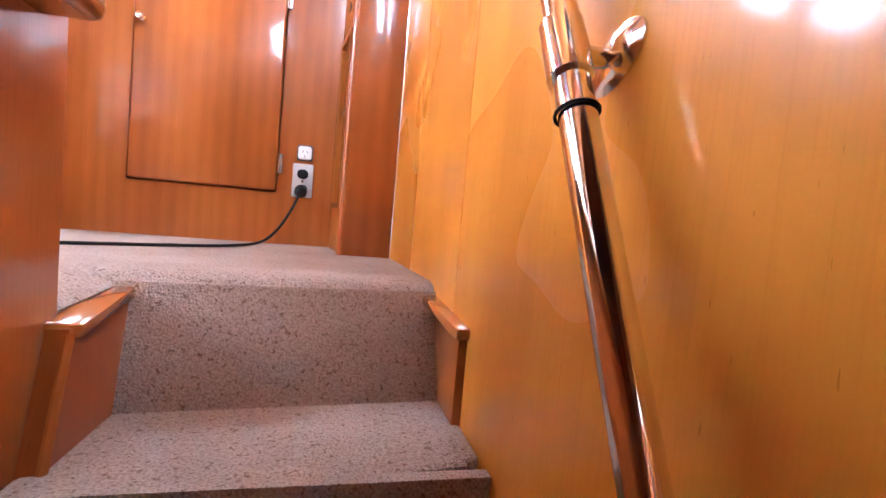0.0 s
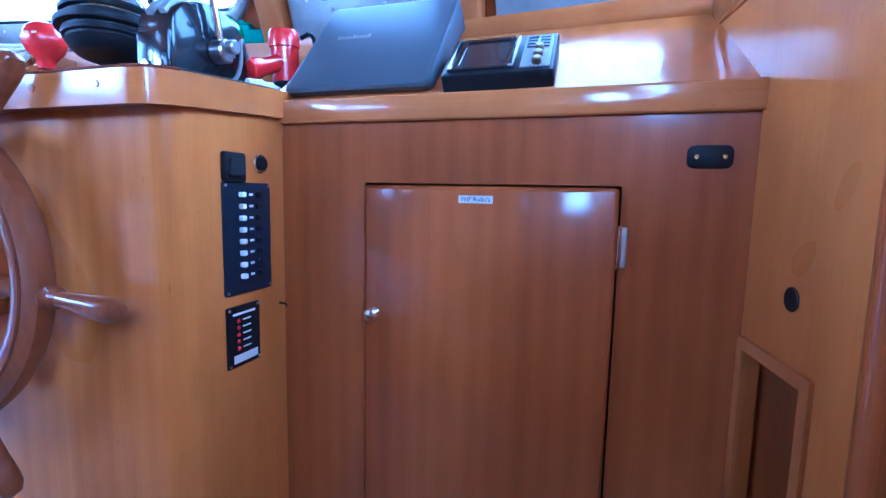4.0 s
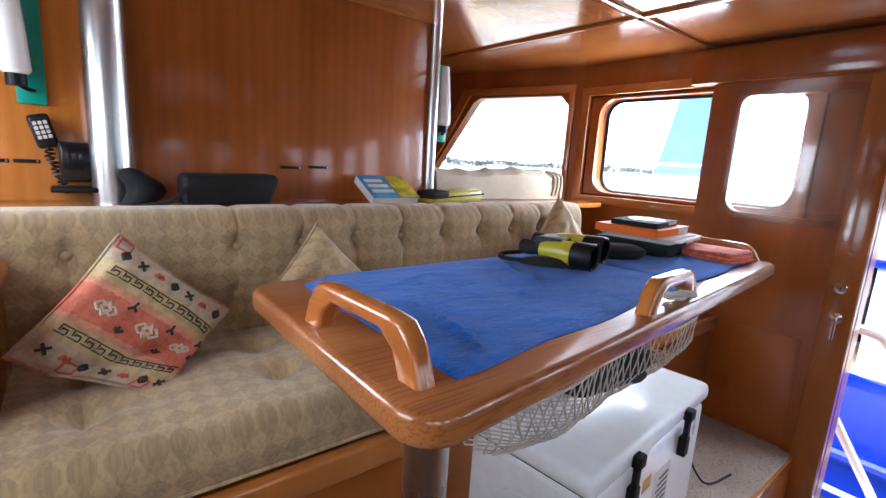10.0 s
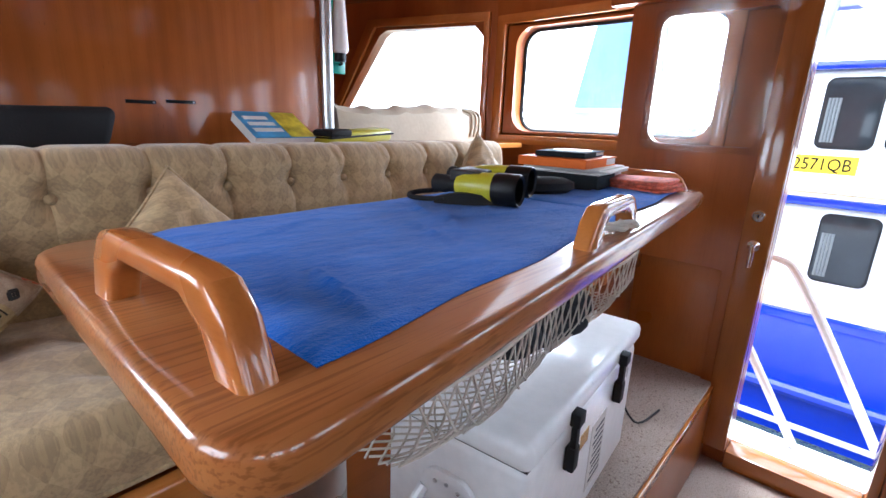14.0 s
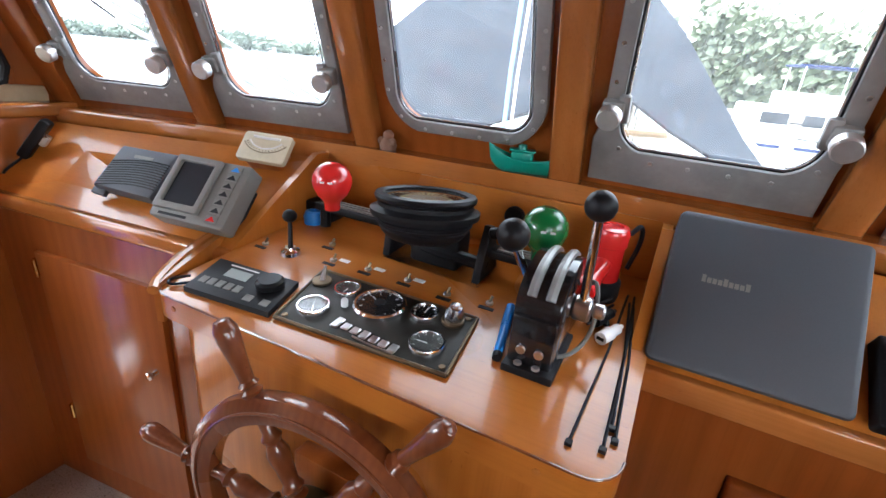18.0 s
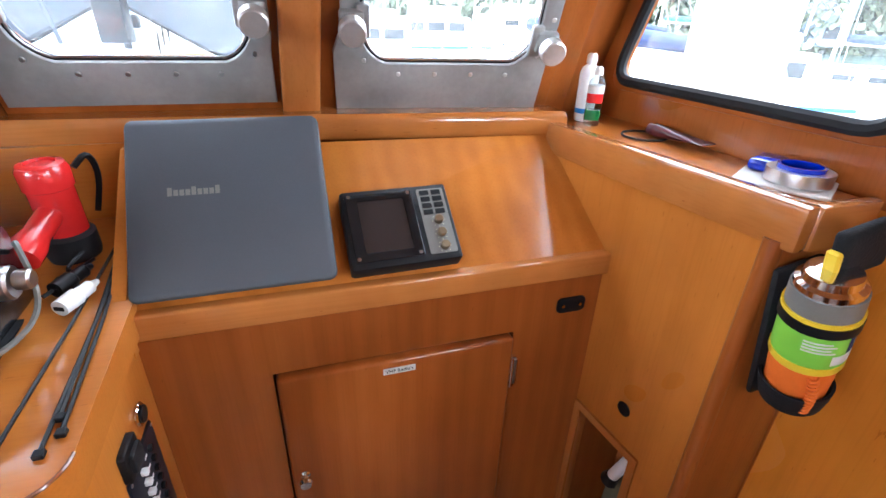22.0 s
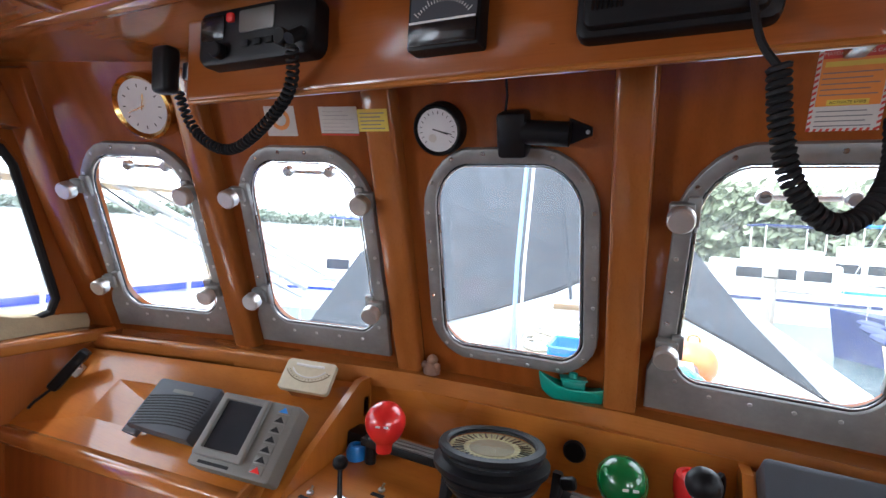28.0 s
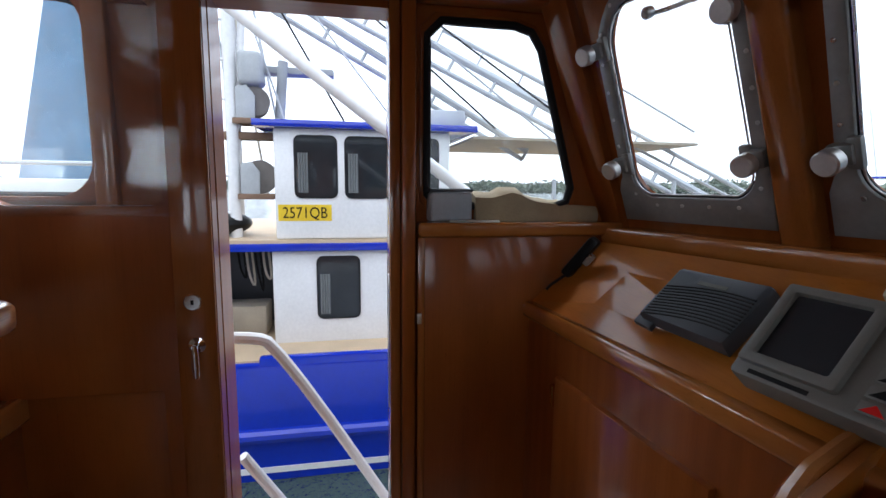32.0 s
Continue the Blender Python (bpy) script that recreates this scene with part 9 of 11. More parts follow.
part("handle", tube([MC @ Vector(v) for v in ((0.375, -0.06, 0.25), (0.41, -0.072, 0.21), (0.425, -0.05, 0.165), (0.43, 0.0, 0.155), (0.425, 0.05, 0.165), (0.41, 0.072, 0.21), (0.375, 0.06, 0.25))], 0.013, 10, smooth=2), WHITE, ha)
for y, zz in ((-0.03, 0.28), (0.03, 0.28), (0.0, 0.285), (0.0, 0.225)):
    part("screw", disc(MC @ Vector((0.377, y, zz)), (1, 0.09, 0), 0.005, 0.003, 10), STEEL, ha)
tie = thing("cord_lashing", (0.0, -1.35, 0.62), "white cord lashing the cool box to the table post", "cord")
ring = [(0.018 + 0.044 * math.cos(2 * math.pi * k / 16), -1.308 + 0.044 * math.sin(2 * math.pi * k / 16), 0.60 + 0.008 * math.sin(k * 0.8)) for k in range(16)]
part("loop", tube(ring, 0.004, 6, closed=True), ROPE_W, tie)
part("loop", tube([(x, y, z + 0.011) for x, y, z in ring], 0.004, 6, closed=True), ROPE_W, tie)
hook = MC @ Vector((0.425, -0.045, 0.17))
part("line", tube([(-0.026, -1.33, 0.605), (-0.12, -1.38, 0.59), tuple(hook)], 0.0035, 6, smooth=2), ROPE_W, tie)
for dz in (0.0, 0.012):
    part("knot", tube([tuple(hook + Vector((0.02 * math.cos(k * 0.9), 0.018 * math.sin(k * 0.9), 0.003 * k + dz))) for k in range(9)], 0.004, 6, smooth=1), ROPE_W, tie)
cab_ = thing("power_lead", (-0.03, -1.34, 0.9), "thin black lead hanging from the table", "cable")
part("lead", tube([(-0.03, -1.345, 1.17), (-0.032, -1.35, 0.95), (-0.035, -1.352, 0.72), (-0.06, -1.34, 0.6), (-0.12, -1.30, 0.45), (-0.18, -1.25, 0.386)], 0.004, 6, smooth=2), BLACK, cab_)
cab_ = thing("power_lead", (-1.05, -1.2, 0.5), "black lead trailing from the cool box", "cable")
part("lead", tube([(-1.07, -1.33, 0.62), (-1.14, -1.31, 0.55), (-1.19, -1.29, 0.45), (-1.24, -1.26, 0.388), (-1.4, -1.24, 0.386)], 0.004, 6, smooth=2), BLACK, cab_)

# ==== bulkhead: posts, lamps, radio, shelf ====
solid("shelf", box(-1.78, 0.76, -2.44, -2.178, 1.285, 1.31, 0.004), TRIM_X, "timber shelf behind the settee back", "shelf", kind="structure")
post_label = "polished steel post from the platform to the ceiling"
p1 = thing("steel_post", (0.388, -2.40, DAIS), post_label, "post", "steel posts")
part("pipe", rod((0.388, -2.395, 0.87), (0.388, -2.395, CEIL), 0.051, 32), STEEL, p1)
p2 = thing("steel_post", (-0.79, -2.44, DAIS), "slim polished steel post beside the veneer panel", "post", "steel posts")
part("pipe", rod((-0.795, -2.44, 0.87), (-0.795, -2.44, CEIL), 0.024, 24), STEEL, p2)


def wall_lamp(x, y, z0, label):
    lm = thing("wall_lamp", (x, y, z0), label, "lamp", "wall lamps")
    part("back_board", box(x - 0.045, x + 0.018, y, y + 0.015, z0, z0 + 0.34, 0.003), TEAL, lm)
    part("bracket", tube([(x - 0.02, y + 0.01, z0 + 0.035), (x - 0.005, y + 0.05, z0 + 0.035), (x + 0.012, y + 0.06, z0 + 0.045), (x + 0.012, y + 0.06, z0 + 0.06)], 0.005, 8, smooth=1), BLACK, lm)
    part("lamp_holder", rod((x + 0.012, y + 0.06, z0 + 0.04), (x + 0.012, y + 0.06, z0 + 0.075), 0.022, 20), BLACK, lm)
    part("shade", lathe([(0.0, 0.07), (0.026, 0.07), (0.033, 0.08), (0.028, 0.18), (0.017, 0.315), (0.012, 0.325), (0.0, 0.328)], 24, pose(x + 0.012, y + 0.06, z0)), OPAL, lm)


OPAL = paint("opal_glass", (0.8, 0.78, 0.76), 0.2, 0.0, 0.03, 30, 0.0, coat=0.5)
wall_lamp(0.565, -2.447, 1.57, "tapered opal glass wall lamp on a teal board")
wall_lamp(-0.87, -2.50, 1.57, "tapered opal glass wall lamp beyond the slim post")

rad = thing("wall_radio", (0.47, -2.42, 1.36), "black two-way radio on the bulkhead with a hand microphone", "radio")
part("body", box(0.432, 0.507, -2.447, -2.39, 1.365, 1.475, 0.006), BLACK, rad)
part("face", box(0.437, 0.502, -2.39, -2.385, 1.37, 1.47, 0.002), BLACK_G, rad)
part("side_box", box(0.40, 0.44, -2.43, -2.39, 1.38, 1.47, 0.005), BLACK, rad)
part("tray", box(0.40, 0.53, -2.447, -2.36, 1.338, 1.352, 0.004), BLACK, rad)
mm = pose(0.535, -2.415, 1.50, 0, 14, 0)
mic = part("microphone", box(-0.024, 0.024, -0.014, 0.016, -0.045, 0.045, 0.009, 3, mm), BLACK, rad)
for i in range(3):
    for j in range(4):
        part("key", box(-0.016 + i * 0.0115, -0.0075 + i * 0.0115, 0.0155, 0.018, -0.02 + j * 0.0125, -0.0105 + j * 0.0125, 0.001, 1, mm), PAPER, mic)
part("cord", tube([(0.53 - 0.012 * math.sin(k * 1.9) - 0.001 * k, -2.41 + 0.012 * math.cos(k * 1.9), 1.455 - 0.0035 * k) for k in range(36)], 0.003, 5), BLACK, rad)

bm = ball((0.334, -2.30, 1.35), 0.05, 16, 1.3)
for v in bm.verts:
    v.co.x += 0.02 * math.sin(50 * v.co.z)
    v.co.z = max(v.co.z, 1.31)
solid("cap", bm, BAGCLOTH, "black knitted cap on the shelf", "cap")
bm = box(-0.017, 0.233, -2.34, -2.22, 1.31, 1.408, 0.02, 3)
for v in bm.verts:
    v.co.z += 0.006 * math.sin(26 * v.co.x) if v.co.z > 1.35 else 0
    v.co.x -= 0.03 * (v.co.z - 1.31) / 0.1 if v.co.x < 0.1 else 0
bag = thing("camera_bag", (0.1, -2.28, 1.31), "black soft bag lying on the shelf", "bag")
part("body", bm, BAGCLOTH, bag)
part("strap", tube([(0.22, -2.23, 1.37), (0.26, -2.21, 1.33), (0.31, -2.22, 1.318), (0.36, -2.23, 1.316)], 0.006, 8, smooth=2), BAGCLOTH, bag)
Mb = pose(-0.50, -2.325, 1.345, -30, 0, 4) @ Matrix.Diagonal((0.75, 0.78, 0.9, 1))
gb = thing("guide_book", (-0.455, -2.30, 1.312), "thick paperback guide with blue and yellow cover", "book")
part("page_block", box(-0.145, 0.145, -0.095, 0.095, 0.0, 0.034, 0.001, 1, Mb), PAPER, gb)
cv = part("cover", box(-0.147, 0.147, -0.097, 0.097, 0.034, 0.0365, 0.0, 1, Mb), paint("sea_blue_card", (0.05, 0.26, 0.5), 0.35, 0.0, 0.5, 20, 0.0, scale=14), gb)
part("picture", box(-0.145, -0.02, -0.095, 0.095, 0.0366, 0.0374, 0.0, 1, Mb), paint("yellow_green_print", (0.5, 0.42, 0.03), 0.35, 0.0, 0.8, 30, 0.0, scale=18), cv)
for k in range(3):
    part("lettering", box(-0.01 + 0.012 * k, 0.125, 0.03 - 0.045 * k, 0.055 - 0.045 * k, 0.0366, 0.0376, 0.0, 1, Mb), PAPER, cv)
yc = thing("soft_case", (-0.8, -2.3, 1.31), "yellow zipped soft case with black trim on the shelf", "case")
part("body", box(-0.155, 0.155, -0.055, 0.055, 0.0, 0.05, 0.018, 3, pose(-0.815, -2.30, 1.311, 0, 3, 6)), LIME, yc)
part("zip", box(-0.158, 0.158, -0.058, 0.058, 0.026, 0.033, 0.002, 1, pose(-0.815, -2.30, 1.311, 0, 3, 6)), BLACK, yc)
part("pocket", box(0.06, 0.157, -0.05, 0.058, 0.03, 0.056, 0.01, 2, pose(-0.815, -2.30, 1.311, 0, 3, 6)), BAGCLOTH, yc)

# ==== drawer unit beside the settee ====
du = thing("drawer_unit", (0.84, -1.9, 0.868), "varnished timber drawer unit with a rounded top edge", "drawer unit")
mD = basis((0, -1.705, 0), (-1, 0, 0), (0, 1, 0))
part("carcass", plate([(-1.09, 0.868), (-0.635, 0.868), (-0.635, 1.19), (-1.09, 1.19)], [rrect(-1.044, -0.691, 0.896, 1.164, 0.004)], -0.02, mD), CHERRY_X, du)
part("side", box(0.615, 0.64, -2.10, -1.72, 0.868, 1.19, 0.003), HONEY, du)
part("corner_post", rod((0.637, -1.727, 0.868), (0.637, -1.727, 1.195), 0.022, 20), HONEY, du)
part("back", box(0.65, 1.06, -1.76, -1.74, 0.88, 1.18), CHERRY_X, du)
dr = part("drawer", box(0.695, 1.040, -1.718, -1.688, 0.90, 1.16, 0.008, 3), CHERRY_X, du)
bm = plate([(0.66, -2.12), (1.10, -2.12), (1.10, -1.74), (0.66, -1.74)], [], 0.02, Matrix.Translation((0, 0, 1.205)))
part("top", bm, paint("worn_grey_laminate", (0.30, 0.27, 0.25), 0.25, 0.0, 0.3, 60, 0.02, coat=0.4, scale=9), du)
part("front_edge", tube([(1.10, -1.715, 1.208), (0.67, -1.715, 1.208), (0.632, -1.728, 1.208), (0.628, -1.77, 1.208), (0.628, -2.1, 1.208)], 0.027, 16, smooth=2), HONEY_X, du)
lb = part("label", box(0.826, 0.912, -1.6885, -1.687, 1.128, 1.152), PAPER, dr)
part("lettering", text_bm("FLARES", 0.017, basis((0.869, -1.6868, 1.14), (-1, 0, 0), (0, 1, 0))), BLACK, lb)
hd = part("cup_handle", lathe([(0.0, 0.0), (0.02, 0.002), (0.03, 0.012), (0.033, 0.024)], 20, basis((0.872, -1.687, 1.066), (-1, 0, 0), (0, 1, 0)) @ Matrix.Diagonal((1.25, 0.6, 1, 1))), CHROME, dr)
part("handle_plate", plate(rrect(-0.922, -0.822, 1.052, 1.082, 0.012, 4), [], 0.004, basis((0, -1.688, 0), (-1, 0, 0), (0, 1, 0)), 0.001), CHROME, dr)
solid("ledge", box(0.64, 1.10, -2.40, -2.105, 1.20, 1.315, 0.004), TRIM_X, "raised timber ledge below the quarter window", "ledge", kind="structure")
solid("trim", box(0.64, 1.06, -2.112, -2.09, 1.262, 1.325, 0.006), TRIM_X, "honey timber lip along the ledge", "lip", kind="structure")

MAGS = (paint("magazine_orange_blue", (0.45, 0.24, 0.16), 0.3, 0.0, 0.7, 25, 0.0, scale=22), PAPER, paint("magazine_grey", (0.4, 0.4, 0.42), 0.35, 0.0, 0.4, 25, 0.0, scale=16))
z = 1.2265
for k, (dx, dy, r) in enumerate(((0.0, 0.0, 4), (0.012, 0.006, 7), (-0.03, -0.01, -12), (0.006, 0.004, 5), (0.0, 0.0, 3))):
    M = pose(0.785 + dx, -1.87 + dy, z, 0, 0, r)
    mg = thing("magazine", (0.785 + dx, -1.87 + dy, z), "glossy magazine in a small stack on the drawer unit", "magazine", "magazines")
    part("page_block", box(-0.105, 0.105, -0.14, 0.14, 0.0005, 0.0065, 0.0005, 1, M), PAPER, mg)
    part("cover", box(-0.106, 0.106, -0.141, 0.141, 0.0066, 0.0074, 0.0, 1, M), MAGS[(0, 2, 1, 2, 0)[4 - k] if k < 4 else 0], mg)
    z += 0.0078
wl_ = thing("wallet", (1.0, -1.83, 1.226), "black zipped wallet on the drawer unit", "wallet")
part("body", box(-0.05, 0.05, -0.085, 0.085, 0.0, 0.022, 0.008, 3, pose(0.998, -1.85, 1.2265, 0, 0, -20)), BLACK, wl_)
part("screen", box(-0.032, 0.032, -0.05, 0.06, 0.022, 0.024, 0.001, 1, pose(0.998, -1.85, 1.2265, 0, 0, -20)), SCREEN, wl_)

# bag, glasses case and lead on the bench
bm = ball((0.985, -1.63, 0.93), 0.14, 24, 0.5)
for v in bm.verts:
    d = v.co - Vector((0.985, -1.63, 0.93))
    v.co += d * (0.1 * math.sin(17 * v.co.x + 5) * math.sin(15 * v.co.y) + 0.06 * math.sin(40 * v.co.z + 20 * v.co.x))
    v.co.z = max(v.co.z, 0.870)
    v.co.x = min(v.co.x, 1.078)
    v.co.y = max(v.co.y, -1.70)
bb = thing("drawstring_bag", (0.95, -1.66, 0.868), "black drawstring bag slumped on the bench", "bag")
part("sack", bm, BAGCLOTH, bb)
part("cord", tube([(0.95, -1.60, 1.0), (0.91, -1.57, 0.99), (0.885, -1.54, 0.965), (0.875, -1.525, 0.93), (0.86, -1.52, 0.90), (0.84, -1.515, 0.875)], 0.004, 6, smooth=2), GREEN, bb)
part("drawcord", tube([(0.83, -1.64, 0.95), (0.79, -1.60, 0.91), (0.74, -1.58, 0.876), (0.76, -1.55, 0.874), (0.82, -1.56, 0.875)], 0.0035, 6, smooth=2), BLACK, bb)
Mo = pose(0.82, -1.60, 0.925, -14, 0, 16)
oc = thing("glasses_case", (0.81, -1.61, 0.9), "bright orange hard glasses case on the bag", "case")
part("body", box(-0.022, 0.022, -0.06, 0.06, -0.02, 0.022, 0.009, 3, Mo), ORANGEP, oc)
part("flap", box(-0.024, 0.024, -0.03, 0.063, 0.004, 0.025, 0.008, 2, Mo), ORANGEP, oc)
wc = thing("charging_lead", (1.06, -1.62, 1.2), "thin black lead hanging down the side wall", "cable")
part("lead", tube([(1.075, -1.56, 1.33), (1.07, -1.60, 1.25), (1.06, -1.66, 1.17), (1.045, -1.685, 1.12), (1.05, -1.675, 1.04), (1.062, -1.66, 0.99), (1.06, -1.62, 0.98)], 0.003, 6, smooth=2), BLACK, wc)

# rolled canvas behind the settee's port end
bm = nb()
rings = []
for k in range(25):
    t = k / 24
    x = -0.83 - 0.86 * t
    h = 0.145 - 0.012 * math.sin(7 * t) + (0.012 if k % 5 == 0 else 0)
    w = 0.075 + 0.006 * math.sin(11 * t)
    sec_ = [(-w, 0), (-w * 1.05, h * 0.45), (-w * 0.85, h * 0.85), (-w * 0.3, h), (w * 0.35, h * 0.97), (w * 0.9, h * 0.8), (w * 1.08, h * 0.4), (w, 0)]
    rings.append([bm.verts.new((x, -2.50 + a + 0.05 * t, 1.311 + b)) for a, b in sec_])
for a, b in zip(rings, rings[1:]):
    for i in range(8):
        bm.faces.new((a[i], a[(i + 1) % 8], b[(i + 1) % 8], b[i]))
bm.faces.new(rings[0][::-1])
bm.faces.new(rings[-1])
cr = thing("canvas_roll", (-1.25, -2.48, 1.311), "beige canvas cover rolled up behind the settee", "canvas")
part("roll", bm, TAN, cr)
for k in range(3):
    part("fold", tube([(-1.60 - 0.03 * k, -2.375, 1.33), (-1.61 - 0.03 * k, -2.37, 1.40), (-1.62 - 0.03 * k, -2.39, 1.445), (-1.60 - 0.03 * k, -2.44, 1.46)], 0.007, 8, smooth=2), TAN, cr)
solid("shelf", box(-1.70, -0.82, -2.80, -2.441, 1.285, 1.31, 0.004), TRIM_X, "timber shelf below the port quarter window", "shelf", kind="structure")
# ==== overhead radio console and what hangs on the fore wall ====
CONSOLE_Y = -0.26
oc_ = thing("overhead_console", (-0.5, -0.1, 1.96), "cherry overhead box holding the radios", "console")
part("face", plate(rrect(-0.975, 0.015, 1.889, 2.034, (0.012, 0.012, 0.006, 0.006), 4), [], 0.022, basis((0, CONSOLE_Y + 0.022, 0), (1, 0, 0), (0, -1, 0)), 0.006), CHERRY_X, oc_)
part("end", box(-0.008, 0.012, -0.24, -0.19, 1.894, 2.05, 0.003), CHERRY, oc_)
for x in (-0.94, -0.5):
    part("hanger", box(x - 0.02, x + 0.02, -0.238, -0.21, 1.93, 2.05, 0.002), CHERRY, oc_)
part("lip", rod((-0.968, CONSOLE_Y + 0.004, 1.889), (0.008, CONSOLE_Y + 0.004, 1.889), 0.0045, 8), TRIM_X, oc_)
FY0 = CONSOLE_Y - 0.001
mO = basis((0, FY0, 0), (1, 0, 0), (0, -1, 0))


def coil(points, r, turns, wire, n=14):
    """A coiled lead wound round a line of points."""
    pts = [Vector(p) for p in points]
    for _ in range(3):
        pts = [pts[0]] + [q for a, b in zip(pts, pts[1:]) for q in (a.lerp(b, 0.25), a.lerp(b, 0.75))] + [pts[-1]]
    lens = [0.0]
    for a, b in zip(pts, pts[1:]):
        lens.append(lens[-1] + (b - a).length)
    out, i = [], 0
    total = turns * n
    for k in range(total + 1):
        s = lens[-1] * k / total
        while i < len(lens) - 2 and lens[i + 1] < s:
            i += 1
        f = (s - lens[i]) / max(1e-6, lens[i + 1] - lens[i])
        c = pts[i].lerp(pts[i + 1], f)
        d = (pts[min(i + 2, len(pts) - 1)] - pts[max(i - 1, 0)]).normalized()
        e1 = d.cross(Vector((0, 1, 0.1))).normalized()
        e2 = d.cross(e1)
        a = 2 * math.pi * k / n
        out.append(c + r * (math.cos(a) * e1 + math.sin(a) * e2))
    return tube(out, wire, 5)


DIMLCD = paint("unlit_radio_display", (0.11, 0.11, 0.10), 0.3, 0.0, 0.05, 30, 0.0)
vhf = thing("vhf_radio", (-0.187, FY0, 1.905), "black fixed marine radio with a screen and a coiled microphone lead", "radio", "overhead radios")
body = part("bezel", plate(rrect(-0.274, -0.076, 1.910, 2.012, 0.014, 4), [], 0.022, mO, 0.007), BLACK, vhf)
part("faceplate", plate(rrect(-0.264, -0.088, 1.918, 2.004, 0.010, 4), [], 0.012, basis((0, FY0 - 0.022, 0), (1, 0, 0), (0, -1, 0)), 0.005), BLACK, vhf)
mV = basis((0, FY0 - 0.0345, 0), (1, 0, 0), (0, -1, 0))
part("screen", plate(rrect(-0.200, -0.152, 1.962, 1.996, 0.003, 2), [], 0.002, mV, 0.0005), DIMLCD, vhf)
for z in (1.993, 1.978, 1.963):
    part("button", plate(rrect(-0.222, -0.212, z - 0.005, z + 0.005, 0.002, 2), [], 0.004, mV, 0.001), RUBBER, vhf)
    part("button_rim", bead(rrect(-0.222, -0.212, z - 0.005, z + 0.005, 0.002, 2), mV, 0.0007, 4, 0.002), LABELW, vhf)
for x in (-0.199, -0.18, -0.161):
    part("button", plate(rrect(x - 0.007, x + 0.007, 1.943, 1.952, 0.003, 2), [], 0.004, mV, 0.001), RUBBER, vhf)
    part("button_rim", bead(rrect(x - 0.007, x + 0.007, 1.943, 1.952, 0.003, 2), mV, 0.0007, 4, 0.002), LABELW, vhf)
for z in (1.99, 1.945):
    part("knob", disc((-0.128, FY0 - 0.034, z), (0, -1, 0), 0.011, 0.014, 20, 0.002), BLACK, vhf)
for k in range(7):
    part("speaker_slot", box(-0.255 + k * 0.0050, -0.2528 + k * 0.0050, FY0 - 0.0365, FY0 - 0.0335, 1.935, 1.998, 0.0008, 1), BLACK_G, vhf)
bm = ball((0, 0, 0), 0.024, 20, 1.9)
for v in bm.verts:
    v.co.x *= 0.85
    v.co.y *= 0.72
    if v.co.z < 0:
        v.co.x *= 1 + 0.35 * v.co.z / 0.045
    v.co += Vector((0.045, -0.20, 1.953))
mic = part("microphone", bm, BLACK, vhf)
part("clip", box(0.012, 0.026, -0.215, -0.19, 1.955, 1.985, 0.002), STEEL, mic)
part("strain_relief", rod((0.045, -0.20, 1.914), (0.042, -0.20, 1.893), 0.006, 10, None, 0.0045), RUBBER, mic)
part("lead", tube([(0.042, -0.20, 1.893), (0.036, -0.20, 1.862), (0.030, -0.205, 1.838), (0.036, -0.21, 1.824)], 0.0036, 6, smooth=2), RUBBER, vhf)
part("lead", tube([(-0.105, FY0 - 0.03, 1.935), (-0.104, FY0 - 0.05, 1.905), (-0.098, -0.318, 1.873), (-0.084, -0.320, 1.852)], 0.0036, 6, smooth=2), RUBBER, vhf)
part("coiled_lead", coil([(-0.083, -0.32, 1.852), (-0.077, -0.31, 1.80), (-0.062, -0.298, 1.745), (-0.026, -0.28, 1.708), (0.012, -0.255, 1.728), (0.034, -0.225, 1.775), (0.036, -0.21, 1.824)], 0.0078, 46, 0.0032), RUBBER, vhf)

gm = thing("panel_meter", (-0.475, FY0, 1.92), "square black meter with an arc scale", "meter")
part("case", plate(rrect(-0.527, -0.423, 1.926, 2.006, 0.004, 2), [], 0.026, mO, 0.003), BLACK, gm)
mG = basis((0, FY0 - 0.0265, 0), (1, 0, 0), (0, -1, 0))
part("dial", plate(rrect(-0.522, -0.428, 1.962, 2.001, 0.002, 2), [], 0.001, mG), CHARCOAL, gm)
part("lower_cover", plate(rrect(-0.523, -0.427, 1.930, 1.958, 0.002, 2), [], 0.004, mG, 0.001), BLACK_G, gm)
bm = nb()
for k in range(21):
    a = radians(140 - 100 * k / 20)
    c, s_ = math.cos(a), math.sin(a)
    o = Vector((-0.475, FY0 - 0.0282, 1.938))
    r0, r1 = 0.046, 0.054 if k % 5 == 0 else 0.050
    rod(o + Vector((c * r0, 0, s_ * r0)), o + Vector((c * r1, 0, s_ * r1)), 0.0006, 4, bm)
part("scale_marks", bm, LABELW, gm)
part("pale_line", box(-0.522, -0.428, FY0 - 0.0312, FY0 - 0.0302, 1.958, 1.9605), LABELW, gm)
gm.location += Vector((0.034, 0.0, -0.007))

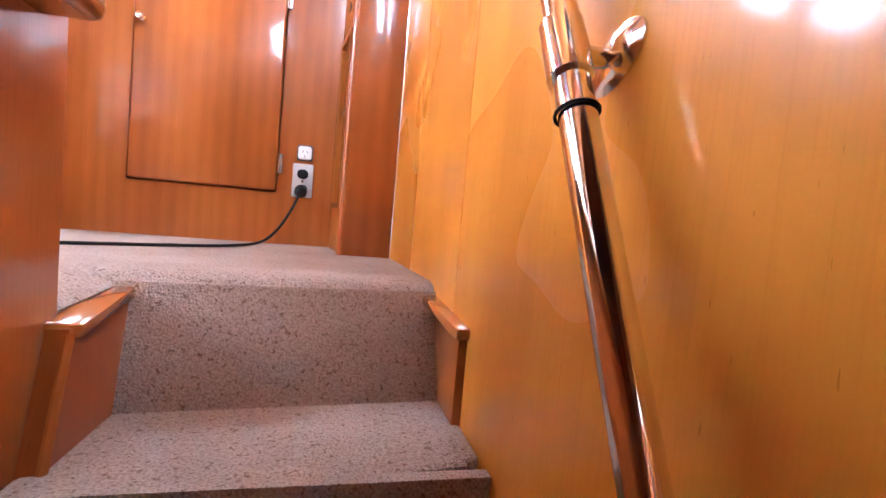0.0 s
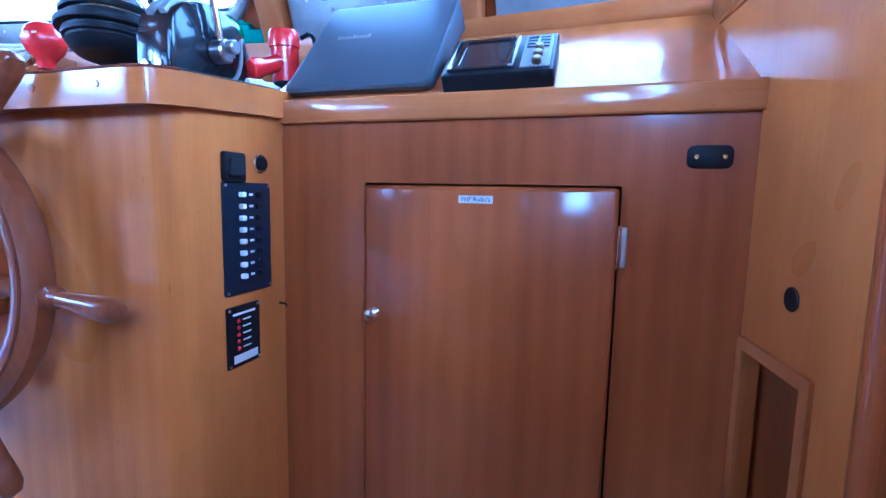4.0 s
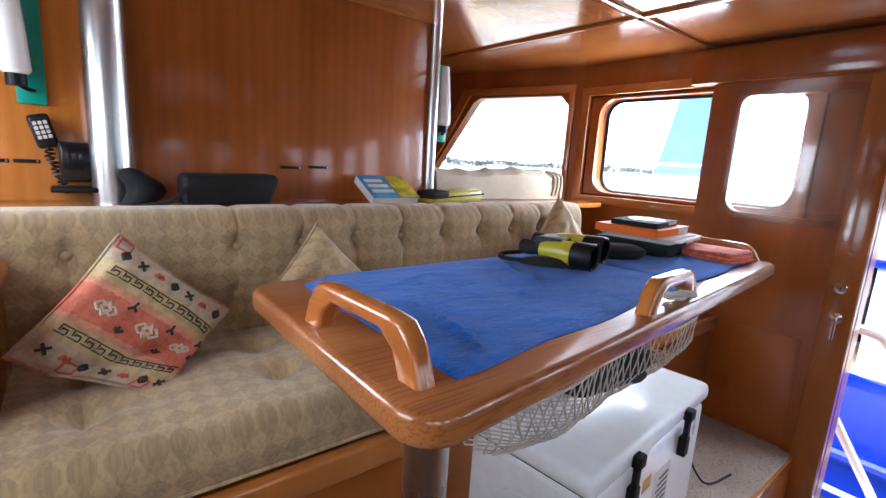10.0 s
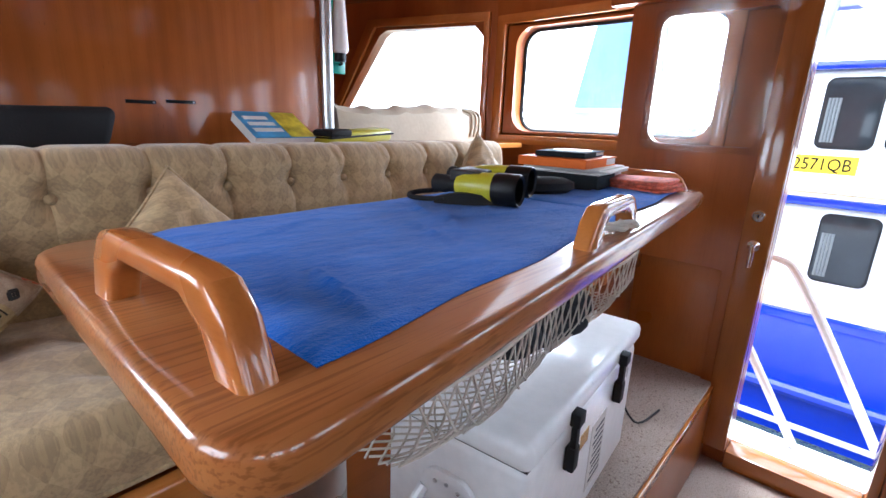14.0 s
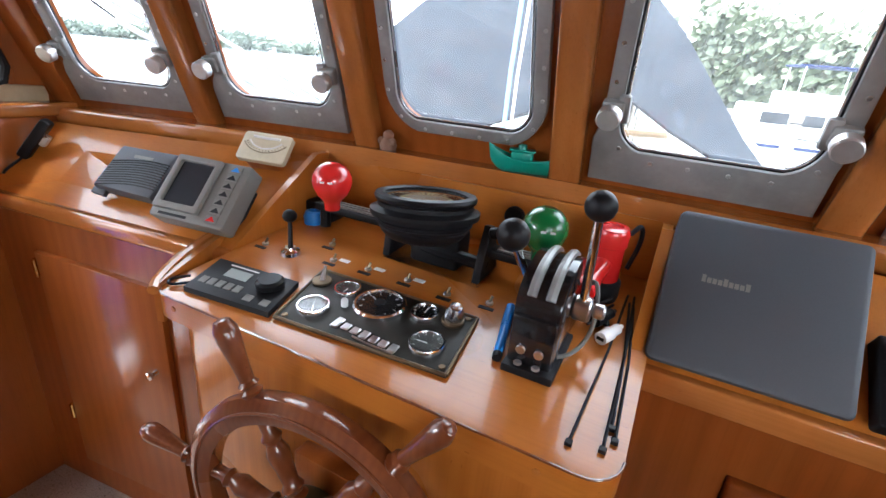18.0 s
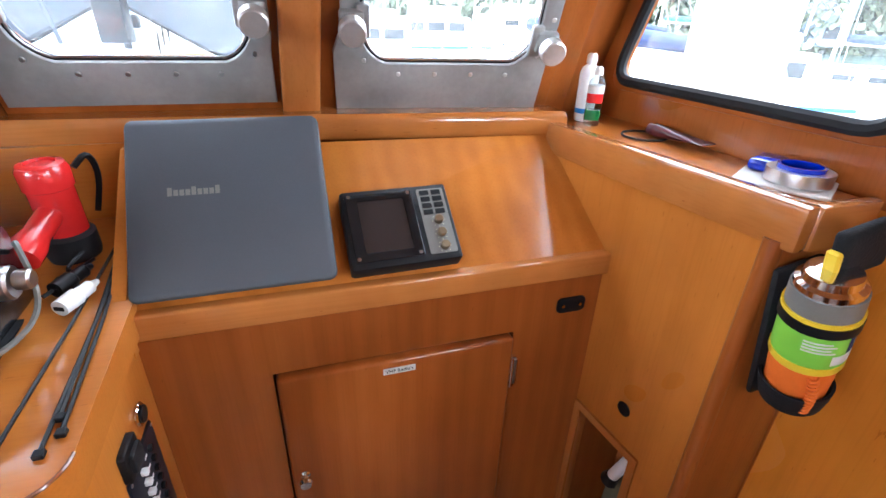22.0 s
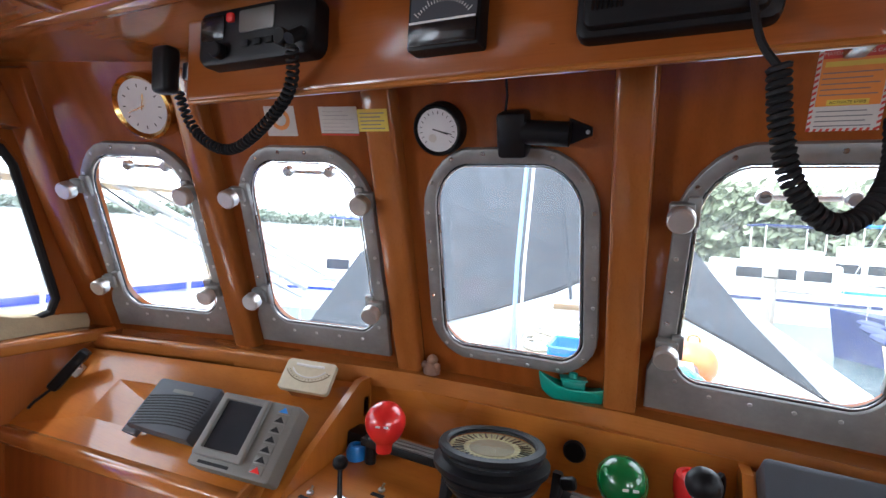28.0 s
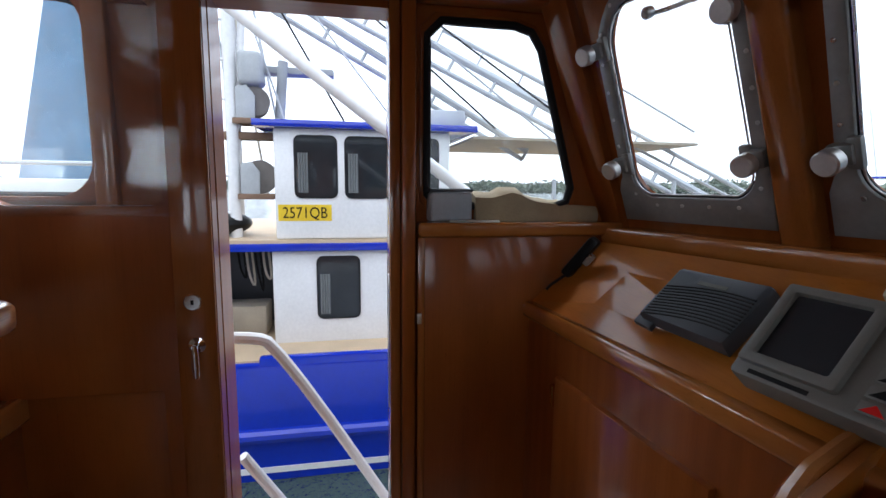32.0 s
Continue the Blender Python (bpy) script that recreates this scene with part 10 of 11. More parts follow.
r2 = thing("vhf_radio", (-0.83, FY0, 1.93), "black compact marine radio with a red key and coiled lead", "radio", "overhead radios")
part("body", plate(rrect(-0.965, -0.71, 1.932, 2.022, 0.02, 5), [], 0.03, mO, 0.008), BLACK, r2)
mV = basis((0, FY0 - 0.0305, 0), (1, 0, 0), (0, -1, 0))
part("screen", plate(rrect(-0.865, -0.79, 1.978, 2.012, 0.003, 2), [], 0.002, mV, 0.0005), DIMLCD, r2)
part("red_key", plate(rrect(-0.892, -0.877, 1.997, 2.011, 0.003, 2), [], 0.005, mV, 0.001), RED, r2)
part("knob", disc((-0.905, FY0 - 0.03, 1.952), (0, -1, 0), 0.013, 0.016, 20, 0.002), BLACK, r2)
part("knob", disc((-0.765, FY0 - 0.03, 1.957), (0, -1, 0), 0.013, 0.016, 20, 0.002), BLACK, r2)
part("speaker_grille", plate(rrect(-0.955, -0.90, 1.972, 2.012, 0.006, 3), [], 0.002, mV, 0.001), BLACK_G, r2)
for k in range(3):
    part("button", plate(rrect(-0.858 + k * 0.026, -0.842 + k * 0.026, 1.955, 1.965, 0.002, 2), [], 0.004, mV, 0.001), RUBBER, r2)
part("plug", rod((-0.735, FY0 - 0.028, 1.965), (-0.735, FY0 - 0.055, 1.945), 0.009, 12), RUBBER, r2)
part("coiled_lead", coil([(-0.735, -0.31, 1.94), (-0.762, -0.275, 1.89), (-0.825, -0.255, 1.85), (-0.915, -0.23, 1.812), (-0.975, -0.22, 1.803), (-1.035, -0.22, 1.822), (-1.075, -0.225, 1.86), (-1.072, -0.25, 1.91)], 0.0075, 44, 0.0031), RUBBER, r2)
part("microphone", box(-1.095, -1.050, FY0 - 0.03, FY0 + 0.002, 1.90, 1.985, 0.010, 3), BLACK, r2)
part("hook", box(-1.05, -1.03, FY0 + 0.002, FY0 + 0.02, 1.93, 1.96, 0.002), STEEL, r2)
r2.location += Vector((0.062, 0.0, 0.002))

# clocks and barometer
def on_facet(k, u, z, off=0.0):
    m, _ = facet(k)
    return m @ Matrix.Translation((u, sv(z), off))


def round_case(name, k, u, z, r, deep, ring, label, category, group=""):
    m = on_facet(k, u, z, 0.0005)
    t = thing(name, m.translation, label, category, group)
    part("case", lathe([(0.0, 0.0), (r, 0.0), (r, deep * 0.6), (r * 0.97, deep * 0.9), (r * 0.90, deep), (r * 0.80, deep * 0.82), (0.0, deep * 0.8)], 48, m), ring, t)
    part("dial", disc(m @ Vector((0, 0, deep * 0.8)), m.col[2].xyz, r * 0.81, 0.0015, 48), DIAL, t)
    return t, m


DIAL = paint("matt_white_dial", (0.74, 0.75, 0.76), 0.5, 0.0, 0.03, 20, 0.0)
DARKRING = paint("dark_bronze_ring", (0.09, 0.08, 0.068), 0.4, 0.4, 0.15, 120, 0.05)
ck, m = round_case("wall_clock", 4, 0.186, 1.925, 0.088, 0.034, DARKRING, "round wall clock with a white twenty-four hour dial", "clock", "wheelhouse clocks")
zf = 0.034 * 0.8 + 0.0016
for h in range(24):
    a = radians(90 - 15 * h)
    part("numeral", text_bm(str(h) if h else "00", 0.0105 if h % 2 == 0 else 0.009, m @ Matrix.Translation((0.059 * math.cos(a), 0.059 * math.sin(a), zf)), 0.0003), BLACK, ck)
for ang, L, w in ((-98, 0.048, 0.0028), (-92, 0.03, 0.0035), (-62, 0.05, 0.001), (118, 0.02, 0.001)):
    a = radians(ang)
    part("hand_pointer", box(0.0, L, -w / 2, w / 2, 0.001, 0.0022, 0.0, 1, m @ Matrix.Translation((0, 0, zf)) @ Matrix.Rotation(a, 4, "Z")), BLACK, ck)
part("hub", disc(m @ Vector((0, 0, zf)), m.col[2].xyz, 0.004, 0.004, 12), BLACK, ck)
part("minute_track", bead([(0.068 * math.cos(2 * math.pi * k / 60), 0.068 * math.sin(2 * math.pi * k / 60)) for k in range(60)], m, 0.0005, 4, zf), CHARCOAL, ck)

bc, m = round_case("brass_clock", 0, 0.412, 1.957, 0.082, 0.05, BRASS, "round brass ship's clock", "clock", "wheelhouse clocks")
zf = 0.05 * 0.8 + 0.0016
for h in range(12):
    a = radians(90 - 30 * h)
    part("hour_mark", box(0.046, 0.054, -0.0012, 0.0012, 0, 0.0006, 0.0, 1, m @ Matrix.Translation((0, 0, zf)) @ Matrix.Rotation(a, 4, "Z")), BLACK, bc)
for ang, L in ((70, 0.032), (200, 0.045)):
    part("hand_pointer", box(-0.008, L, -0.0015, 0.0015, 0.001, 0.002, 0.0, 1, m @ Matrix.Translation((0, 0, zf)) @ Matrix.Rotation(radians(ang), 4, "Z")), BRASS, bc)
part("hinge", box(0.07, 0.085, -0.012, 0.012, 0.02, 0.045, 0.003, 1, m), BRASS, bc)

bar, m = round_case("barometer", 2, 0.150, 1.904, 0.056, 0.036, BLACK, "small barometer with a black case and cream dial", "barometer")
zf = 0.036 * 0.8 + 0.0016
part("inner_dial", disc(m @ Vector((-0.012, -0.016, zf)), m.col[2].xyz, 0.009, 0.0008, 20), PAPER, bar)
for ang, L in ((-15, 0.034), (-20, 0.025)):
    part("pointer", box(-0.01, L, -0.0009, 0.0009, 0.001, 0.0018, 0.0, 1, m @ Matrix.Translation((0, 0, zf)) @ Matrix.Rotation(radians(ang), 4, "Z")), BLACK, bar)
for k in range(16):
    a = radians(220 - 260 * k / 15)
    part("mark", box(0.034, 0.040, -0.0006, 0.0006, 0, 0.0005, 0.0, 1, m @ Matrix.Translation((0, 0, zf)) @ Matrix.Rotation(a, 4, "Z")), BLACK, bar)

wm = thing("wiper_motor", on_facet(2, 0.33, 1.89).translation, "black wiper motor on the windscreen frame", "wiper motor")
m = on_facet(2, 0.0, 1.45)
part("gearbox", box(0.285, 0.345, sv(1.852), sv(1.935), 0.0, 0.055, 0.01, 2, m), BLACK, wm)
part("motor", rod(m @ Vector((0.335, sv(1.898), 0.035)), m @ Vector((0.425, sv(1.892), 0.035)), 0.024, 20), BLACK, wm)
part("bracket", plate([(0.42, sv(1.868)), (0.463, sv(1.884)), (0.463, sv(1.898)), (0.42, sv(1.915))], [], 0.006, m), BLACK, wm)
part("bolt", disc(m @ Vector((0.455, sv(1.891), 0.006)), m.col[2].xyz, 0.004, 0.004, 10), STEEL, wm)
part("lead", tube([m @ Vector(v) for v in ((0.30, sv(1.935), 0.03), (0.302, sv(1.96), 0.02), (0.30, sv(2.0), 0.015))], 0.003, 6), BLACK, wm)


def notice(k, u0, u1, z0, z1, mat, label):
    m, _ = facet(k)
    t = thing("notice", (m @ Vector(((u0 + u1) / 2, sv((z0 + z1) / 2), 0.001))), label, "notice", "notices")
    part("sheet", plate([(u0, sv(z0)), (u1, sv(z0)), (u1, sv(z1)), (u0, sv(z1))], [], 0.0008, m @ Matrix.Translation((0, 0, 0.0006))), mat, t)
    return t, m @ Matrix.Translation((0, 0, 0.0016))


REDINK = paint("red_print", (0.55, 0.05, 0.035), 0.4, 0.0, 0.05, 20, 0.0)
AMBER = paint("amber_print", (0.75, 0.27, 0.05), 0.4, 0.0, 0.05, 20, 0.0)
YELLOWP = paint("yellow_card", (0.72, 0.55, 0.08), 0.5, 0.0, 0.06, 20, 0.0)
GREYINK = paint("grey_print", (0.16, 0.16, 0.18), 0.5, 0.0, 0.05, 20, 0.0)
u0, u1, z0, z1 = 0.263, 0.355, 1.880, 2.0
nt_, m = notice(3, u0, u1, z0, z1, PAPER, "distress call card with a red and white striped border")
bm = nb()
n = 11
for k in range(n):
    a = u0 + (u1 - u0) * k / n
    for zz, h in ((z0, 0.004), (z1 - 0.0045, 0.004)):
        add(bm, [m @ Vector(p) for p in ((a, sv(zz), 0), (a + 0.0042, sv(zz), 0), (a + 0.0062, sv(zz + h), 0), (a + 0.002, sv(zz + h), 0))], [(0, 1, 2, 3)])
for k in range(14):
    zz = z0 + (z1 - z0) * k / 14
    for uu in (u0, u1 - 0.005):
        add(bm, [m @ Vector(p) for p in ((uu, sv(zz), 0), (uu + 0.005, sv(zz + 0.003), 0), (uu + 0.005, sv(zz + 0.007), 0), (uu, sv(zz + 0.004), 0))], [(0, 1, 2, 3)])
part("striped_border", bm, REDINK, nt_)


def bar_on(m, a, b, c, d, mat, name="print"):
    return plate([(a, sv(c)), (b, sv(c)), (b, sv(d)), (a, sv(d))], [], 0.0004, m)


part("heading", bar_on(m, u0 + 0.006, u1 - 0.006, 1.981, 1.994, 0), REDINK, nt_)
part("amber_field", bar_on(m, u0 + 0.006, u1 - 0.006, 1.916, 1.981, 0), AMBER, nt_)
m2 = m @ Matrix.Translation((0, 0, 0.0006))
part("heading_text", text_bm("MAYDAY DISTRESS CALL", 0.0072, m2 @ Matrix.Translation(((u0 + u1) / 2, sv(1.9875), 0)), 0.0002), PAPER, nt_)
part("yellow_field", bar_on(m2, u0 + 0.02, u1 - 0.02, 1.917, 1.925, 0), YELLOWP, nt_)
part("heading_text", text_bm("ACTIVATE EPIRB", 0.0062, m2 @ Matrix.Translation(((u0 + u1) / 2, sv(1.921), 0.0004)), 0.0002), BLACK, nt_)
part("yellow_field", bar_on(m2, u0 + 0.01, u1 - 0.01, 1.970, 1.977, 0), YELLOWP, nt_)
for k in range(5):
    part("text_line", bar_on(m2, u0 + 0.009, u1 - 0.012 - 0.01 * (k % 2), 1.931 + k * 0.0075, 1.9325 + k * 0.0075, 0), GREYINK, nt_)
for k in range(4):
    part("text_line", bar_on(m2, u0 + 0.009, u1 - 0.012 - 0.008 * (k % 2), 1.887 + k * 0.007, 1.8885 + k * 0.007, 0), GREYINK, nt_)
nt_, m = notice(1, 0.202, 0.284, 1.888, 1.953, PAPER, "white card with an orange round emblem above the window")
part("emblem", disc(m @ Vector((0.243, sv(1.925), 0)), m.col[2].xyz, 0.026, 0.0004, 24), AMBER, nt_)
part("emblem_centre", disc(m @ Vector((0.243, sv(1.925), 0.0004)), m.col[2].xyz, 0.016, 0.0004, 24), PAPER, nt_)
nt_, m = notice(1, 0.349, 0.446, 1.895, 1.951, PAPER, "white printed card above the window")
for k in range(6):
    part("text_line", bar_on(m, 0.357, 0.436 - 0.012 * (k % 3), 1.901 + k * 0.008, 1.9005 + k * 0.008, 0), GREYINK, nt_)
part("red_rule", bar_on(m, 0.349, 0.446, 1.8905, 1.8935, 0), REDINK, nt_)
pm = pillar_between(2)
nt_ = thing("notice", pm @ Vector((0, sv(1.93), 0.046)), "yellow card pinned on the window pillar", "notice", "notices")
mm = pm @ Matrix.Translation((-0.01, 0, 0.0458))
part("sheet", plate([(-0.036, sv(1.908)), (0.036, sv(1.908)), (0.036, sv(1.952)), (-0.036, sv(1.952))], [], 0.0008, mm), YELLOWP, nt_)
for k in range(5):
    part("text_line", bar_on(mm @ Matrix.Translation((0, 0, 0.0009)), -0.03, 0.028 - 0.01 * (k % 2), 1.913 + k * 0.0075, 1.915 + k * 0.0075, 0), GREYINK, nt_)

# small switch on the starboard light's frame
sw = thing("reed_switch", (0.985, 0.10, 1.857), "small white switch on the window trim", "switch")
part("body", box(-0.006, 0.006, -0.004, 0.004, -0.011, 0.011, 0.001, 1, pose(0.985, 0.100, 1.868, 0, 20, 0)), WHITEP, sw)

# ==== starboard ledge ====
LZ = 1.2625
def bottle(at, r, h, neck, body, cap, label, bands=()):
    b = thing("bottle", at, label, "bottle", "bottles on the ledge")
    M = pose(*at)
    part("body", lathe([(0.0, 0), (r * 0.92, 0), (r, 0.004), (r, h * 0.72), (r * 0.8, h * 0.80), (neck, h * 0.84), (neck, h * 0.88), (0.0, h * 0.88)], 24, M), body, b)
    part("cap", lathe([(0.0, h * 0.86), (neck * 1.25, h * 0.86), (neck * 1.25, h * 0.96), (neck * 0.8, h), (0.0, h)], 20, M), cap, b)
    for z0, z1, mat in bands:
        part("label_band", lathe([(r * 0.98, h * z0), (r * 1.015, h * z0 + 0.0005), (r * 1.015, h * z1 - 0.0005), (r * 0.98, h * z1)], 24, M), mat, b)


CLEARP = glass_mat("clear_plastic", (0.78, 0.82, 0.8))
bottle((0.905, 0.255, LZ), 0.021, 0.14, 0.009, WHITEP, WHITEP, "white plastic bottle in the corner of the ledge", ((0.12, 0.2, SKYBLUE),))
bottle((0.892, 0.205, LZ), 0.0165, 0.118, 0.007, CLEARP, WHITEP, "clear spray bottle with red and green label", ((0.10, 0.28, GREEN), (0.40, 0.56, RED), (0.56, 0.70, PAPER)))
rg = thing("ring_band", (0.945, 0.09, LZ), "thin dark rubber ring lying on the ledge", "ring")
part("band", tube([(0.935 + 0.042 * math.cos(2 * math.pi * k / 28), 0.085 + 0.042 * math.sin(2 * math.pi * k / 28), LZ + 0.003) for k in range(28)], 0.0022, 6, closed=True), RUBBER, rg)
MAROON = paint("maroon_tube", (0.075, 0.012, 0.018), 0.3, 0.0, 0.15, 40, 0.02, coat=0.2)
bm = nb()
prev = []
for k in range(9):
    t = k / 8
    w, h = 0.011 + 0.008 * t, 0.012 * (1 - t) + 0.001
    ring = [bm.verts.new(pose(0.962, 0.02, LZ + 0.0135, 0, 0, -84) @ Vector((-0.06 + 0.12 * t, w * math.cos(2 * math.pi * i / 14), h * math.sin(2 * math.pi * i / 14)))) for i in range(14)]
    if prev:
        for i in range(14):
            bm.faces.new((prev[i], prev[(i + 1) % 14], ring[(i + 1) % 14], ring[i]))
    else:
        bm.faces.new(ring[::-1])
    prev = ring
bm.faces.new(prev)
tb2 = thing("paste_tube", (0.962, 0.02, LZ), "squeezed maroon tube lying on the ledge", "tube")
part("tube_body", bm, MAROON, tb2)
part("cap", lathe([(0.0, 0.0), (0.009, 0.0), (0.011, 0.003), (0.011, 0.018), (0.0, 0.018)], 16, pose(0.962, 0.02, LZ + 0.0135, 0, 0, -84) @ Matrix.Translation((-0.058, 0, 0)) @ Matrix.Rotation(radians(-90), 4, "Y")), MAROON, tb2)
tp = thing("tape_roll", (0.955, -0.2, LZ), "roll of silver tape with blue core on papers", "tape roll")
part("roll", lathe([(0.030, 0.006), (0.042, 0.006), (0.042, 0.024), (0.030, 0.024), (0.030, 0.006)], 32, pose(0.955, -0.215, LZ)), STEEL, tp)
part("core", lathe([(0.026, 0.007), (0.0298, 0.007), (0.0298, 0.030), (0.026, 0.030), (0.026, 0.007)], 32, pose(0.955, -0.215, LZ)), BLUEHULL, tp)
solid("leaflet", box(-0.05, 0.05, -0.06, 0.06, 0.0, 0.005, 0.001, 1, pose(0.945, -0.205, LZ, 0, 0, 30)), PAPER, "pale leaflets lying under the tape roll", "leaflet")
solid("glove", box(-0.03, 0.03, -0.02, 0.02, 0.0, 0.02, 0.008, 2, pose(0.968, -0.155, LZ + 0.005, 0, 0, 20)), BLUEHULL, "small folded blue cloth beside the tape", "cloth")

# emergency beacon in its pouch on the column
ep_ = thing("emergency_beacon", (0.93, -0.34, 0.93), "orange and lime emergency beacon with clear top in black pouch", "beacon")
ax = Vector((-0.072, -0.02, 0.30)).normalized()
M, _ = along((0.918, -0.338, 0.962), Vector((0.918, -0.338, 0.962)) + ax)
part("float_body", lathe([(0.0, 0.0), (0.022, 0.0), (0.036, 0.012), (0.043, 0.04), (0.046, 0.11), (0.046, 0.13), (0.0, 0.13)], 28, M), ORANGEP, ep_)
LIMEG = paint("lime_label", (0.22, 0.55, 0.05), 0.4, 0.0, 0.05, 30, 0.0)
part("lower_band", lathe([(0.0, 0.105), (0.048, 0.105), (0.049, 0.108), (0.049, 0.120), (0.0, 0.121)], 28, M), YELLOW, ep_)
lab = part("label_sleeve", lathe([(0.0, 0.119), (0.0475, 0.119), (0.048, 0.122), (0.048, 0.183), (0.0, 0.185)], 28, M), LIMEG, ep_)
part("collar", lathe([(0.0, 0.184), (0.051, 0.184), (0.051, 0.202), (0.0, 0.202)], 28, M), BLACK, ep_)
part("upper_band", lathe([(0.0, 0.201), (0.050, 0.201), (0.050, 0.209), (0.0, 0.209)], 28, M), YELLOW, ep_)
part("grey_skirt", lathe([(0.0, 0.208), (0.047, 0.208), (0.046, 0.242), (0.0, 0.242)], 28, M), GREYP, ep_)
part("lens", lathe([(0.0, 0.242), (0.044, 0.242), (0.043, 0.252), (0.036, 0.256), (0.034, 0.268), (0.0, 0.272)], 28, M), CHROME, ep_)
side = Vector((-0.35, -0.94, 0.0))
mL = M @ Matrix.Rotation(math.atan2((M.inverted().to_3x3() @ side).y, (M.inverted().to_3x3() @ side).x), 4, "Z")
def on_drum(z0, z1, a0, a1, r, mat, name, parent):
    bm = nb()
    g = [[bm.verts.new(mL @ Vector((rr * math.cos(radians(a0 + (a1 - a0) * i / 8)), rr * math.sin(radians(a0 + (a1 - a0) * i / 8)), z))) for i in range(9)] for rr, z in ((r, z0), (r, z1), (r - 0.002, z1), (r - 0.002, z0))]
    for a, b in zip(g, g[1:] + g[:1]):
        for i in range(8):
            bm.faces.new((a[i], a[i + 1], b[i + 1], b[i]))
    return part(name, bm, mat, parent)
on_drum(0.128, 0.146, 0, 48, 0.0487, PAPER, "name_label", lab)
on_drum(0.150, 0.178, 22, 34, 0.0487, NAVY, "code_strip", lab)
on_drum(0.150, 0.178, 40, 52, 0.0487, NAVY, "code_strip", lab)
for k in range(4):
    on_drum(0.152 + k * 0.006, 0.1545 + k * 0.006, -48, 2 - 8 * (k % 2), 0.0487, PAPER, "text_line", lab)
part("pouch", lathe([(0.0, -0.012), (0.03, -0.012), (0.045, 0.004), (0.050, 0.03), (0.052, 0.05), (0.048, 0.05), (0.044, 0.03), (0.03, 0.0), (0.0, -0.002)], 28, M), BAGCLOTH, ep_)
part("pouch_back", box(-0.044, 0.05, -0.006, 0.006, 0.0, 0.26, 0.005, 2, Matrix.Translation((0.928, -0.294, 0.945)) @ Matrix.Rotation(radians(-11), 4, "Y")), BAGCLOTH, ep_)
part("flap", box(-0.045, 0.045, -0.012, 0.012, 0.0, 0.075, 0.010, 3, Matrix.Translation((0.905, -0.35, 1.212)) @ Matrix.Rotation(radians(-11), 4, "Y")), BAGCLOTH, ep_)
part("flap_tab", box(-0.056, -0.046, -0.012, 0.008, 0.004, 0.05, 0.003, 1, Matrix.Translation((0.905, -0.35, 1.212)) @ Matrix.Rotation(radians(-11), 4, "Y")), YELLOW, ep_)
part("lanyard", coil([M @ Vector((0.03, -0.036, 0.10)), M @ Vector((0.036, -0.034, 0.06)), M @ Vector((0.03, -0.03, 0.015))], 0.006, 11, 0.0024), ORANGEP, ep_)
ep_.scale = (0.86, 0.86, 0.86)
ep_.location += Vector((0.004, 0.0, 0.028))

# ==== radio cabinet fittings ====
mF = basis((0, 0, 0), (1, 0, 0), (0, -1, 0))
def hinge(x, z, y=0.0):
    h = part("hinge", box(x - 0.006, x + 0.006, y - 0.008, y + 0.001, z - 0.033, z + 0.033, 0.002, 1), STEEL, cab)
    part("pin", rod((x - 0.006, y - 0.009, z - 0.035), (x - 0.006, y - 0.009, z + 0.035), 0.004, 10), CHROME, h)
    for dz in (-0.02, 0.02):
        part("screw", disc((x + 0.001, y - 0.008, z + dz), (0, -1, 0), 0.0028, 0.0012, 8), STEEL, h)


hinge(0.657, 0.812)
hinge(0.657, 0.27)
part("knob", lathe([(0.0, 0.0), (0.009, 0.0), (0.0095, 0.002), (0.005, 0.005), (0.005, 0.012), (0.011, 0.016), (0.013, 0.021), (0.010, 0.027), (0.0, 0.029)], 20, basis((0.228, -0.016, 0.668), (1, 0, 0), (0, -1, 0))), CHROME, vdoor)
lb = part("label", box(0.386, 0.446, -0.0178, -0.0163, 0.877, 0.890), PAPER, vdoor)
part("lettering", text_bm("VHF Radio's", 0.0105, basis((0.416, -0.0179, 0.8835), (1, 0, 0), (0, -1, 0))), BLACK, lb)
vp = thing("vent_plate", (0.771, 0, 0.955), "small black plastic plate on the cabinet face", "plate")
part("plate", plate(rrect(0.740, 0.802, 0.938, 0.972, 0.01, 4), [], 0.005, mF, 0.002), BLACK, vp)
for x in (0.752, 0.79):
    part("screw", disc((x, -0.005, 0.955), (0, -1, 0), 0.0035, 0.0015, 10), BRASS, vp)
solid("cable_hole", disc((0.8497, -0.125, 0.77), (-1, -0.128, 0), 0.016, 0.0025, 24, 0.001), BLACK, "round black cable grommet in the side panel", "grommet")

PLATEMETAL = paint("dull_stainless_plate", (0.5, 0.5, 0.49), 0.4, 0.45, 0.1, 80, 0.02)
ot = thing("duplex_outlet", (0.731, 0, 0.22), "stainless outlet plate with a black plug in it", "power outlet")
part("plate", plate(rrect(0.698, 0.765, 0.164, 0.278, 0.004, 2), [], 0.005, mF, 0.002), PLATEMETAL, ot)
for z in (0.243, 0.191):
    part("socket", plate(rrect(0.713, 0.749, z - 0.016, z + 0.016, 0.014, 5), [], 0.003, basis((0, -0.005, 0), (1, 0, 0), (0, -1, 0)), 0.001), BLACK, ot)
part("screw", disc((0.731, -0.005, 0.218), (0, -1, 0), 0.003, 0.0012, 10), CHROME, ot)
pl = thing("extension_lead", (0.729, -0.03, 0.19), "black extension lead plugged in and trailing over the carpet", "extension lead")
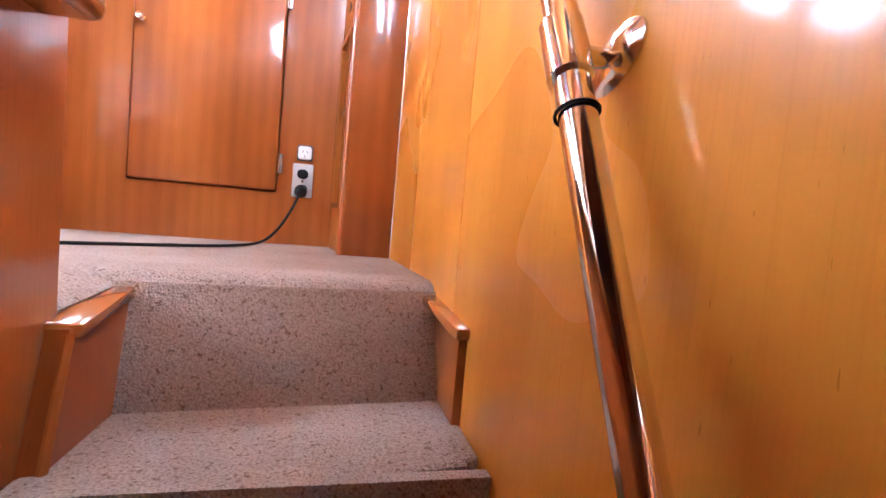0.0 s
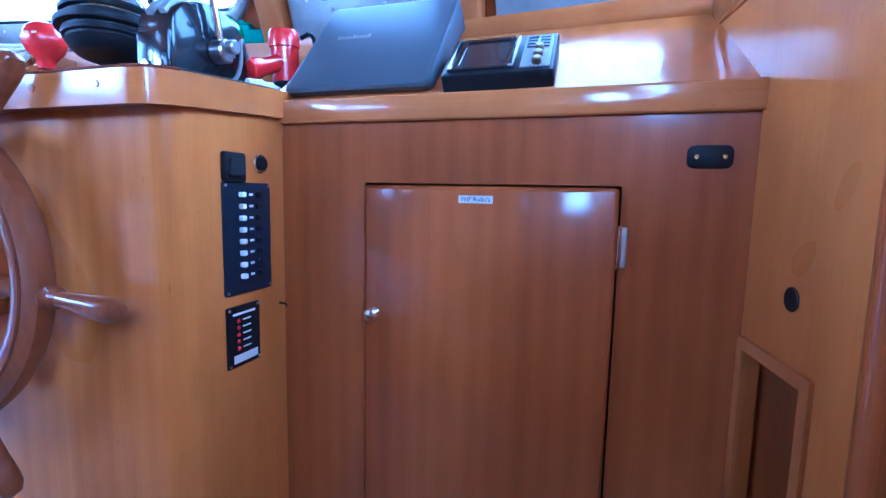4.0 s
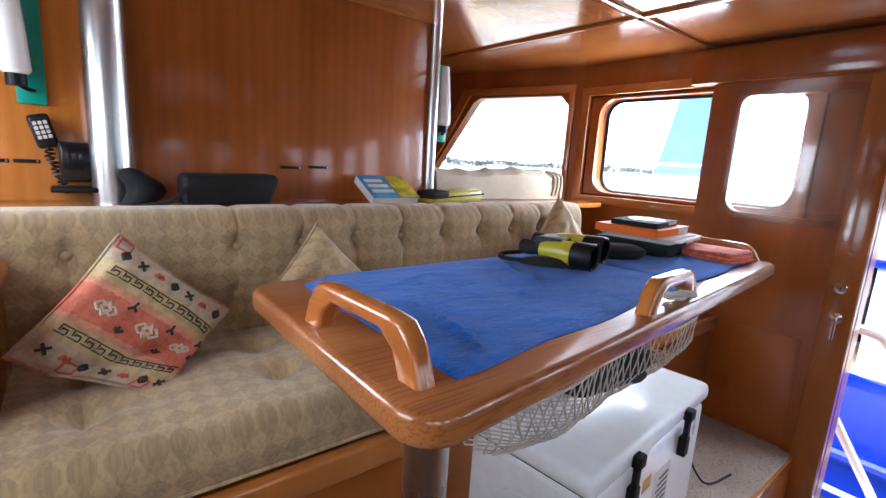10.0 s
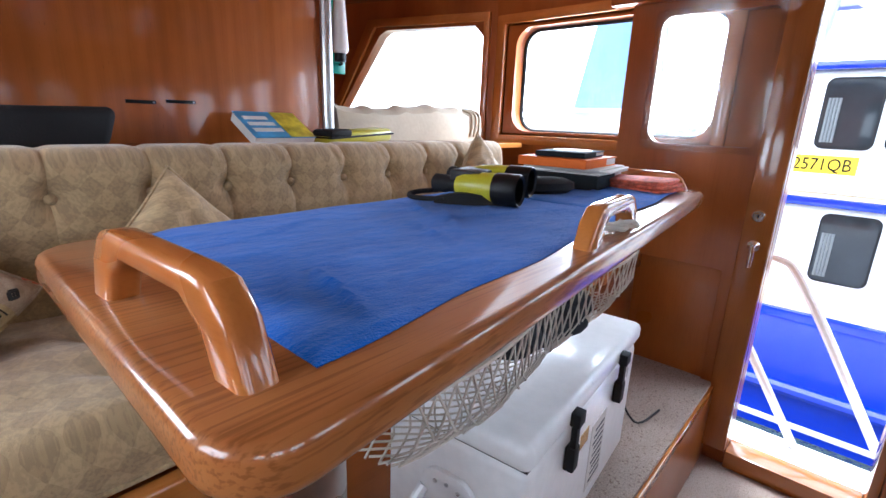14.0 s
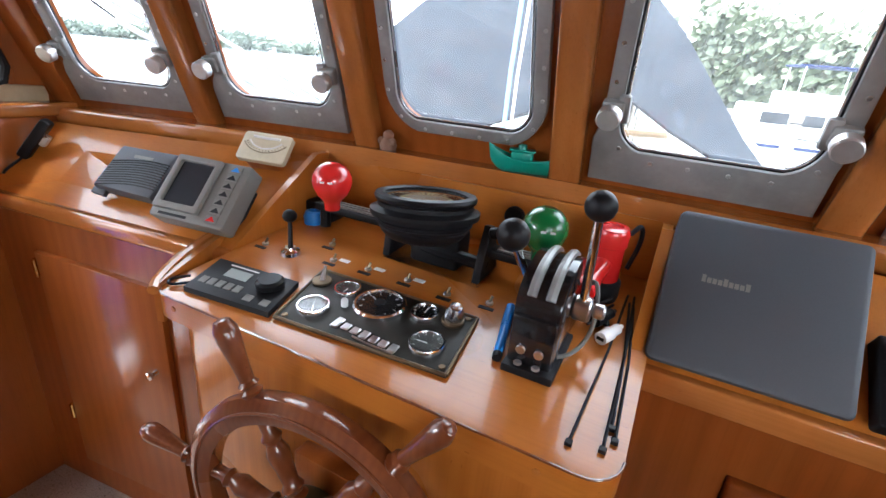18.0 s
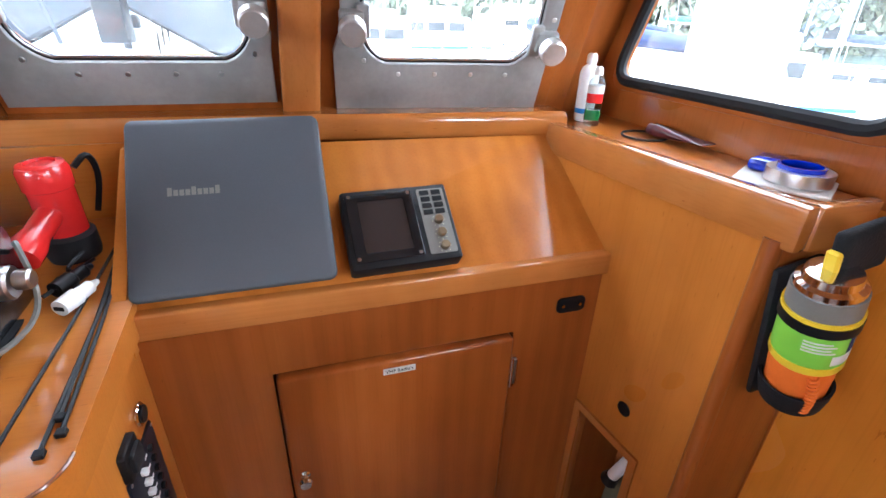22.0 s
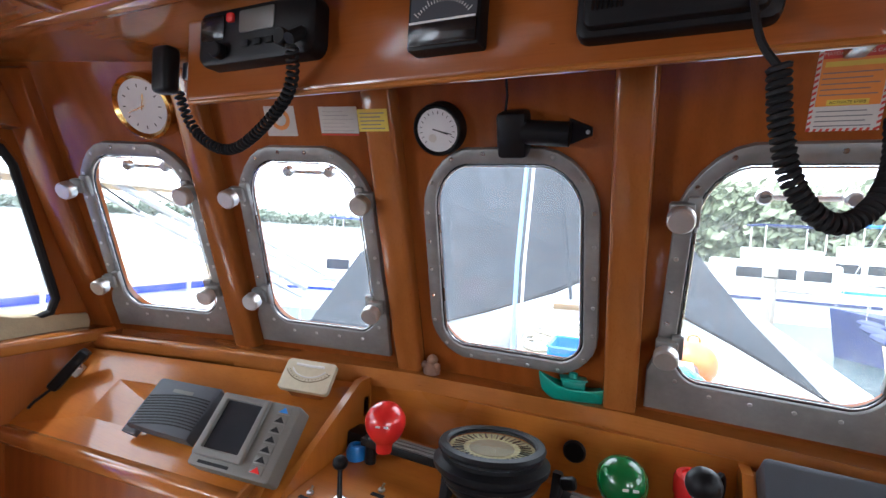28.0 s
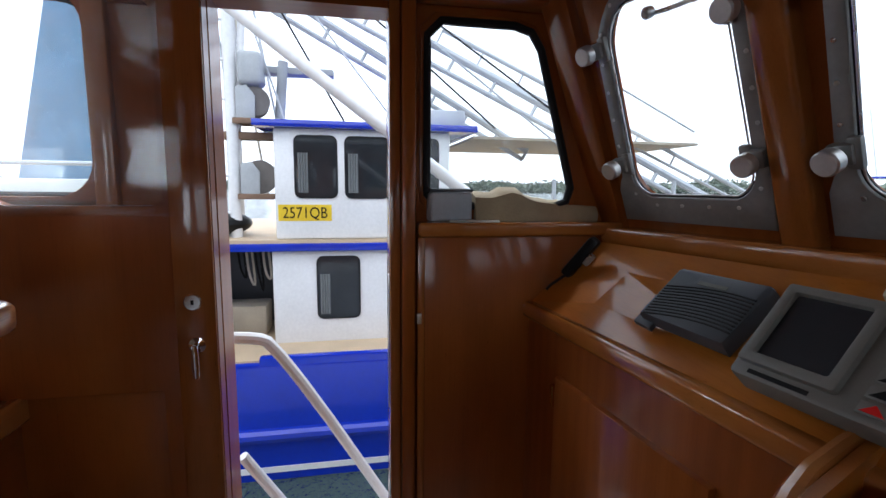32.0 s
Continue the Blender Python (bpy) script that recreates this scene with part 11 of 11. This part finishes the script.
part("plug", lathe([(0.0, 0.0), (0.019, 0.0), (0.0205, 0.004), (0.0205, 0.022), (0.014, 0.032), (0.008, 0.04), (0.0, 0.041)], 24, basis((0.729, -0.008, 0.188), (1, 0, 0), (0, -1, -0.35))), BLACK, pl)
part("lead", tube([(0.729, -0.042, 0.174), (0.722, -0.068, 0.155), (0.705, -0.09, 0.11), (0.675, -0.14, 0.05), (0.64, -0.22, 0.012), (0.56, -0.31, 0.006), (0.44, -0.40, 0.006), (0.33, -0.46, 0.006), (0.2, -0.56, 0.006), (-0.1, -0.75, 0.006), (-0.6, -0.95, 0.006), (-1.0, -1.08, 0.006)], 0.0045, 8, smooth=3), BLACK, pl)
go = thing("wall_socket", (0.734, 0, 0.314), "white three-pin wall socket on a dark plate", "power outlet")
part("surround", plate(rrect(0.708, 0.760, 0.288, 0.341, 0.008, 3), [], 0.006, mF, 0.002), CHARCOAL, go)
part("face", plate(rrect(0.712, 0.756, 0.292, 0.337, 0.010, 4), [], 0.006, basis((0, -0.006, 0), (1, 0, 0), (0, -1, 0)), 0.003), WHITEP, go)
for dx, rot in ((-0.007, 25), (0.007, -25), (0.0, 0)):
    part("pin_slot", box(-0.001, 0.001, -0.0005, 0.0005, -0.004, 0.004, 0.0, 1, pose(0.734 + dx, -0.0124, 0.318 if dx else 0.303, 0, rot, 0)), BLACK, go)

# switch panels on the helm's side
mS = basis((0.0185, 0, 0), (0, 1, 0), (1, 0, 0))
fp = thing("fuse_panel", (0.02, -0.107, 0.80), "dark blue switch panel with a column of white rockers", "switch panel")
part("plate", plate(rrect(-0.166, -0.046, 0.708, 0.905, 0.004, 2), [], 0.004, mS, 0.0015), paint("dark_blue_panel", (0.009, 0.013, 0.022), 0.4, 0.0, 0.1, 60, 0.02), fp)
mS2 = mS @ Matrix.Translation((0, 0, 0.004))
for k in range(8):
    z = 0.74 + k * 0.0205
    part("toggle", box(-0.131, -0.121, z - 0.0045, z + 0.0045, 0.0, 0.010, 0.002, 2, mS2), WHITEP, fp)
    part("fuse_cap", disc(mS2 @ Vector((-0.083, z, 0)), (1, 0, 0), 0.006, 0.006, 12, 0.001), BLACK, fp)
    part("caption", box(-0.104, -0.094, z - 0.002, z + 0.002, 0.0, 0.0005, 0.0, 1, mS2), LABELW, fp)
for y, z in ((-0.16, 0.714), (-0.052, 0.714), (-0.16, 0.899), (-0.052, 0.899)):
    part("screw", disc(mS2 @ Vector((y, z, 0)), (1, 0, 0), 0.0028, 0.0012, 8), STEEL, fp)
fp = thing("alarm_panel", (0.02, -0.124, 0.63), "small black panel with red lamps and a white strip", "switch panel")
part("plate", plate(rrect(-0.165, -0.083, 0.578, 0.688, 0.003, 2), [], 0.004, mS, 0.0015), BLACK, fp)
part("heading", box(-0.152, -0.096, 0.672, 0.676, 0, 0.0006, 0.0, 1, mS2), LABELW, fp)
for k in range(5):
    z = 0.612 + k * 0.0125
    part("lamp", disc(mS2 @ Vector((-0.14, z, 0)), (1, 0, 0), 0.004, 0.003, 12, 0.001), RED, fp)
    part("caption", box(-0.128, -0.108, z - 0.0012, z + 0.0012, 0, 0.0006, 0.0, 1, mS2), LABELW, fp)
part("write_strip", box(-0.152, -0.092, 0.586, 0.600, 0, 0.0012, 0.0, 1, mS2), PAPER, fp)
for y, z in ((-0.16, 0.583), (-0.088, 0.583), (-0.16, 0.683), (-0.088, 0.683)):
    part("screw", disc(mS2 @ Vector((y, z, 0)), (1, 0, 0), 0.0026, 0.0012, 8), STEEL, fp)
so = thing("power_socket", (0.02, -0.071, 0.94), "round chrome power socket on the console side", "power outlet")
part("rim", disc((0.0185, -0.071, 0.94), (1, 0, 0), 0.018, 0.006, 24, 0.002), CHROME, so)
part("cap", disc((0.0245, -0.071, 0.94), (1, 0, 0), 0.013, 0.004, 20, 0.001), BLACK, so)
so = thing("usb_socket", (0.02, -0.14, 0.93), "square black socket on the console side", "power outlet")
part("body", plate(rrect(-0.165, -0.115, 0.905, 0.955, 0.006, 3), [], 0.010, mS, 0.003), BLACK, so)
part("cover", plate(rrect(-0.157, -0.123, 0.915, 0.945, 0.004, 3), [], 0.006, mS @ Matrix.Translation((0, 0, 0.010)), 0.002), RUBBER, so)
solid("screw_hook", tube([(0.02, -0.02, 0.668), (0.034, -0.02, 0.668), (0.038, -0.02, 0.662)], 0.0025, 6), BLACK, "small dark screw hook in the console side", "hook")

# in the nook
pp = thing("paper_stack", (0.91, -0.09, 0.165), "folded papers and a cloth standing in the nook", "papers")
part("leaflets", box(-0.012, 0.012, -0.05, 0.05, 0, 0.22, 0.003, 1, pose(0.945, -0.12, 0.166, 0, 6, 0)), PAPER, pp)
part("cloth", box(-0.02, 0.02, -0.05, 0.04, 0.0, 0.30, 0.014, 3, pose(0.935, -0.09, 0.166, 0, 4, 8)), paint("olive_rag", (0.12, 0.11, 0.06), 0.9, 0.0, 0.3, 150, 0.4, scale=20), pp)
ex = thing("flashlight", (0.96, -0.09, 0.4), "pale torch hanging in the nook", "torch")
part("body", rod((0.93, -0.07, 0.475), (0.93, -0.115, 0.60), 0.014, 16), WHITEP, ex)
part("head", rod((0.93, -0.07, 0.475), (0.93, -0.062, 0.45), 0.016, 16, None, 0.022), BLACK, ex)

# chrome rail beside the stairs
hr = thing("handrail", (1.02, -1.35, 0.0), "polished chrome handrail on the stair wall", "handrail")
a, b = Vector((1.045, -1.72, -0.60)), Vector((1.025, -1.20, 0.46))
part("rail", tube([a, b, b + Vector((0.012, 0.016, 0.034)), b + Vector((0.038, 0.02, 0.042))], 0.0165, 20, smooth=2), CHROME, hr)
d = (b - a).normalized()
across = d.cross(Vector((1, 0, 0))).normalized()
for t, far in ((0.18, 0.069), (0.832, 0.051)):
    c = a.lerp(b, t)
    part("clamp", rod(c - d * 0.03, c + d * 0.03, 0.0205, 20), CHROME, hr)
    part("arm", rod(c, c + Vector((far, 0.0, 0.0)), 0.009, 12), CHROME, hr)
    mf = basis(c + Vector((far, 0, 0)), across, (-1, 0, 0))
    fl = part("flange", lathe([(0.0, 0.0), (0.026, 0.0), (0.026, 0.003), (0.021, 0.007), (0.012, 0.012), (0.0, 0.012)], 32, mf @ Matrix.Diagonal((1.75, 1, 1, 1))), CHROME, hr)
    for o in (-0.031, 0.031):
        part("screw", lathe([(0.0, 0.004), (0.0055, 0.004), (0.0055, 0.0065), (0.003, 0.008), (0.0, 0.008)], 12, mf @ Matrix.Translation((o, 0, 0))), STEEL, fl)
part("tie", tube([a.lerp(b, 0.775) + across * (0.0185 * math.cos(k / 16 * 6.283)) + d.cross(across) * (0.0185 * math.sin(k / 16 * 6.283)) for k in range(16)], 0.0018, 6, closed=True), BLACK, hr)

# ==== port ledge ====
gbx = thing("storage_box", (-1.85, -0.44, 1.302), "grey plastic box with papers under a dark cap", "box")
Mg = pose(-1.842, -0.445, 1.303, 0, 0, 8)
part("body", box(-0.05, 0.045, -0.055, 0.07, 0.0, 0.082, 0.008, 3, Mg), paint("pale_grey_plastic", (0.42, 0.44, 0.47), 0.45, 0.0, 0.06, 60, 0.02), gbx)
part("lid", box(-0.052, 0.047, -0.057, 0.072, 0.083, 0.092, 0.003, 2, Mg), CHARCOAL, gbx)
solid("leaflet", box(-0.05, 0.05, -0.07, 0.07, 0.0, 0.004, 0.001, 1, pose(-1.815, -0.36, 1.3025, 0, 0, -15)), PAPER, "papers lying on the port ledge", "leaflet")
bm = nb()
rings = []
for k in range(15):
    t = k / 14
    y = -0.36 + 0.38 * t
    w = 0.055 + 0.012 * math.sin(6 * t)
    h = 0.085 + 0.028 * math.exp(-((t - 0.3) / 0.12) ** 2) - 0.035 * t
    sec_ = [(-w, 0), (-w * 1.05, h * 0.5), (-w * 0.7, h * 0.92), (-0.01, h * (1 + 0.04 * math.sin(9 * k))), (w * 0.75, h * 0.8), (w, h * 0.4), (w * 0.95, 0)]
    rings.append([bm.verts.new((-1.855 + a, y, 1.303 + b)) for a, b in sec_])
for a, b in zip(rings, rings[1:]):
    for i in range(7):
        bm.faces.new((a[i], a[(i + 1) % 7], b[(i + 1) % 7], b[i]))
bm.faces.new(rings[0][::-1])
bm.faces.new(rings[-1])
solid("folded_canvas", bm, paint("tan_canvas", (0.42, 0.33, 0.2), 0.9, 0.0, 0.2, 160, 0.4, scale=9), "folded tan canvas sheet on the port ledge", "canvas")

# folding screen bracket on the ceiling
fb = thing("folding_bracket", (-1.38, -0.50, 1.94), "dark folding mount hanging from the ceiling", "bracket")
part("base", lathe([(0.0, 0), (0.034, 0), (0.034, 0.008), (0.012, 0.014), (0.0, 0.014)], 24, pose(-1.38, -0.50, 2.036)), ALU, fb)
part("stem", rod((-1.38, -0.50, 2.04), (-1.372, -0.498, 1.955), 0.011, 14), ALU, fb)
part("knob", lathe([(0.0, 0), (0.016, 0.0), (0.013, 0.012), (0.0, 0.014)], 5, basis((-1.38, -0.512, 2.005), (1, 0, 0), (-0.3, -1, 0))), BLACK, fb)
part("joint", ball((-1.372, -0.498, 1.95), 0.016, 14), BLACK, fb)
part("tray", box(-0.03, 0.045, -0.04, 0.05, -0.012, 0.0, 0.004, 2, pose(-1.362, -0.49, 1.945, 14, 8, -30)), BLACK, fb)
part("tray_edge", box(-0.032, 0.047, -0.044, -0.038, -0.014, 0.004, 0.001, 1, pose(-1.362, -0.49, 1.945, 14, 8, -30)), ALU_L, fb)


# ==== rail above the starboard side window, slots in the aft panels ====
solid("trim", join(box(0.978, 0.9955, -0.28, 0.115, 1.876, 1.89, 0.004, 2), box(0.983, 0.9955, -0.28, 0.115, 1.892, 1.906, 0.005, 2)), CHERRY, "double moulded rail above the starboard window", "moulding", kind="structure")
for x0, x1, y, z in ((0.612, 0.660, -2.447, 1.416), (0.548, 0.604, -2.447, 1.417), (-0.196, -0.118, -2.44, 1.427), (-0.308, -0.224, -2.44, 1.432)):
    vs = thing("vent_slot", ((x0 + x1) / 2, y, z), "narrow black slot plate set in the panel behind the settee", "vent slot", "slots in the aft panels")
    part("plate", box(x0, x1, y, y + 0.003, z - 0.005, z + 0.005, 0.001), BLACK, vs)
    part("screw", disc((x0 + 0.006, y + 0.003, z), (0, 1, 0), 0.003, 0.0015, 8, 0.0005), STEEL, vs)
